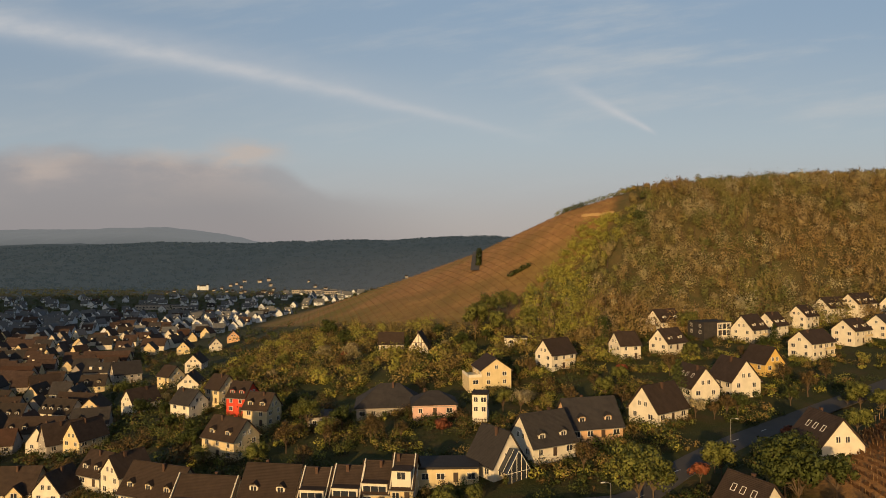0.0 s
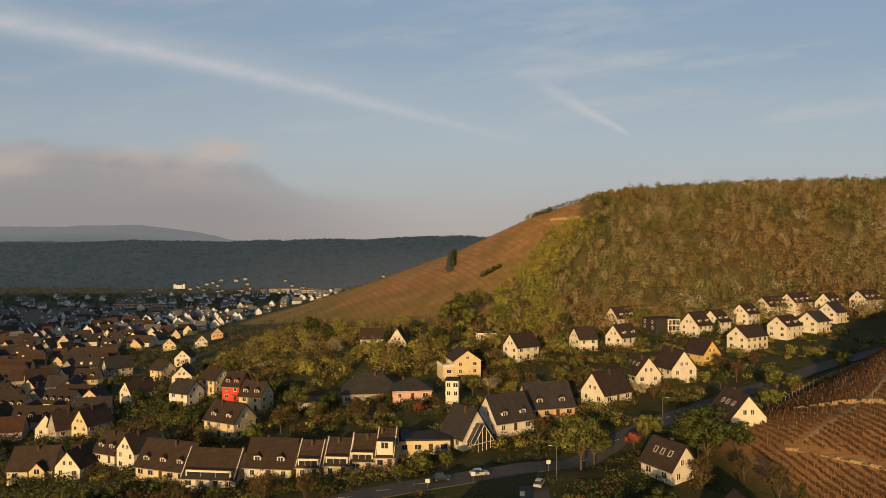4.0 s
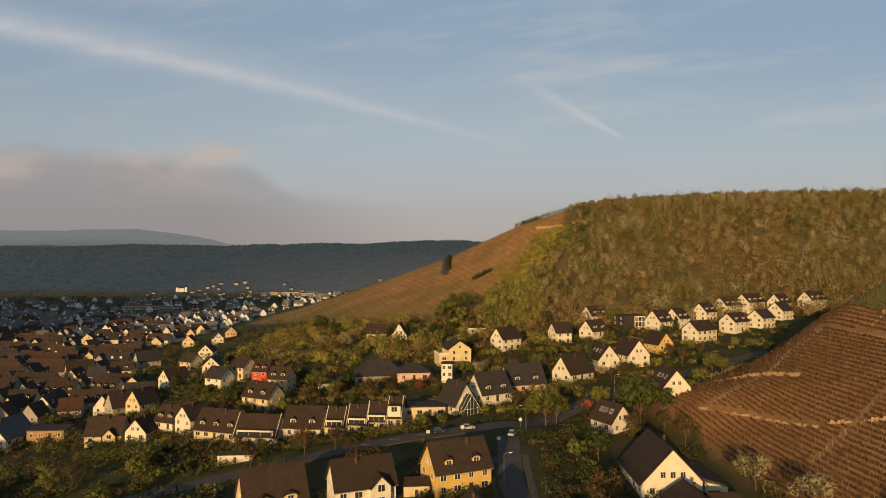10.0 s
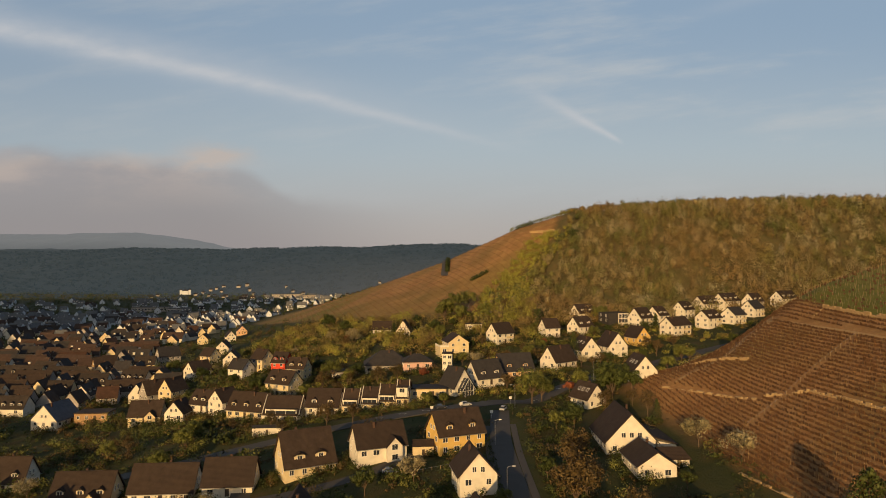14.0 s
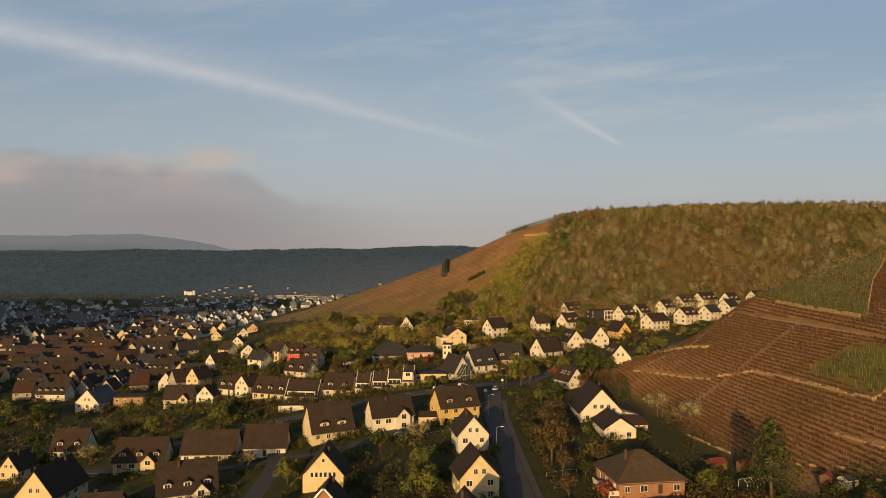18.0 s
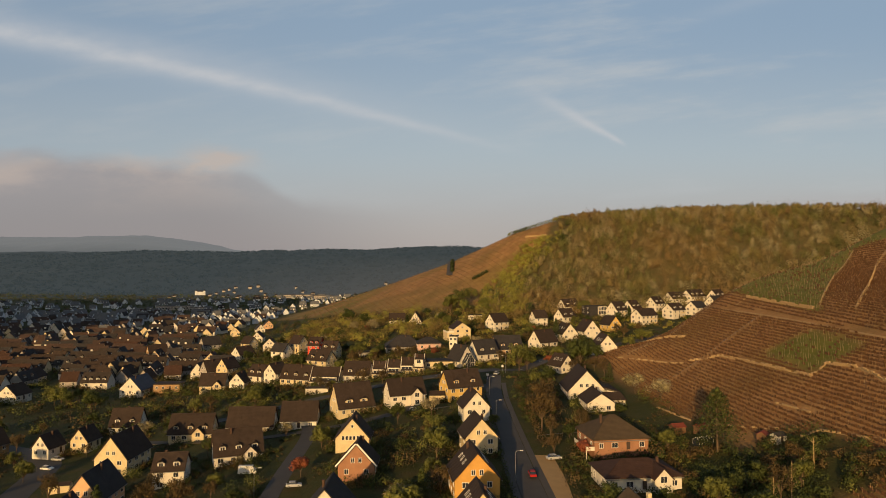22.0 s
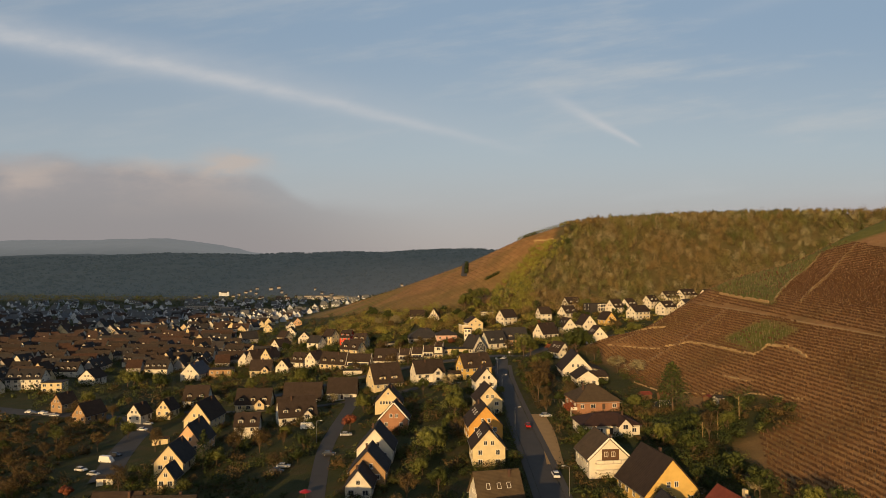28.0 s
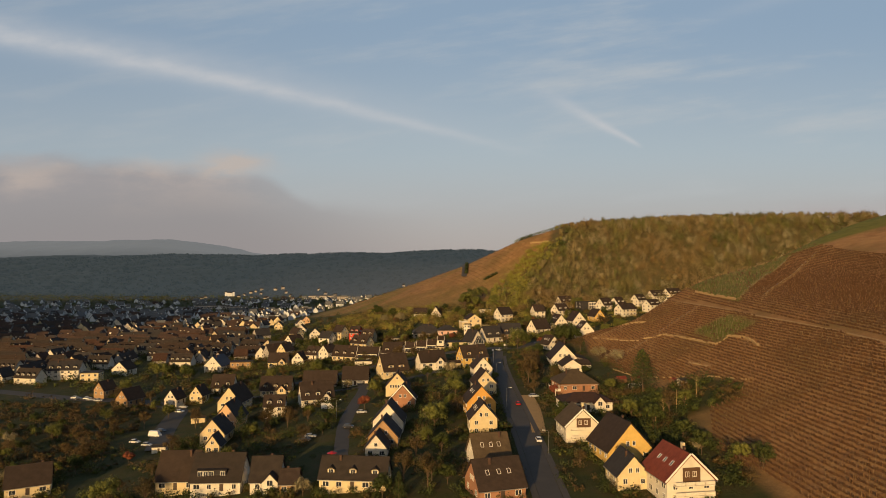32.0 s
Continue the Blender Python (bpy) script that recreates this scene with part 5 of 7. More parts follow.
# ---- the town on the valley floor ----
def town_home(name, W, L, E, R, wall, roof, near, dorm=False, hip=False):
    bm = bmesh.new()
    prism_into(bm, L, W, E, R, z0=-1.5, hip=1.0 if hip else 0.0)
    home = part(name, bm, WALLS[wall])
    bm = bmesh.new()
    if hip:
        hip_roof(bm, L, W, E, R)
    else:
        gable_roof(bm, L, W, E, R, 0.4, 0.2)
    part("roof", bm, ROOFS[roof], home)
    if near:
        bm = bmesh.new()
        box_into(bm, -0.3 + L * 0.15, 0.3 + L * 0.15, 0.1, 0.7, E + R * 0.5, E + R + 0.9)
        part("chimney", bm, M_CHIM, home)
        for xx in (-0.28, 0.28):
            put_window(home, xx * L, -W / 2 - 0.03, E - 1.4, 0, 1.4, 1.3)
        for xx in (-0.28, 0.0, 0.28):
            if E > 4.5:
                put_window(home, xx * L, -W / 2 - 0.03, E - 3.7, 0, 1.1, 1.2)
        if dorm:
            for xx in ((-0.24, 0.24) if L < 15 else (-0.38, -0.14, 0.12, 0.36)):
                dormer(home, xx * L, W, E, R, -1, WALLS[wall], ROOFS[roof], 1.8)
        put_window(home, -L / 2 - 0.03, -W * 0.22, E - 1.3, -90, 1.1, 1.3)
        put_window(home, -L / 2 - 0.03, W * 0.22, E - 1.3, -90, 1.1, 1.3)
    return home


trng = random.Random(5)
KINDS = [
    (8.5, 9.5, 3.8, 5.0, "cream", "brown"), (8.5, 10, 3.8, 5.2, "white", "brown"), (8, 9.5, 4.0, 4.8, "grey", "clay"), (9, 12, 4.2, 5.2, "white", "slate"),
    (8, 13, 3.8, 5.0, "cream", "umber"), (8.5, 9, 3.6, 5.2, "grey", "brown"), (8.5, 13, 4.2, 5.0, "grey", "slate"), (8, 9.5, 3.8, 5.2, "white", "black"),
    (9, 21, 3.6, 5.0, "grey", "brown"), (9, 26, 3.8, 5.2, "cream", "umber"), (8.5, 18, 3.8, 4.8, "grey", "clay"), (9, 16, 4.0, 5.2, "white", "umber"),
]
TOWN = []
for k in KINDS:
    ob = town_home("house", *k, True, k[1] > 9.6)
    names = {"brown": "brown tiled", "slate": "slate", "black": "black tiled", "clay": "clay tiled", "umber": "umber tiled"}
    tagged(ob, ("long %s plaster terrace with a steep %s roof" if k[1] > 15 else "modest %s plaster house with a steep %s roof") % (k[4], names[k[5]]), "house", "town houses")
    TOWN.append([ob, False, k])
FAR_WALL = {k: ([], []) for k in ("hazy", "cream", "white", "tan", "peach", "grey")}
FAR_ROOF = {k: ([], []) for k in ("brown", "slate", "black", "clay", "umber", "russet", "mist")}


def town_place(near, i, x, y, yaw):
    ob, used, k = TOWN[i]
    HOMES.append((x, y, k[1] / 2, k[0] / 2, radians(yaw)))
    m = pose(x, y, zat(x, y), 0, 0, yaw)
    if near:
        if used:
            copy_thing(ob, m)
        else:
            TOWN[i][1] = True
            ob.matrix_basis = m
        return
    # one of the many distant houses: walls and roof go into the joined town
    if abs(math.sin(radians(yaw))) < 0.5:
        far_dormers(m, k, trng)
    W, L, E, R, wall, roof = k
    s = trng.uniform(0.85, 1.15)
    W, L, E = W * s, L * trng.uniform(0.8, 1.2), E * s
    a, b = L / 2, W / 2
    # houses beyond y 760 take the haze-tinted plaster
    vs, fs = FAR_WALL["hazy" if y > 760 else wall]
    n = len(vs)
    vs += [m @ Vector(p) for p in ((-a, -b, -1), (a, -b, -1), (a, b, -1), (-a, b, -1), (-a, -b, E), (a, -b, E), (a, b, E), (-a, b, E), (-a, 0, E + R), (a, 0, E + R))]
    fs += [tuple(n + q for q in f) for f in ((0, 1, 5, 4), (2, 3, 7, 6), (1, 2, 6, 9, 5), (3, 0, 4, 8, 7))]
    if roof in ("brown", "umber", "clay") and trng.random() < 0.75:
        roof = "russet"
    # the farther back, the likelier the haze-greyed roof
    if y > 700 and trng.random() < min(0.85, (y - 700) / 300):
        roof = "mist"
    vs, fs = FAR_ROOF[roof]
    n = len(vs)
    a, b, d = a + 0.4, b + 0.4, 0.4 * R / b
    vs += [m @ Vector(p) for p in ((-a, -b, E - d), (a, -b, E - d), (a, b, E - d), (-a, b, E - d), (-a, 0, E + R + 0.25), (a, 0, E + R + 0.25), (-a, -b, E - d + 0.25), (a, -b, E - d + 0.25), (a, b, E - d + 0.25), (-a, b, E - d + 0.25), (-a, 0, E + R), (a, 0, E + R))]
    fs += [tuple(n + q for q in f) for f in ((6, 7, 5, 4), (4, 5, 8, 9), (0, 1, 7, 6), (2, 3, 9, 8), (0, 6, 4, 10), (10, 4, 9, 3), (1, 11, 5, 7), (11, 2, 8, 5), (1, 0, 10, 11), (3, 2, 11, 10))]


def far_dormers(m, k, r):
    W, L, E, R, wall, roof = k
    vs, fs = FAR_WALL["white"]
    for q in (-0.25, 0.22):
        if r.random() < 0.55:
            n = len(vs)
            x, y0, y1, z = q * L, -W / 2 + 0.8, -W / 2 + 2.6, E + 0.8 * R / (W / 2)
            vs += [m @ Vector(p) for p in ((x - 0.8, y0, z), (x + 0.8, y0, z), (x + 0.8, y0, z + 1.5), (x - 0.8, y0, z + 1.5), (x - 0.8, y1, z), (x + 0.8, y1, z), (x + 0.8, y1, z + 1.5), (x - 0.8, y1, z + 1.5))]
            fs += [tuple(n + i for i in f) for f in ((0, 1, 2, 3), (1, 5, 6, 2), (4, 0, 3, 7), (3, 2, 6, 7))]


def in_town(x, y):
    if y < np.interp(x, [-420, -270, -255, -140, -130], [300, 320, 395, 395, 300]) or y > 1400 + 0.55 * (x + 600) * (x > -600) + 0.2 * (x + 600) * (x < -600) or x > -30:
        return False
    if x < -(y + 90) * 0.74 - 10:
        return False
    edge = np.interp(y, [255, 330, 420, 500, 620, 760, 900, 1100, 1760], [-150, -150, -128, -190, -240, -235, -235, -215, -190])
    return x < edge


placed = 0
y = 262.0
while y < 1760:
    deep = 15.5 if y < 620 else (20 if y < 1000 else 44)
    x = -(y + 90) * 0.74 - 8
    street_gap = 0
    while x < -60:
        step = trng.uniform(12.5, 18) if y < 620 else (trng.uniform(14, 23) if y < 1000 else trng.uniform(22, 75))
        x += step
        yy = y + trng.uniform(-3.2, 3.2) + 9 * math.sin(x * 0.011)
        street_gap += 1
        if street_gap % 7 == 0 or not in_town(x, yy) or not clear_of_homes(x, yy, 5.5):
            continue
        turn = trng.choice((4, 8, 0, -6, 90, 86, 95)) + trng.uniform(-6, 6) + 14 * math.sin(x * 0.006 + yy * 0.004)
        i = trng.choices(range(12), ((2, 2, 3, 2, 3, 4, 3, 1, 6, 5, 3, 6) if yy < 560 else (4, 5, 4, 4, 3, 5, 3, 4, 1, 1, 1, 4)))[0] if yy < 950 else trng.choice((1, 3, 7, 1, 6, 0))
        if 640 < yy < 950 and trng.random() < 0.4:
            i, turn = trng.choice((1, 7, 0)), 90 + trng.uniform(-25, 25)
        if i > 7:
            turn = trng.uniform(-12, 8)
            x += KINDS[i][1] / 2 - 4
            if not clear_of_homes(x, yy, 7.5) or not in_town(x + 6, yy):
                continue
        town_place(yy < 520, i, x, yy, turn)
        if i > 7:
            x += KINDS[i][1] / 2 - 4
        placed += 1
    y += deep
for q in range(30):
    x, y = trng.uniform(-700, -60), trng.uniform(1560, 1900)
    if x > -0.14 * y + 120:
        continue
    z = float(far_hills(x, y)[0]) - 1.0
    m = pose(x, y, max(z, zat(x, y)), 0, 0, trng.uniform(-20, 20))
    w, h = trng.uniform(3, 6), trng.uniform(2, 4)
    vs, fs = FAR_WALL["grey"]
    n = len(vs)
    vs += [m @ Vector(p) for p in ((-w, -4, -3), (w, -4, -3), (w, 4, -3), (-w, 4, -3), (-w, -4, h), (w, -4, h), (w, 4, h), (-w, 4, h), (-w, 0, h + 3), (w, 0, h + 3))]
    fs += [tuple(n + i for i in f) for f in ((0, 1, 5, 4), (2, 3, 7, 6), (1, 2, 6, 9, 5), (3, 0, 4, 8, 7))]
    vs, fs = FAR_ROOF["slate"]
    n = len(vs)
    vs += [m @ Vector(p) for p in ((-w, -4.4, h), (w, -4.4, h), (w, 0, h + 3.2), (-w, 0, h + 3.2), (w, 4.4, h), (-w, 4.4, h))]
    fs += [tuple(n + i for i in f) for f in ((0, 1, 2, 3), (3, 2, 4, 5))]
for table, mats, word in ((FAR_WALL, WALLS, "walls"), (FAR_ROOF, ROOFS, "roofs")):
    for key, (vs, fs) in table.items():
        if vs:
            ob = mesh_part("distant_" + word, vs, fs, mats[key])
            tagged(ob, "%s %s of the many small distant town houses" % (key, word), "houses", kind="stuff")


# ---- gardens, hedges and the hill wood ----
grng = random.Random(9)


def on_road(x, y, gap):
    """True on or beside one of the streets."""
    for line, half in ROAD_LINES:
        d = np.hypot(line[:, 0] - x, line[:, 1] - y).min()
        if d < half + gap:
            return True
    return False
# single trees that stand out
for kind, x, y, s, w in (
    ("pine", 73, 194, 1.0, 0), ("blossom", 69, 257, 1.3, 0), ("blossom", 74, 243, 1.35, 0), ("spring", 9, 500, 1.5, 1), ("spring", 17, 508, 1.35, 1), ("spring", 3, 505, 1.2, 0),
    ("rust", 28.6, 223, 1.3, 1), ("rust", 33, 232, 1.2, 0), ("rust", 40, 216, 1.0, 1), ("rust", 34, 248, 1.2, 1), ("dark", 25.5, 242, 0.8, 0), ("rust", 30, 214, 0.9, 0),
    ("spring", 31.5, 311, 1.35, 1), ("spring", 36, 317, 1.25, 0), ("spring", 52, 324, 1.2, 2), ("redleaf", 47, 322, 0.9, 0), ("dark", 58, 309, 1.5, 1), ("dark", 62, 315, 1.4, 0), ("dark", 66, 319, 1.0, 1), ("spring", 91, 343, 1.0, 2), ("spring", 106, 358, 0.9, 0),
    ("spring", -6.3, 214, 1.15, 0), ("blossom", -13, 166, 1.15, 0), ("spring", -13, 173, 0.9, 2), ("spring", -43, 224, 0.95, 2), ("redleaf", -44, 199, 1.2, 0), ("spring", 11.5, 217, 0.5, 2),
    ("spring", -156, 243, 0.95, 2), ("blossom", 56, 374, 1.0, 1), ("blossom", 14, 379, 1.1, 0), ("blossom", -55, 470, 1.3, 0), ("conifer", -30, 474, 0.8, 1), ("dark", -64, 500, 1.2, 1),
    ("spring", -69, 396, 1.0, 0), ("spring", -52, 384, 1.1, 1), ("rust", -41, 366, 1.0, 0), ("rust", -29, 364, 0.9, 1), ("spring", -60, 359, 1.0, 2), ("rust", -44, 349, 0.9, 0), ("rust", -60, 306, 0.9, 1), ("spring", -89, 312, 1.0, 0), ("dark", -86, 318, 0.9, 0),
    ("spring", -205, 345, 1.2, 1), ("spring", -186, 345, 1.1, 0), ("dark", -196, 341, 1.0, 1), ("dark", -134, 340, 0.9, 0), ("rust", -168, 262, 0.9, 0), ("rust", -186, 262, 1.0, 1),
    ("dark", 64, 150, 1.0, 1), ("dark", 72, 168, 1.0, 0), ("spring", 67, 157, 0.9, 2), ("spring", 80, 165, 0.9, 0), ("rust", 73, 161, 1.0, 1), ("rust", 84, 176, 0.8, 0), ("dark", 80, 104, 0.9, 1), ("spring", 77, 112, 0.9, 2), ("dark", 69, 135, 1.0, 0), ("spring", -104, 462, 1.0, 1),
):
    tree(kind, x, y, s, w, grng.uniform(0, 360))
for x, y, s in ((-42.3, 366.4, 1.05), (-56.8, 392.4, 0.9), (-11.3, 313.6, 0.4), (-38, 314.5, 0.4), (8.8, 379.8, 0.9), (-87.9, 301.3, 1.1), (-54.9, 312, 0.57), (-64.4, 315, 0.72),
                (1, 475, 2.1), (11.4, 472.8, 1.6), (36.3, 327.1, 1.15), (51.5, 326.4, 0.8), (105.5, 366.2, 1.1)):
    tree("spring", x, y, s, 0, grng.uniform(0, 360))
for x, y, s in ((-5.2, 200.5, 1.45), (-43.1, 225.5, 1.1), (13.2, 227.7, 0.6), (-200, 342.6, 1.5), (-89, 311.7, 0.8), (-12.4, 159.3, 1.5), (-142.3, 227.3, 1.1), (34.7, 280.2, 0.9), (-6, 186, 0.9), (-14, 146, 0.8)):
    tree("spring", x, y, s, 2, grng.uniform(0, 360))
for x, y, s in ((-27.5, 363.4, 0.9), (-20.1, 361.4, 0.75), (-53.3, 365.2, 1.15), (-39.3, 299.3, 1.15), (-30.7, 300.2, 0.9), (-54.4, 297.9, 0.8), (28.4, 222.1, 1.9), (-19.2, 111.1, 1.15), (77, 115.3, 0.72), (28.5, 199.3, 0.85), (32.6, 248.4, 1.15), (-17, 128, 1.0)):
    tree("rust", x, y, s, 0, grng.uniform(0, 360))
for x, y, s in ((-133.3, 434.9, 1.15), (-117.7, 425, 0.95), (-3.7, 317, 0.6), (-85.8, 558.4, 1.8), (58.8, 305.8, 1.6), (-178, 331, 1.5), (-24, 99, 1.0), (-11.2, 110.6, 1.1), (35.4, 212.4, 0.7), (40, 280, 1.1), (66, 306.5, 1.2), (-9, 134, 0.9), (-57, 181, 0.8)):
    tree("dark", x, y, s, 0, grng.uniform(0, 360))
for x, y, s in ((-133.3, 455.8, 0.95), (17.3, 386, 0.96), (-68.7, 478.6, 1.5), (-52.3, 460.6, 1.4), (-47.3, 106, 1.05)):
    tree("blossom", x, y, s, 1, grng.uniform(0, 360))
for i in range(60):
    x, y = grng.uniform(-205, -142), grng.uniform(140, 232)
    if x > -146 - 0.3 * (y - 190) or x < -(y + 90) * 0.74:
        continue
    tree(grng.choice(("rust", "rust", "rust", "dark", "spring")), x, y, grng.uniform(0.45, 0.8), grng.randrange(3), grng.uniform(0, 360))
count = 0
while count < 150:
    x, y = grng.uniform(-200, 140), grng.uniform(95, 500)
    if x < -(y + 90) * 0.74 or vineyard_cover(x, y) > 0.2 or (x > 74 and y < 335) or not clear_of_homes(x, y, 2.2):
        continue
    if abs(x - 19) < 6 and y < 300 or abs(y - road_y(x) - 3) < 7 or abs(x + 48) < 4 and y < 260:
        continue
    if on_road(x, y, 3.0):
        continue
    if x < -150 and grng.random() < 0.5:
        continue
    kind = grng.choices(("spring", "dark", "rust", "blossom", "conifer", "redleaf"), (20, 24, 38, 7, 4, 3))[0]
    tree(kind, x, y, grng.uniform(0.6, 1.15), grng.randrange(3), grng.uniform(0, 360))
    count += 1


def thicket(name, spots, per, size, mat, label, category):
    rng = np.random.default_rng(len(spots))
    c = np.array([(x, y, zat(x, y) + h * 0.45) for x, y, h in spots])
    r = np.array([h * 0.62 for x, y, h in spots])
    v, f = leaf_cloud(rng, c, r, per, size, 0.9)
    return tagged(new(name, raw_mesh(name, v, f, mat, c)), label, category, kind="stuff")


def shrubs(seed, n, box, hi, lo=0.8, test=None):
    r = random.Random(seed)
    out = []
    tries = 0
    while len(out) < n and tries < n * 12:
        tries += 1
        x, y = r.uniform(box[0], box[1]), r.uniform(box[2], box[3])
        if vineyard_cover(x, y) > 0.3 or not clear_of_homes(x, y, 1.2) or (abs(x - 19) < 5.2 and y < 300) or abs(y - road_y(x) - 3) < 5.5 or (abs(x + 48) < 4 and y < 260):
            continue
        if y < 480 and hi < 4 and x > -135 and noise.noise((x * 0.07, y * 0.07, 3.0)) < 0.02:
            continue
        if y < 500 and on_road(x, y, 0.9):
            continue
        if x < -(y + 95) * 0.75 or (test and not test(x, y)):
            continue
        h = r.uniform(lo, hi)
        for k in range(r.randrange(2, 6)):
            out.append((x + r.uniform(-1.6, 1.6), y + r.uniform(-1.6, 1.6), h * r.uniform(0.7, 1.1)))
    return out


def beside_homes(seed, kinds, reach, lo, hi):
    """Shrubs and hedges that hide the feet of the house walls."""
    r = random.Random(seed)
    out = []
    for hx, hy, a, b, yaw in HOMES:
        if hy > 480 or hx > 140:
            continue
        for q in range(kinds):
            side = r.choice((-1, -1, 1))
            if r.random() < 0.55:
                u, v = r.uniform(-a, a), side * (b + r.uniform(0.8, reach))
            else:
                u, v = side * (a + r.uniform(0.8, reach)), r.uniform(-b, b)
            x, y = hx + u * math.cos(yaw) - v * math.sin(yaw), hy + u * math.sin(yaw) + v * math.cos(yaw)
            if clear_of_homes(x, y, 0.5) and not on_road(x, y, 0.7) and vineyard_cover(x, y) < 0.3:
                out += [(x + r.uniform(-0.7, 0.7), y + r.uniform(-0.7, 0.7), r.uniform(lo, hi)) for _ in range(3)]
    return out


def near_clear(x, y):
    return not (-160 < x < -118 and 175 < y < 262)


thicket("garden_shrubs", shrubs(1, 4200, (-150, 80, 95, 480), 3.4, test=near_clear), 26, 0.27, LEAF["dark"], "dark green garden shrubs and hedges between the houses", "shrubs")
thicket("garden_shrubs", shrubs(2, 2600, (-150, 80, 95, 480), 3.4, test=near_clear), 24, 0.25, LEAF["rust"], "brownish budding shrubs in the gardens", "shrubs")
thicket("garden_shrubs", shrubs(3, 1500, (-150, 90, 95, 500), 3.2, test=near_clear), 26, 0.25, LEAF["spring"], "fresh green shrubs in the gardens", "shrubs")
thicket("garden_shrubs", shrubs(21, 1300, (20, 190, 330, 500), 3.6, 1.0), 26, 0.30, LEAF["dark"], "dark green shrubs on the slope between the upper houses", "shrubs")
thicket("garden_shrubs", shrubs(22, 1200, (20, 190, 330, 500), 3.2, 0.8), 26, 0.28, LEAF["fresh"], "fresh green shrubs on the slope between the upper houses", "shrubs")
thicket("garden_shrubs", shrubs(23, 800, (20, 190, 330, 500), 3.2, 0.8), 26, 0.28, LEAF["golden"], "brown budding shrubs on the slope between the upper houses", "shrubs")
thicket("garden_shrubs", shrubs(24, 1300, (-110, 60, 330, 470), 3.4, 1.0), 26, 0.30, LEAF["golden"], "brown budding shrubs behind the terrace gardens", "shrubs")
thicket("garden_shrubs", shrubs(25, 1000, (-110, 60, 330, 470), 3.4, 1.0), 26, 0.30, LEAF["fresh"], "fresh green shrubs behind the terrace gardens", "shrubs")
thicket("garden_crowns", shrubs(51, 420, (-150, 60, 100, 470), 5.2, 3.2, test=near_clear), 60, 0.30, LEAF["rust"], "rounded brown budding trees in the back gardens", "trees")
thicket("garden_crowns", shrubs(52, 420, (-150, 60, 100, 470), 4.8, 3.0, test=near_clear), 60, 0.30, LEAF["dark"], "rounded dark green trees in the back gardens", "trees")
thicket("garden_crowns", shrubs(53, 200, (-150, 60, 100, 470), 4.4, 2.8, test=near_clear), 60, 0.28, LEAF["spring"], "rounded fresh green trees in the back gardens", "trees")
thicket("house_hedges", beside_homes(41, 16, 3.5, 1.2, 3.0), 26, 0.25, LEAF["dark"], "dark hedges and shrubs against the house walls", "shrubs")
thicket("house_hedges", beside_homes(42, 10, 4.0, 1.0, 2.8), 26, 0.25, LEAF["rust"], "brown budding shrubs against the house walls", "shrubs")
thicket("low_growth", shrubs(26, 4200, (-170, 76, 95, 340), 1.0, 0.35, test=near_clear), 16, 0.20, LEAF["dark"], "low green garden growth and rough grass tufts", "plants")
thicket("low_growth", shrubs(27, 2600, (-170, 76, 95, 340), 1.1, 0.35, test=near_clear), 16, 0.20, LEAF["rust"], "low brown garden growth and dry stalks", "plants")
thicket("town_trees", shrubs(4, 3600, (-900, -60, 250, 1500), 7.5, 3.0), 14, 0.7, LEAF["dark"], "dark trees between the town roofs", "trees")
thicket("town_trees", shrubs(5, 1300, (-900, -60, 250, 1500), 6.0, 3.0), 12, 0.7, LEAF["rust"], "brown budding trees between the town roofs", "trees")
thicket("town_trees", shrubs(14, 1500, (-460, -60, 280, 640), 6.5, 2.5), 26, 0.45, LEAF["dark"], "dark green trees in the town gardens", "trees")
thicket("town_trees", shrubs(15, 900, (-460, -60, 280, 640), 6.0, 2.5), 26, 0.42, LEAF["rust"], "brown budding trees in the town gardens", "trees")
thicket("town_trees", shrubs(16, 420, (-460, -60, 280, 640), 6.0, 2.5), 26, 0.42, LEAF["spring"], "fresh green trees in the town gardens", "trees")
slope = lambda x, y: -130 < x < 60 and y > 415 + 0.25 * abs(x + 20) and hill_t(x, y) < 0.25
thicket("slope_wood", shrubs(6, 520, (-140, 62, 405, 640), 7.5, 3.5, test=slope), 44, 0.45, LEAF["fresh"], "scrubby spring wood at the foot of the vineyard", "wood")
thicket("slope_wood", shrubs(7, 1300, (-140, 62, 400, 640), 7.0, 3.0, test=slope), 44, 0.45, LEAF["golden"], "brown budding scrub at the foot of the vineyard", "wood")
edge = random.Random(77)
spots = []
for q in range(420):
    y = edge.uniform(478, 600)
    x = float(wood_edge(y)) + edge.uniform(-26, 10) + (6 if y < 520 else 0)
    spots.append((x, y, edge.uniform(2.5, 7.0) * (1.25 if y < 530 else 0.8)))
thicket("edge_wood", spots, 90, 0.42, LEAF["fresh"], "fresh lime green trees along the lower edge of the wood", "wood")
thicket("valley_scrub", shrubs(8, 260, (58, 100, 95, 215), 3.5, 1.2), 46, 0.28, LEAF["rust"], "wild brown scrub beside the vineyard edge", "scrub")
# dark leaf colour stands in for the shade over this scrub
thicket("valley_scrub", shrubs(9, 420, (58, 100, 95, 215), 5.0, 1.5), 56, 0.28, LEAF["dark"], "dark green trees and scrub beside the vineyard edge", "scrub")

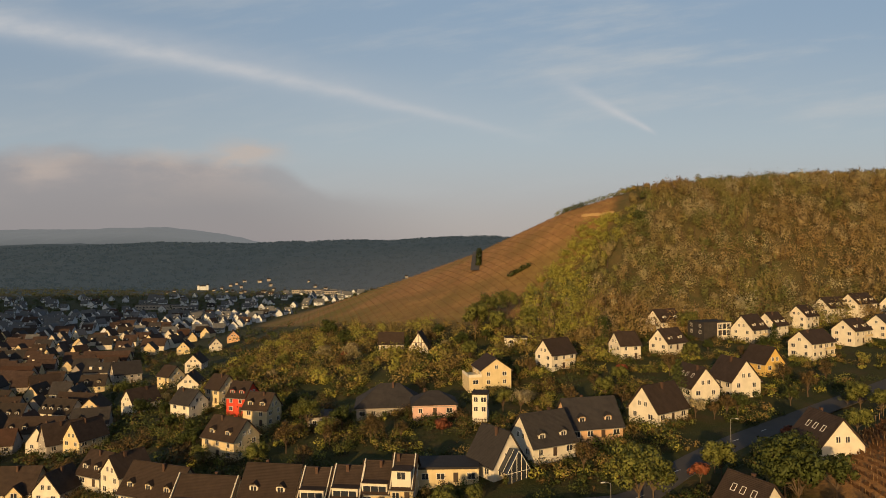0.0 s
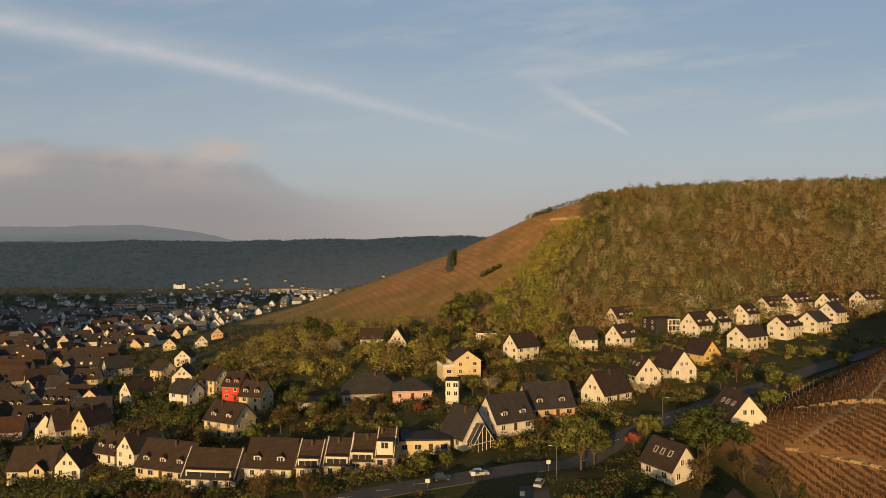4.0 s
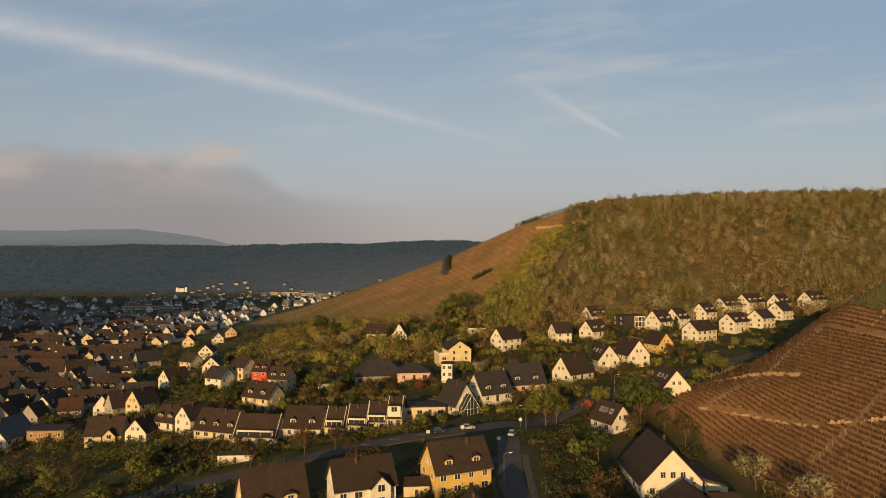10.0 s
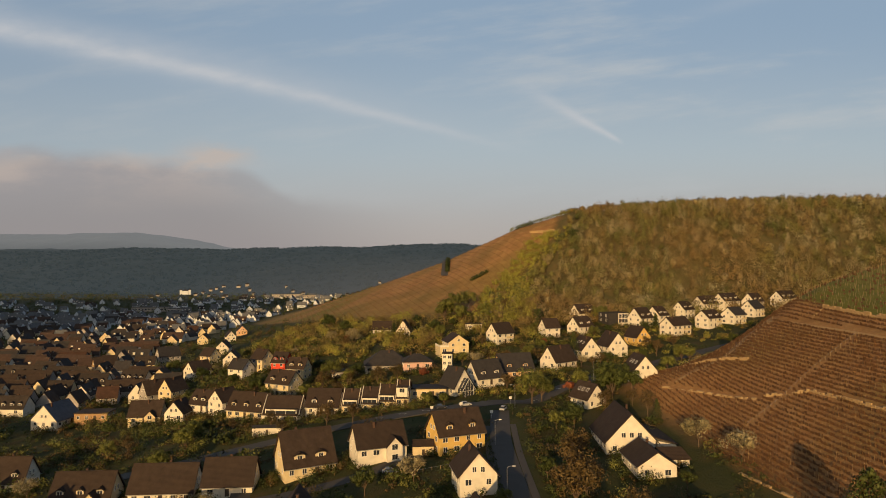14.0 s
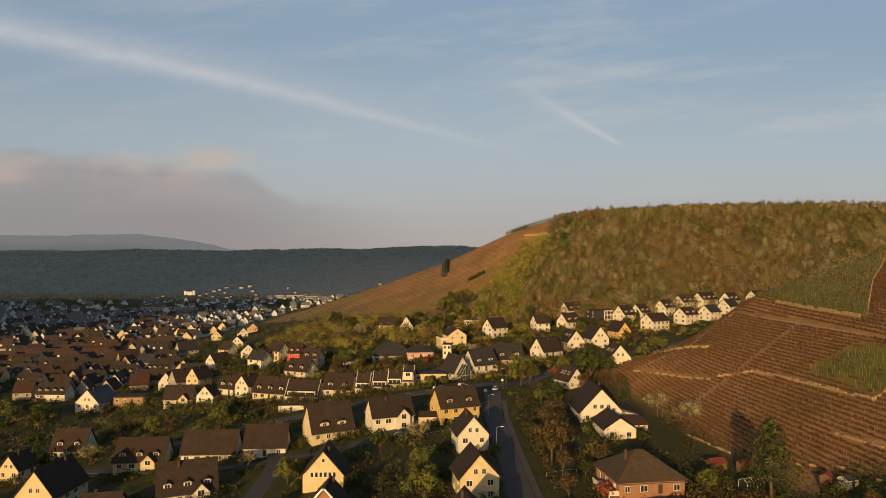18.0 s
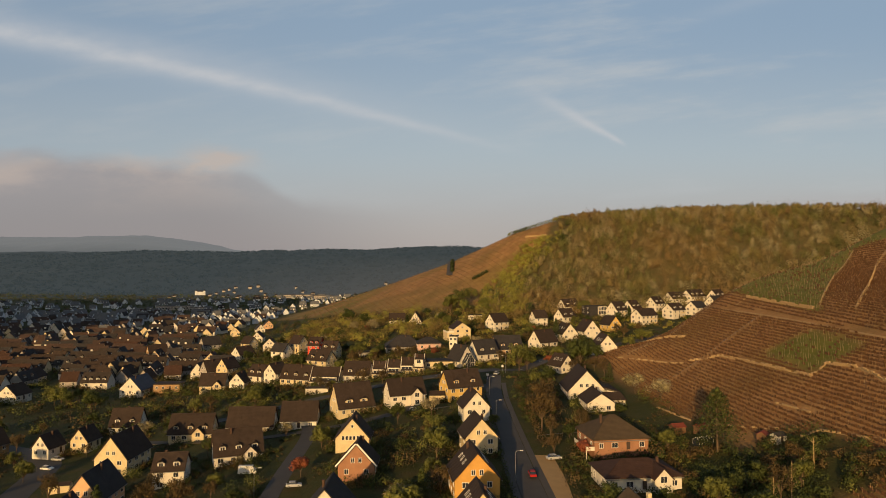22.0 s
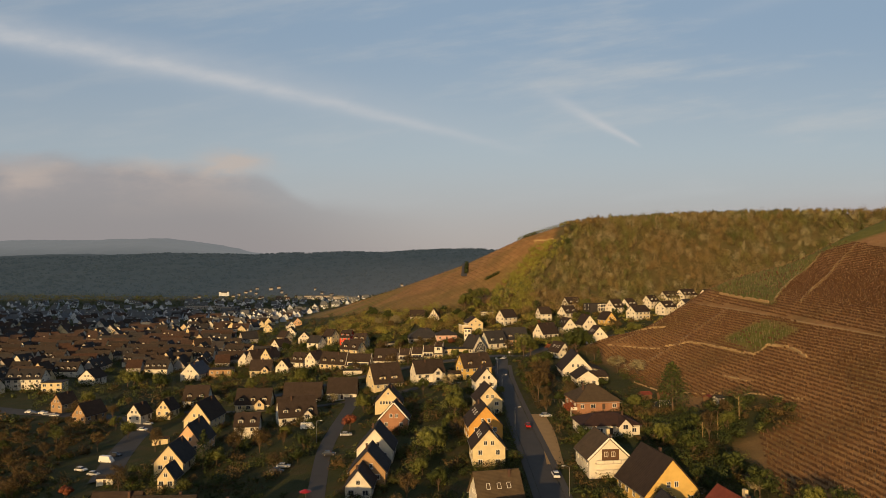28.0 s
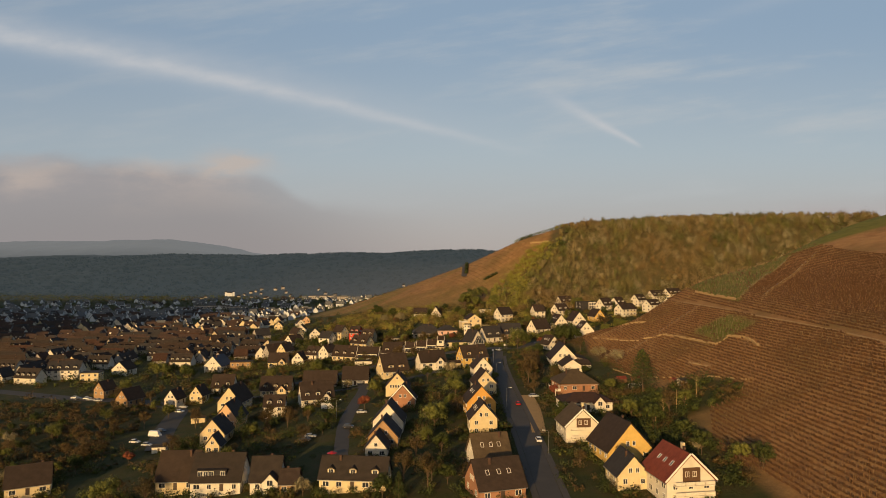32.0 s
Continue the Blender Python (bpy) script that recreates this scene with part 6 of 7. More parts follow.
# the wood that covers the hill
frng = np.random.default_rng(21)
fx, fy = frng.uniform(20, 470, 26000), frng.uniform(430, 720, 26000)
ft = hill_t(fx, fy)
edge_noise = np.array([noise.noise((a * 0.02, b * 0.02, 5.0)) for a, b in zip(fx, fy)])
keep = (ft > 0.0) & (ft < 1.25) & (fx > wood_edge(fy) + 9 * edge_noise)
keep |= (ft > 0.02) & (ft < 0.36) & (fx > 20 + 40 * ft + 10 * edge_noise)
keep &= fx < (fy + 95) * 0.78
fx, fy, ft = fx[keep][:2500], fy[keep][:2500], ft[keep][:2500]
fh = frng.uniform(2.6, 6.4, len(fx)) * np.where(ft > 0.92, 0.6, 1.0)
fh = fh * np.clip(0.45 + (fx - wood_edge(fy)) / 55, 0.45, 1.0)
fz = ground(fx, fy) + fh * 0.55 + frng.uniform(0, 2.2, len(fx))
fc = np.stack([fx, fy, fz], 1)
v, f = leaf_cloud(frng, fc, fh * 0.86, 175, 0.50, 1.3, 0.3)
tagged(new("hill_wood", raw_mesh("hill_wood", v, f, M_FOREST, fc, 1.3)), "mixed spring wood covering the steep hillside", "wood", kind="stuff")
pick_pale = frng.random(len(fx)) < 0.035
bc = np.stack([fx, fy, fz + 1.4], 1)[pick_pale]
v, f = leaf_cloud(frng, bc, fh[pick_pale] * 0.8, 120, 0.55, 1.1)
tagged(new("blossoming_trees", raw_mesh("blossoming_trees", v, f, LEAF["blossom"], bc, 1.1)), "pale blossoming trees scattered through the hill wood", "trees", kind="stuff")
crest = (ft > 0.78) & (ft < 1.12) & (frng.random(len(fx)) < 0.22)
cc = np.stack([fx, fy, fz + 1.8], 1)[crest]
v, f = leaf_cloud(frng, cc, fh[crest] * frng.uniform(0.7, 1.2, crest.sum()), 100, 0.5, 1.3)
tagged(new("crest_trees", raw_mesh("crest_trees", v, f, M_FOREST, cc, 1.3)), "taller trees standing along the wooded crest", "trees", kind="stuff")
# bare trunks that show between the crowns
tv, tf = [], []
for a, b, g in list(zip(fx, fy, frng.random(len(fx))))[::4]:
    z = zat(a, b)
    k = len(tv)
    for r, h in ((0.28, 0.0), (0.14, 6.5)):
        for q in range(3):
            tv.append((a + 1.8 + r * math.cos(2.1 * q), b - 2 + r * math.sin(2.1 * q), z + h - 0.8))
    tf += [(k, k + 1, k + 4, k + 3), (k + 1, k + 2, k + 5, k + 4), (k + 2, k, k + 3, k + 5)]
tagged(new("bare_trunks", raw_mesh("bare_trunks", tv, tf, M_BARK)), "slim bare trunks among the hillside trees", "trunks", kind="stuff")
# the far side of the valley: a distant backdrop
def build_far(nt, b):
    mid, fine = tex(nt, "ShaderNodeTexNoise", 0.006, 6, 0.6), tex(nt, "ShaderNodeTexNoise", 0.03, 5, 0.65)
    # near-black base colour stands for shade on these hills
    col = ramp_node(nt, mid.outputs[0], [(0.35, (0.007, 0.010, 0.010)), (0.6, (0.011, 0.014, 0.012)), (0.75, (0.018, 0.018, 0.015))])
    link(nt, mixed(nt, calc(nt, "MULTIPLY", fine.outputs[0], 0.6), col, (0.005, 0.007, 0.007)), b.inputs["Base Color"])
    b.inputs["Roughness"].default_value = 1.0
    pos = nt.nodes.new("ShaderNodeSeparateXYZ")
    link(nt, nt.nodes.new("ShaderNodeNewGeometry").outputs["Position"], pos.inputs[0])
    # haze put in as emission: stronger low in the east and farther back
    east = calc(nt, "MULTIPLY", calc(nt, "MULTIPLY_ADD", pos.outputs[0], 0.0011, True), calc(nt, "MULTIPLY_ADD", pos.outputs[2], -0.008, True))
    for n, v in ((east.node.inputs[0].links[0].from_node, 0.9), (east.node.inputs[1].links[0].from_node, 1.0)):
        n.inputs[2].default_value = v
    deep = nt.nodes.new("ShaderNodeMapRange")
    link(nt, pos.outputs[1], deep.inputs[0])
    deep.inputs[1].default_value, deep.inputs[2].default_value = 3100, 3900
    haze_tint = mixed(nt, east, (0.46, 0.63, 0.70), (1.30, 1.22, 1.12))
    link(nt, mixed(nt, deep.outputs[0], haze_tint, (2.6, 2.7, 2.75)), b.inputs["Emission Color"])
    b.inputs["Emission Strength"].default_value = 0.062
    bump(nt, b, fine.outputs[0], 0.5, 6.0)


M_FAR = material("far woods with haze as glow", build_far)
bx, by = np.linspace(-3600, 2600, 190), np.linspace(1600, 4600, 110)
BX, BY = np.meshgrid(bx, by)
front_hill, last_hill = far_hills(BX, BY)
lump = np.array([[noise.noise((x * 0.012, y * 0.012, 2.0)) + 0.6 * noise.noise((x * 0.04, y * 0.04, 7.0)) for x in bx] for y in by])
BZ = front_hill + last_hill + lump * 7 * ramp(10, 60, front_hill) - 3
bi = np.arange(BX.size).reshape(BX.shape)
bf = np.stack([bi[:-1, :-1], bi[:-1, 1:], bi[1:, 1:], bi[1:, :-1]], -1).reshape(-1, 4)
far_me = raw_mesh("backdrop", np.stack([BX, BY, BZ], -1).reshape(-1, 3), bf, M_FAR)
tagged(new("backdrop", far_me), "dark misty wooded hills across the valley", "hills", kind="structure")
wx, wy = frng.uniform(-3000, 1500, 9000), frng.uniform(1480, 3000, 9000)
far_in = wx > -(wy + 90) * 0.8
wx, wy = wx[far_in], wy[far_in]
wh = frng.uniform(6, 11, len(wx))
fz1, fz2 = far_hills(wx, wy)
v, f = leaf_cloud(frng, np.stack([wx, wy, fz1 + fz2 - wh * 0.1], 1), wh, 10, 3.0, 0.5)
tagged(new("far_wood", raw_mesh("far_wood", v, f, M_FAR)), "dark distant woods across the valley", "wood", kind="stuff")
fx2, fy2 = frng.uniform(-1500, -150, 1500), frng.uniform(900, 1950, 1500)
ok2 = (fx2 > -(fy2 + 90) * 0.76) & (fx2 < -215)
fx2, fy2 = fx2[ok2], fy2[ok2]
v, f = leaf_cloud(frng, np.stack([fx2, fy2, 2.2 + 0 * fx2], 1), frng.uniform(3, 7, len(fx2)), 16, 1.3, 0.8)
tagged(new("valley_trees", raw_mesh("valley_trees", v, f, LEAF["dark"])), "dark tree groups on the far valley floor", "trees", kind="stuff")
thicket("terrace_gardens", [(-70 + q * 0.42 + (q % 5) * 0.3, 308.5 + (q % 7) * 0.55 + 0.03 * q, 2.0 + (q * 7 % 10) * 0.22) for q in range(150)], 30, 0.26, LEAF["rust"], "brown budding shrubs in the terrace front gardens", "shrubs")
thicket("terrace_gardens", [(-69 + q * 0.72 + (q % 4) * 0.3, 307.6 + (q % 6) * 0.6 + 0.03 * q, 2.0 + (q * 3 % 10) * 0.22) for q in range(90)], 30, 0.26, LEAF["spring"], "green shrubs in the terrace front gardens", "shrubs")
thicket("terrace_gardens", [(-130 + q * 0.62 + (q % 4) * 0.3, 343 - 0.235 * 0.62 * q - (q % 6) * 0.9, 1.8 + (q * 3 % 10) * 0.2) for q in range(96)], 30, 0.26, LEAF["spring"], "green shrubs below the older houses", "shrubs")
# brown orchard scrub west of the parking street
thicket("orchard_scrub", shrubs(12, 1500, (-250, -140, 120, 262), 2.6, 0.8, test=lambda x, y: x < -141 - 0.3 * (y - 190)), 18, 0.34, LEAF["rust"], "tangled brown orchard scrub and brambles", "scrub")
thicket("orchard_scrub", shrubs(13, 420, (-250, -140, 120, 262), 2.2, 0.7, test=lambda x, y: x < -141 - 0.3 * (y - 190)), 16, 0.32, LEAF["dark"], "dark bramble clumps in the orchard", "scrub")
thicket("street_verge", [(13.6 - 0.01 * q + (q % 3) * 0.4, 100 + q * 1.6, 1.3 + (q % 4) * 0.25) for q in range(112) if clear_of_homes(13.6, 100 + q * 1.6, 0.5)], 22, 0.26, LEAF["dark"], "clipped dark hedge along the street front gardens", "hedge")
thicket("street_verge", [(26.5 + (q % 3) * 0.5, 205 + q * 1.3, 1.6 + (q % 5) * 0.3) for q in range(64)], 22, 0.28, LEAF["rust"], "brown hedge along the street", "hedge")


# ---- vineyards ----
vrng = np.random.default_rng(33)


def poles(xy, z0, height, r, lean=0.05, sides=3):
    """Slim tapered poles: arrays of vertices and quads."""
    n = len(xy)
    ang = np.arange(sides) * 2 * np.pi / sides
    ring = np.stack([np.cos(ang), np.sin(ang)], 1)
    lo = np.concatenate([xy[:, None, :] + ring[None] * r, np.repeat((z0 - 0.3)[:, None, None], sides, 1)], 2)
    tip = xy[:, None, :] + ring[None] * r * 0.7 + vrng.normal(size=(n, 1, 2)) * lean
    hi = np.concatenate([tip, np.repeat((z0 + height)[:, None, None], sides, 1)], 2)
    v = np.concatenate([lo, hi], 1).reshape(-1, 3)
    base = (np.arange(n) * 2 * sides)[:, None]
    f = np.concatenate([np.stack([base[:, 0] + i, base[:, 0] + (i + 1) % sides, base[:, 0] + sides + (i + 1) % sides, base[:, 0] + sides + i], 1) for i in range(sides)])
    return v, f


def canes(xy, z0, way, length, height):
    """The pruned vine: a ragged upright strip of wood and tied cane along the row."""
    n = len(xy)
    a = xy - way * length / 2
    b = xy + way * length / 2
    j = vrng.normal(size=(n, 4)) * 0.20
    v = np.stack([np.column_stack([a, z0 + 0.15]), np.column_stack([b, z0 + 0.15]), np.column_stack([b, z0 + height + j[:, 0]]), np.column_stack([a, z0 + height + j[:, 1]])], 1)
    v[:, :, 0] += j[:, :4] * 0.6
    # and across it, where the canes are bowed and tied
    side = np.array([-way[1], way[0]])
    k = vrng.uniform(0.10, 0.22, (n, 1))
    w = np.stack([np.column_stack([xy - side * k * 0.3, z0 + 0.1]), np.column_stack([xy + side * k * 0.3, z0 + 0.1]), np.column_stack([xy + side * k, z0 + height * 0.9 + j[:, 2]]), np.column_stack([xy - side * k, z0 + height + j[:, 3]])], 1)
    v = np.concatenate([v.reshape(-1, 3), w.reshape(-1, 3)])
    return v, np.arange(n * 8).reshape(-1, 4)


def rows_of_vines(x0, x1, y0, y1, gap, step, turn, keep):
    """Vine places in rows that run along y, turned by turn degrees."""
    t = radians(turn)
    cx, cy = (x0 + x1) / 2, (y0 + y1) / 2
    half = max(x1 - x0, y1 - y0) * 0.75
    rr, ss = np.meshgrid(np.arange(-half, half, gap), np.arange(-half, half, step))
    rr = rr + vrng.normal(size=rr.shape) * 0.05
    ss = ss + vrng.normal(size=ss.shape) * 0.18
    x, y = cx + rr * math.cos(t) - ss * math.sin(t), cy + rr * math.sin(t) + ss * math.cos(t)
    x, y = x.ravel(), y.ravel()
    ok = (x > x0) & (x < x1) & (y > y0) & (y < y1)
    x, y = x[ok], y[ok]
    ok = keep(x, y)
    return np.stack([x[ok], y[ok]], 1), np.array([-math.sin(t), math.cos(t)])


# the pale track, walls and steps that divide the slope: lines on the plan
TRACK = [(128, 334), (133, 298), (136, 264), (138, 232), (141, 200), (143, 165), (144, 120)]
ZIG = [(97, 277), (106, 268), (109, 250), (111, 238), (113.5, 219), (120.5, 222), (123, 211), (122.5, 203), (121.5, 195)]
UPWALL = [(142.5, 322), (144, 297), (145.5, 272)]
STEPS = [(129, 332), (116, 328), (104, 319), (93, 313), (80, 305)]
DITCH = [(132, 288), (112, 279), (99, 271), (85, 263)]
BANK1 = [(92, 330), (99, 321), (107, 307)]
BANK2 = [(76, 304), (86, 292), (95, 277)]
LOWWALL = [(99, 213), (100, 208), (102, 197)]


def off_line(x, y, line, gap):
    ok = np.ones(len(x), bool)
    for (ax, ay), (bx, by) in zip(line, line[1:]):
        dx, dy = bx - ax, by - ay
        t = np.clip(((x - ax) * dx + (y - ay) * dy) / (dx * dx + dy * dy), 0, 1)
        ok &= np.hypot(x - ax - t * dx, y - ay - t * dy) > gap
    return ok


def on_spur(x, y):
    ok = (vineyard_cover(x, y) > 0.3) & (x > 70 + np.clip(235 - y, 0, 45) * 0.42 - np.clip(165 - y, 0, 40) * 0.35)
    ok &= ~((y < 190) & (y > 158) & (x < 98)) & (y > 20) & (x > 70 + np.clip(150 - y, 0, 60) * 0.18)
    for line, gap in ((TRACK, 0.6), (ZIG, 0.9), (UPWALL, 1.2), (STEPS, 1.0), (DITCH, 0.9), (BANK1, 1.6), (BANK2, 1.6), (LOWWALL, 1.0)):
        ok &= off_line(x, y, line, gap)
    return ok


def plant(name, xy, way, stake_every, height, label, wood=None):
    z = ground(xy[:, 0], xy[:, 1])
    bare = green_zone(xy[:, 0], xy[:, 1]) < 0.5
    grown = bare | (vrng.random(len(xy)) < 0.14)
    v1, f1 = canes(xy[grown], z[grown], way, 1.2, height)
    pick = vrng.random(len(xy)) < np.where(bare, 1.0 / stake_every, 0.55)
    v2, f2 = poles(xy[pick], z[pick], height + vrng.uniform(0.2, 0.6, pick.sum()) + np.where(bare[pick], 0.0, 0.2), 0.05)
    tagged(new(name, raw_mesh(name, v1, f1, wood or M_WOOD)), label, "vines", kind="stuff")
    tagged(new("vine_stakes", raw_mesh("vine_stakes", v2, f2, M_PALE)), "weathered wooden stakes standing in the vine rows", "stakes", kind="stuff")


lower, way = rows_of_vines(70, 142, 20, 375, 1.75, 1.25, 5.6, lambda x, y: on_spur(x, y) & (x < np.interp(y, [45, 165, 232, 298, 334], [144, 143, 138, 133, 128]) - 0.5))
plant("vine_rows", lower, way, 2.2, 0.85, "bare pruned vine rows on brown soil")
upper, way = rows_of_vines(127, 250, 20, 400, 2.3, 1.25, 2, lambda x, y: on_spur(x, y) & (x > np.interp(y, [45, 165, 232, 298, 334], [144, 143, 138, 133, 128]) + 2) & (x < (y + 100) * 0.78))
plant("vine_rows", upper, way, 3.0, 0.85, "bare pruned vine rows climbing the upper slope")
nose, way = rows_of_vines(-190, 110, 500, 900, 4.6, 1.9, 14, lambda x, y: (vineyard_cover(x, y) > 0.5) & (hill_t(x, y) < 1.05))
plant("vine_rows", nose, way, 3.5, 0.5, "far vine rows on the bare hill nose", M_FARVINE)


def masonry(name, line, height, thick, label, seed):
    """A dry wall of separate rough stones laid along a line on the slope."""
    r = random.Random(seed)
    bm = bmesh.new()
    pts = []
    for (ax, ay), (bx, by) in zip(line, line[1:]):
        d = math.hypot(bx - ax, by - ay)
        n = max(1, int(d / 0.75))
        pts += [(ax + (bx - ax) * i / n, ay + (by - ay) * i / n, math.atan2(by - ay, bx - ax)) for i in range(n)]
    for x, y, a in pts:
        z = zat(x, y)
        for lvl in range(int(height / 0.45) - (r.random() < 0.3) - (math.sin(x * 0.9 + y * 0.5) > 0.75)):
            m = pose(x + r.uniform(-0.08, 0.08), y + r.uniform(-0.08, 0.08), z - 0.2 + lvl * 0.44, 0, 0, math.degrees(a) + r.uniform(-5, 5))
            w, d, h = r.uniform(0.32, 0.42), thick / 2 * r.uniform(0.85, 1.1), r.uniform(0.19, 0.24)
            vs = [bm.verts.new(m @ Vector((sx * w * r.uniform(0.85, 1), sy * d * r.uniform(0.85, 1), sz * h))) for sz in (-1, 1) for sx, sy in ((-1, -1), (1, -1), (1, 1), (-1, 1))]
            for f in ((3, 2, 1, 0), (4, 5, 6, 7), (0, 1, 5, 4), (1, 2, 6, 5), (2, 3, 7, 6), (3, 0, 4, 7)):
                bm.faces.new([vs[i] for i in f])
    return tagged(part(name, bm, M_STONE), label, "wall", kind="stuff")


masonry("terrace_wall", ZIG, 1.5, 0.7, "pale dry stone wall zigzagging between the vines", 1)
masonry("terrace_wall", UPWALL, 1.9, 0.6, "pale stone wall below the green upper vineyard", 2)
masonry("terrace_wall", LOWWALL, 1.3, 0.6, "low broken stone wall among the vines", 3)
masonry("terrace_wall", [(92, 189), (98, 188), (106, 167)], 1.2, 0.6, "stone wall at the foot of the vines", 4)
masonry("terrace_wall", [(142.5, 322), (134, 316)], 0.9, 0.5, "short stone wall running down to the track", 5)
masonry("terrace_wall", BANK1, 1.4, 1.4, "crumbling ochre bank of stones between terraces", 6)
masonry("terrace_wall", BANK2, 1.3, 1.2, "low ochre stone bank between terraces", 7)
masonry("terrace_wall", [(71, 238), (76, 219), (85, 206), (92, 197)], 0.9, 0.7, "rough stone edge along the lower vines", 8)
masonry("hill_wall", [(73, 614), (82, 607), (92, 602)], 2.4, 0.8, "pale wall near the hilltop vineyard", 9)
ribbon("track", TRACK, 0.8, 0.14, M_PATH, "pale earth track across the vineyard slope", "track", 0.6, True)
ribbon("track", STEPS, 1.0, 0.12, M_PATH, "narrow stepped path between the vine rows", "path", 0.5, True)
# the gully on the nose, with its dark hedge
hedge = [(3 - 0.02 * (700 - q), q, 3.5) for q in np.arange(628, 700, 1.5)]
thicket("hedge", [(a + 2.0, b, h) for a, b, h in hedge], 40, 0.6, LEAF["dark"], "dark hedge running straight down the bare slope", "hedge")
ribbon("track", [(1, 615), (2, 650), (3, 698)], 6.0, 0.15, M_PAVE, "grey gully strip down the bare slope", "gully", 0.6)
thicket("hedge", [(22 + i * 1.1, 572 + i * 0.5, 3.0) for i in range(12)], 40, 0.6, LEAF["dark"], "dark bush clump on the bare slope", "bushes")
thicket("crest_bushes", [(60 + i * 1.6, 648 - i * 0.6 + (i % 3), 3.0 + (i % 4) * 0.5) for i in range(34)], 34, 0.6, LEAF["spring"], "green bushes along the hill crest", "bushes")
thicket("crest_bushes", [(64 + i * 0.9 + (i % 3) * 0.5, 640 - i * 0.4 + (i % 4), 2.4 + (i % 5) * 0.35) for i in range(16)], 34, 0.5, LEAF["dark"], "dark bushes on the shoulder of the hill", "bushes")
thicket("crest_trees", [(101 + (i % 5) * 1.5, 592 - i * 1.5, 5.0) for i in range(10)], 60, 0.7, LEAF["dark"], "dark evergreen clump at the wood's edge", "trees")


# ---- cars, lamps, sheds and other small things ----
CAR_PAINT = {k: plain(k + " car paint", c, 0.25, 0.0, 0.1) for k, c in (("white", (0.70, 0.68, 0.64)), ("silver", (0.42, 0.42, 0.42)), ("dark", (0.03, 0.032, 0.04)), ("red", (0.35, 0.02, 0.02)))}
M_TYRE = plain("tyre rubber", (0.02, 0.02, 0.02), 0.8)
M_LAMP = plain("lamp glass", (0.6, 0.58, 0.5), 0.2)


def loft(bm, rings):
    """Joins rings of equal length into one closed skin."""
    vs = [[bm.verts.new(p) for p in r] for r in rings]
    n = len(vs[0])
    for a, b in zip(vs, vs[1:]):
        for i in range(n):
            bm.faces.new((a[i], a[(i + 1) % n], b[(i + 1) % n], b[i]))
    bm.faces.new(vs[0][::-1])
    bm.faces.new(vs[-1])


def car(paint, x, y, yaw, van=False):
    root = new("car")
    root.matrix_basis = pose(x, y, max(zat(x, y), zat(x + 2, y), zat(x - 2, y), zat(x, y + 2), zat(x, y - 2)) + 0.07, 0, 0, yaw)
    L, W, H = (5.4, 2.0, 2.4) if van else (4.3, 1.8, 1.45)
    bm = bmesh.new()
    belt = H * (0.52 if van else 0.60)
    prof = [(-L / 2, 0.35, belt * 0.85), (-L / 2 + 0.25, 0.22, belt), (-L * 0.2, 0.2, belt + 0.04), (L * 0.25, 0.2, belt), (L / 2 - 0.3, 0.22, belt * 0.88), (L / 2, 0.35, belt * 0.7)]
    loft(bm, [[(px, -W / 2 + 0.08, lo), (px, W / 2 - 0.08, lo), (px, W / 2, (lo + hi) / 2), (px, W / 2 - 0.1, hi), (px, -W / 2 + 0.1, hi), (px, -W / 2, (lo + hi) / 2)] for px, lo, hi in prof])
    part("body", bm, CAR_PAINT[paint], root)
    bm = bmesh.new()
    c0, c1, c2, c3 = (-L * 0.49, -L * 0.46, L * 0.30, L * 0.40) if van else (-L * 0.42, -L * 0.28, L * 0.08, L * 0.24)
    loft(bm, [[(a, -W / 2 + 0.12, belt), (a, W / 2 - 0.12, belt), (b, W / 2 - 0.28, H - 0.06), (b, -W / 2 + 0.28, H - 0.06)] for a, b in ((c0, c1), (c3, c2))])
    part("cabin", bm, M_GLASS if not van else CAR_PAINT[paint], root)
    bm = bmesh.new()
    box_into(bm, c1 - 0.05, c2 + 0.05, -W / 2 + 0.26, W / 2 - 0.26, H - 0.07, H)
    part("car_roof", bm, CAR_PAINT[paint], root)
    for sx in (-0.31, 0.31):
        for sy in (-1, 1):
            bm = bmesh.new()
            limb(bm, (sx * L, sy * (W / 2 - 0.22), 0.31), (sx * L, sy * (W / 2 + 0.01), 0.31), 0.31, 0.31, 12)
            bmesh.ops.holes_fill(bm, edges=bm.edges[:], sides=0)
            wheel = part("wheel", bm, M_TYRE, root)
            bm = bmesh.new()
            limb(bm, (sx * L, sy * (W / 2 - 0.05), 0.31), (sx * L, sy * (W / 2 + 0.025), 0.31), 0.19, 0.17, 10)
            bmesh.ops.holes_fill(bm, edges=bm.edges[:], sides=0)
            part("rim", bm, M_METAL, wheel)
    for sy in (-1, 1):
        for sx, mat, nm in ((1, M_LAMP, "headlight"), (-1, CAR_PAINT["red"], "tail_light")):
            bm = bmesh.new()
            box_into(bm, sx * (L / 2 - 0.12) - 0.08, sx * (L / 2 - 0.12) + 0.08, sy * (W / 2 - 0.35) - 0.18, sy * (W / 2 - 0.35) + 0.18, belt * 0.62, belt * 0.78)
            part(nm, bm, mat, root)
    word = "van" if van else "car"
    return tagged(root, "parked %s %s with dark windows" % ({"dark": "dark blue"}.get(paint, paint), word), word, "parked cars")


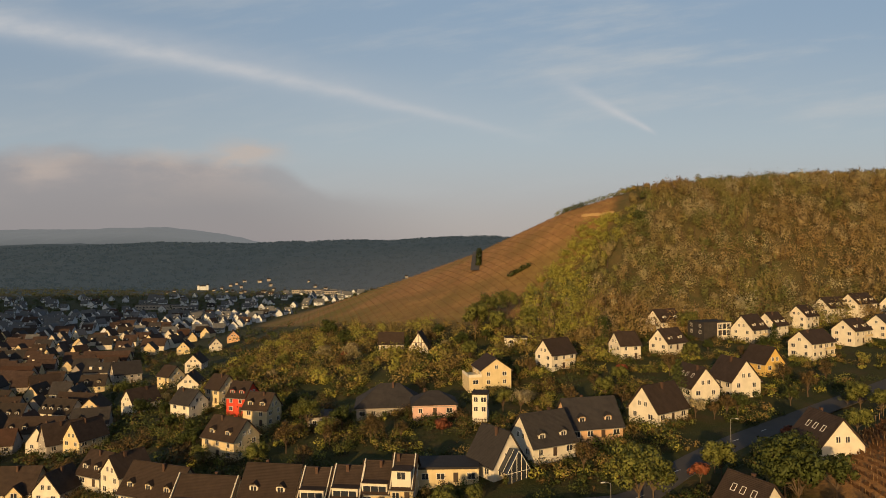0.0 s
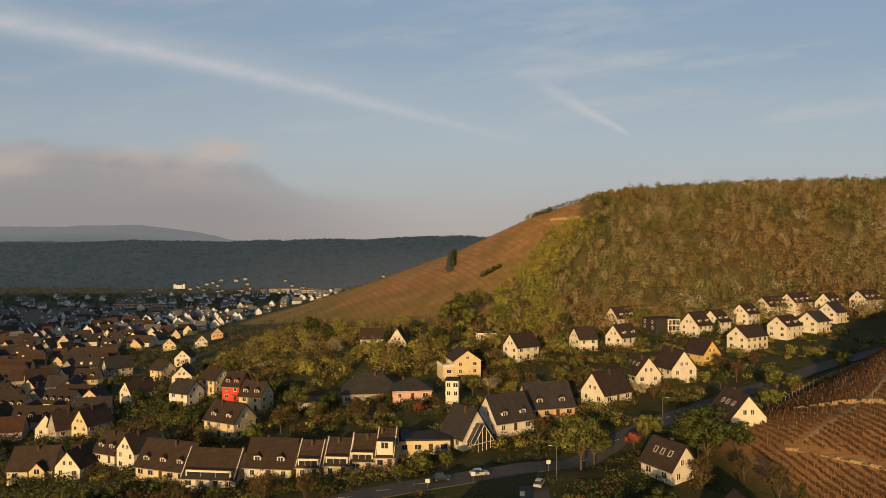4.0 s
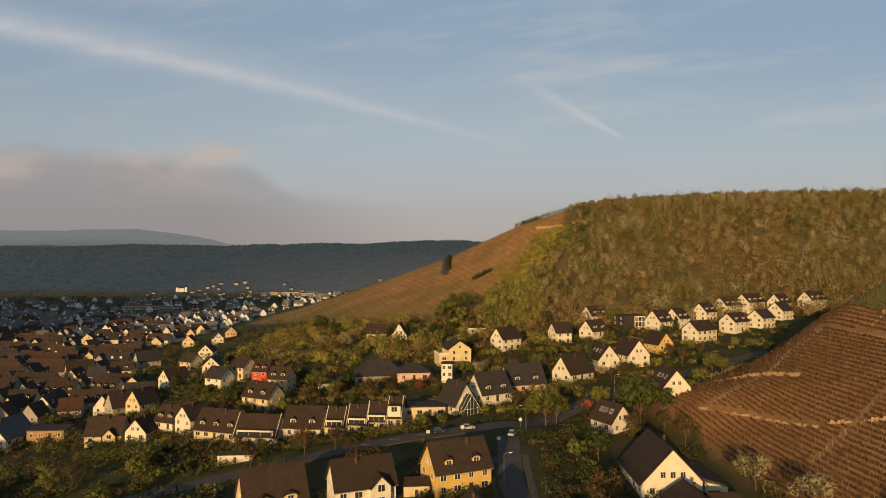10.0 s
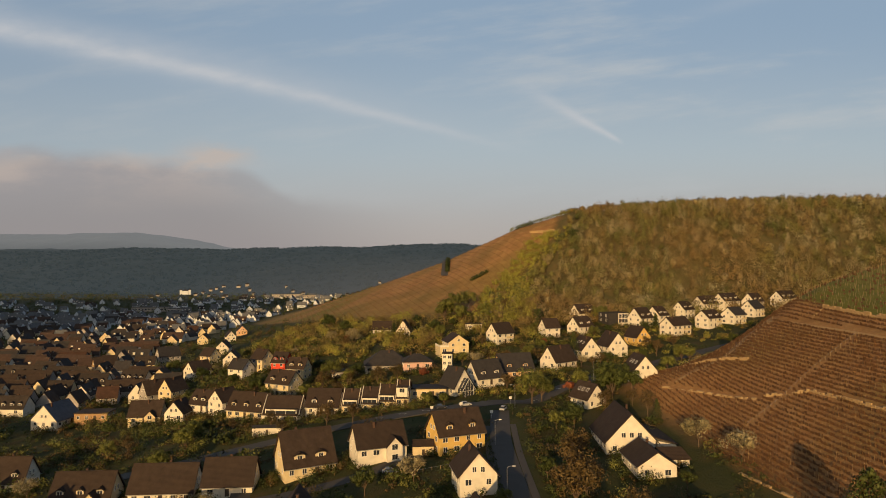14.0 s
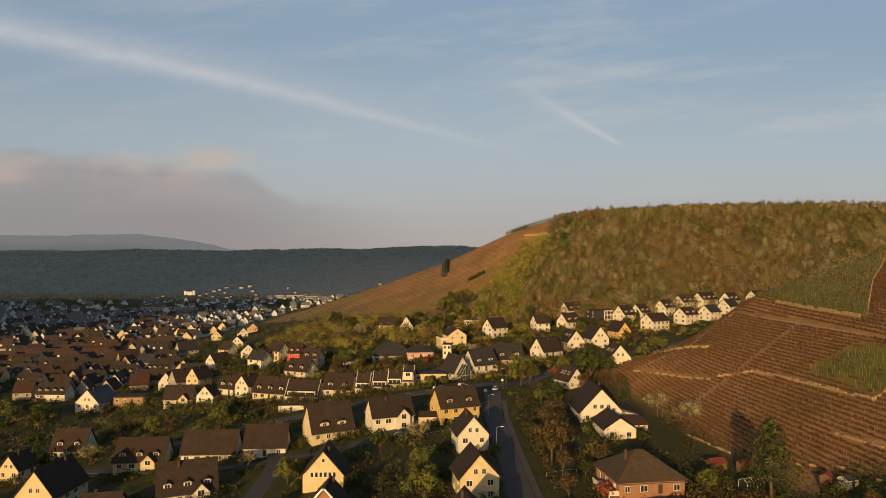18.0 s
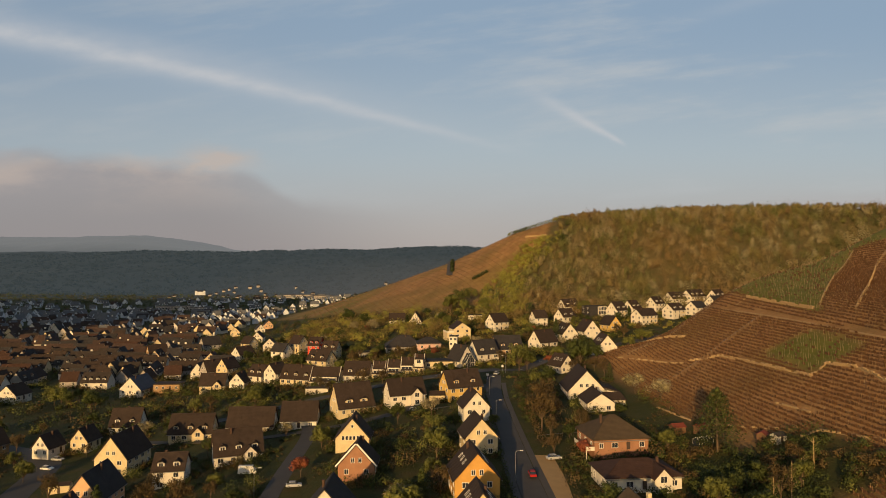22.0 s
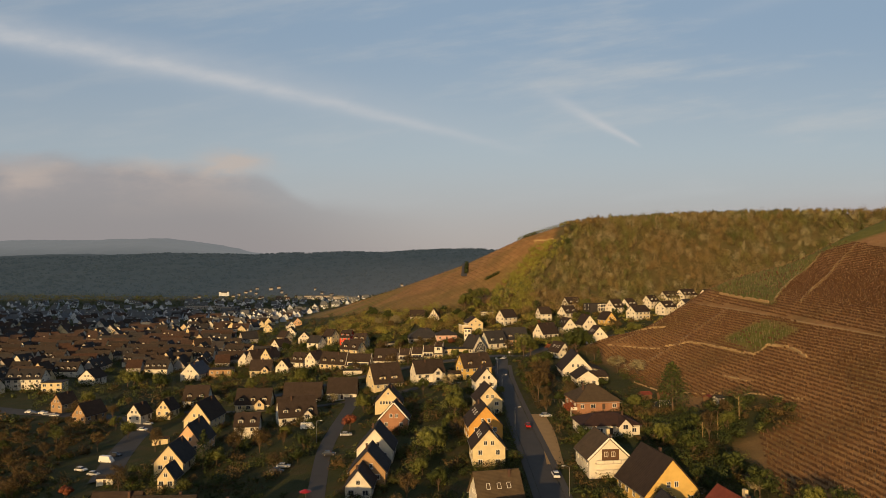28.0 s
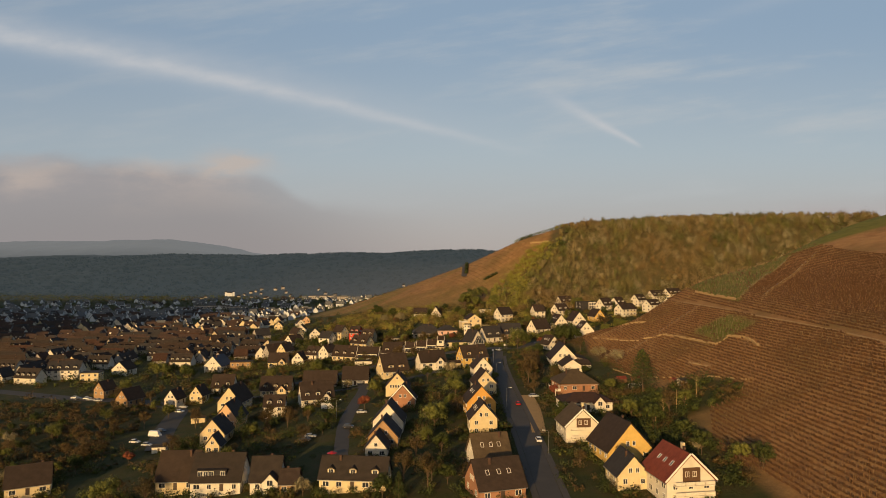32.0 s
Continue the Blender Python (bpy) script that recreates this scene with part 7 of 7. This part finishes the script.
for paint, x, y, yaw, van in (
    ("red", 20.3, 185, 92, False), ("white", 23.2, 141, 92, False), ("silver", 28, 196.5, 15, False), ("silver", 20.2, 300, 70, False), ("silver", 7.6, 306.5, 12, False), ("dark", -1.0, 305, 12, False),
    ("white", -132, 193, -12, True), ("white", -143, 241, -8, False), ("silver", -146, 252, -8, False), ("white", -136, 184, -12, False), ("silver", -128, 178, -14, False), ("dark", -133, 201, -10, False),
    ("silver", -44, 191, 10, False), ("dark", -46, 171, 8, False), ("silver", -59, 164, 8, False), ("dark", -60, 160, 8, False), ("white", -62, 208, 6, True),
    ("silver", -205, 270, 10, False), ("white", -209, 273, 10, False), ("dark", -213, 272, 12, False), ("silver", -200, 268, 8, False), ("white", -217, 275, 12, False), ("silver", -14, 251.5, 5, False),
):
    car(paint, x, y, yaw, van)


def street_lamp(x, y, turn, height=7.5):
    root = new("street_lamp")
    root.matrix_basis = pose(x, y, zat(x, y), 0, 0, turn)
    bm = bmesh.new()
    limb(bm, (0, 0, -0.5), (0, 0, height), 0.08, 0.045, 8)
    part("pole", bm, M_METAL, root)
    bm = bmesh.new()
    limb(bm, (0, 0, height), (0.6, 0, height + 0.35), 0.05, 0.04, 6)
    limb(bm, (0.6, 0, height + 0.35), (1.4, 0, height + 0.4), 0.04, 0.04, 6)
    part("arm", bm, M_METAL, root)
    bm = bmesh.new()
    loft(bm, [[(q, -w, height + 0.33), (q, w, height + 0.33), (q, w * 0.7, height + 0.48), (q, -w * 0.7, height + 0.48)] for q, w in ((1.2, 0.1), (1.6, 0.17), (2.0, 0.1))])
    part("lamp_head", bm, M_LAMP, root)
    return tagged(root, "grey metal street lamp on a tall pole", "street lamp", "street lamps")


for x, y, turn in ((60, 339, -50), (24.5, 303, 200), (14.8, 268, 0), (24.8, 128, 180), (15.6, 182, 0), (14.4, 230, 0), (-54, 188, 0)):
    street_lamp(x, y, turn)


def road_sign(x, y, turn):
    root = new("road_sign")
    root.matrix_basis = pose(x, y, zat(x, y), 0, 0, turn)
    bm = bmesh.new()
    limb(bm, (0, 0, -0.4), (0, 0, 2.6), 0.04, 0.04, 8)
    part("pole", bm, M_METAL, root)
    bm = bmesh.new()
    box_into(bm, -0.5, 0.5, -0.06, -0.03, 1.7, 2.6)
    part("sign_board", bm, M_LINE, root)
    return tagged(root, "white road sign board on a metal pole", "road sign", "road signs")


for x, y, turn in ((15.6, 292, 0), (23.6, 309, 10), (6, 302.5, 5), (-4, 300.5, 5)):
    road_sign(x, y, turn)


def shed(x, y, yaw, W, L, E, R, mat, roof_mat, label):
    root = new("shed")
    root.matrix_basis = pose(x, y, zat(x, y), 0, 0, yaw)
    bm = bmesh.new()
    prism_into(bm, L, W, E, R, z0=-1)
    part("wall", bm, mat, root)
    bm = bmesh.new()
    gable_roof(bm, L, W, E, R, 0.2, 0.1)
    part("roof", bm, roof_mat, root)
    bm = bmesh.new()
    box_into(bm, -0.4, 0.4, -W / 2 - 0.05, -W / 2 + 0.02, 0, 1.8)
    part("door", bm, M_DOOR, root)
    return tagged(root, label, "shed", "garden sheds")


M_SHEDWOOD = plain("brown shed boards", (0.14, 0.08, 0.045), 0.9)
shed(68.6, 212.5, 15, 3, 4, 2.0, 0.8, M_SHEDWOOD, ROOFS["red"], "small wooden garden shed under a red roof")
shed(74.5, 209.5, 30, 2.6, 3.4, 1.9, 0.7, M_SHEDWOOD, ROOFS["red"], "small wooden garden shed under a red roof")
shed(88.0, 190.5, 20, 2.6, 3.2, 1.8, 0.7, WALLS["white"], ROOFS["slate"], "pale garden hut beside the vines")
shed(85.5, 194.0, 50, 2.4, 3.0, 1.8, 0.7, M_SHEDWOOD, ROOFS["red"], "weathered brown hut beside the vines")
shed(-61, 306, 4, 4, 10, 2.3, 0.5, WALLS["white"], ROOFS["slate"], "long low white garden shed")
shed(-118, 168, 10, 3, 5, 2.2, 0.6, WALLS["white"], ROOFS["slate"], "white garage hut by the parking street")
shed(-123, 216, 12, 3, 6, 2.3, 0.6, WALLS["cream"], ROOFS["brown"], "cream garage beside the parking street")
shed(-6, 268, 5, 5, 6, 2.6, 1.2, WALLS["cream"], ROOFS["brown"], "cream garage joined to a garden wall")


def greenhouse(x, y, yaw):
    root = new("greenhouse")
    root.matrix_basis = pose(x, y, zat(x, y), 0, 0, yaw)
    bm = bmesh.new()
    prism_into(bm, 5, 2.6, 1.5, 0.8, z0=-0.3)
    part("glazing", bm, M_GLASS, root)
    for q in np.linspace(-2.5, 2.5, 6):
        bm = bmesh.new()
        for sg in (-1, 1):
            limb(bm, (q, sg * 1.33, 0), (q, sg * 1.33, 1.52), 0.04, 0.04, 4)
            limb(bm, (q, sg * 1.33, 1.52), (q, 0, 2.36), 0.04, 0.04, 4)
        part("rib", bm, M_FRAME, root)
    return tagged(root, "small glass greenhouse with white ribs", "greenhouse")


greenhouse(71.6, 200.5, 20)


def fence(points, height, label):
    root = new("fence")
    x0, y0 = points[0]
    z0 = zat(x0, y0)
    root.matrix_basis = pose(x0, y0, z0)
    for (ax, ay), (bx, by) in zip(points, points[1:]):
        n = max(1, int(math.hypot(bx - ax, by - ay) / 2.4))
        for i in range(n + 1):
            px, py = ax + (bx - ax) * i / n - x0, ay + (by - ay) * i / n - y0
            pz = zat(px + x0, py + y0) - z0
            bm = bmesh.new()
            limb(bm, (px, py, pz - 0.3), (px, py, pz + height), 0.06, 0.05, 5)
            part("post", bm, M_PALE, root)
            if i < n:
                qx, qy = ax + (bx - ax) * (i + 1) / n - x0, ay + (by - ay) * (i + 1) / n - y0
                qz = zat(qx + x0, qy + y0) - z0
                bm = bmesh.new()
                limb(bm, (px, py, pz + height * 0.85), (qx, qy, qz + height * 0.85), 0.025, 0.025, 4)
                part("rail", bm, M_METAL, root)
    return tagged(root, label, "fence", "fences")


fence([(96, 347), (112, 361), (126, 372), (140, 384)], 1.9, "row of pale end stakes along the vineyard edge")
fence([(25.8, 214), (31, 216), (40, 217)], 1.1, "low garden fence beside the street")
fence([(-10, 249), (6, 254.5)], 1.0, "low pale garden fence along the lane")
fence([(149.8, 252.5), (174.6, 283), (214.2, 335.8), (248.4, 369.8)], 2.6, "line of tall pale stakes climbing the vineyard")
fence([(148.2, 272.4), (187.5, 326.7), (225, 371)], 1.9, "line of pale stakes beside the green vines")
fence([(104, 318), (116, 328), (129, 333)], 1.4, "stakes beside the stepped path")
# bare birch trunks by the scrub
for i, (x, y) in enumerate([(66, 154), (70, 158), (76, 162), (81, 166), (87, 172)]):
    root = new("birch")
    root.matrix_basis = pose(x, y, zat(x, y))
    bm = bmesh.new()
    limb(bm, (0, 0, -0.5), (0.3 * (i % 3 - 1), 0.2, 6.5 + i % 3), 0.13, 0.05, 7)
    rngb = np.random.default_rng(70 + i)
    cs = [(rngb.uniform(-1.3, 1.3), rngb.uniform(-1.3, 1.3), rngb.uniform(3.4, 7.6)) for _ in range(12)]
    part("trunk", bm, M_PALE, root, "pale bark")
    for c in cs:
        bm = bmesh.new()
        limb(bm, (0, 0.05, c[2] - 1.2), c, 0.035, 0.012, 4)
        part("branch", bm, M_PALE, root)
    v, f = leaf_cloud(rngb, cs, [0.6] * 12, 16, 0.16)
    crown = new("crown", raw_mesh("crown", v, f, LEAF["spring"]))
    crown.parent = root
    tagged(root, "slender pale birch with thin spring leaves", "birch tree", "birches")
# white villa at the foot of the far woods
root = new("villa")
root.matrix_basis = pose(-640, 1660, zat(-640, 1660), 0, 0, 10) @ pose(0, 0, 6)
for i, (dx, h, w) in enumerate(((-10, 8, 5), (0, 6, 14), (10.5, 8.5, 5))):
    bm = bmesh.new()
    box_into(bm, dx - w / 2, dx + w / 2, -4, 4, -3, h)
    # villa walls carry the distance haze in their colour
    part("wall", bm, WALLS["hazy"], root)
    bm = bmesh.new()
    a, b = [(dx - w / 2 - 0.5, -4.4, h), (dx + w / 2 + 0.5, -4.4, h), (dx + w / 2 + 0.5, 4.4, h), (dx - w / 2 - 0.5, 4.4, h)], (dx, 0, h + 3.5)
    for q in range(4):
        slab(bm, [a[q], a[(q + 1) % 4], b], -0.3)
    part("roof", bm, ROOFS["slate"], root)
tagged(root, "pale villa with corner towers below distant woods", "villa")
# long pale halls on the valley floor
for x, y, L, W, h in ((-470, 1110, 60, 16, 7), (-360, 1560, 70, 24, 8), (-300, 1530, 50, 20, 7), (-420, 1090, 30, 14, 6)):
    root = new("hall")
    root.matrix_basis = pose(x, y, zat(x, y), 0, 0, 4)
    bm = bmesh.new()
    box_into(bm, -L / 2, L / 2, -W / 2, W / 2, -1, h)
    part("wall", bm, WALLS["grey"], root)
    bm = bmesh.new()
    box_into(bm, -L / 2 - 0.4, L / 2 + 0.4, -W / 2 - 0.4, W / 2 + 0.4, h, h + 0.5)
    part("roof", bm, M_PAVE, root)
    for q in np.arange(-L / 2 + 3, L / 2 - 2, 5):
        put_window(root, float(q), -W / 2 - 0.03, h * 0.55, 0, 3.0, 2.0)
    tagged(root, "long low pale hall with a row of windows", "hall", "valley halls")


def parasol(x, y, mat, label):
    root = new("parasol")
    root.matrix_basis = pose(x, y, zat(x, y))
    bm = bmesh.new()
    limb(bm, (0, 0, -0.2), (0, 0, 2.5), 0.03, 0.025, 6)
    part("pole", bm, M_METAL, root)
    bm = bmesh.new()
    ring = [(1.7 * math.cos(q * math.pi / 4), 1.7 * math.sin(q * math.pi / 4), 1.95) for q in range(8)]
    for q in range(8):
        slab(bm, [ring[q], ring[(q + 1) % 8], (0, 0, 2.6)], 0.03)
    part("canopy", bm, mat, root)
    return tagged(root, label, "parasol")


parasol(-45.3, 136.4, CAR_PAINT["red"], "open red garden parasol on a metal pole")
masonry("bank", [(88, 503), (100, 501.5), (113, 504)], 3.2, 1.6, "ochre earth bank held by rough stones", 31)
fence(DITCH, 1.3, "line of weathered posts beside the vineyard ditch")
fence([(109, 362), (118, 368), (128, 376), (142, 388)], 1.8, "row of pale end stakes beside the valley road")
for x, y, s in ((109.9, 377.3, 0.75), (106.5, 374, 0.6)):
    tree("spring", x, y, s, 2)
tree("blossom", 60.9, 365.2, 0.9, 0)
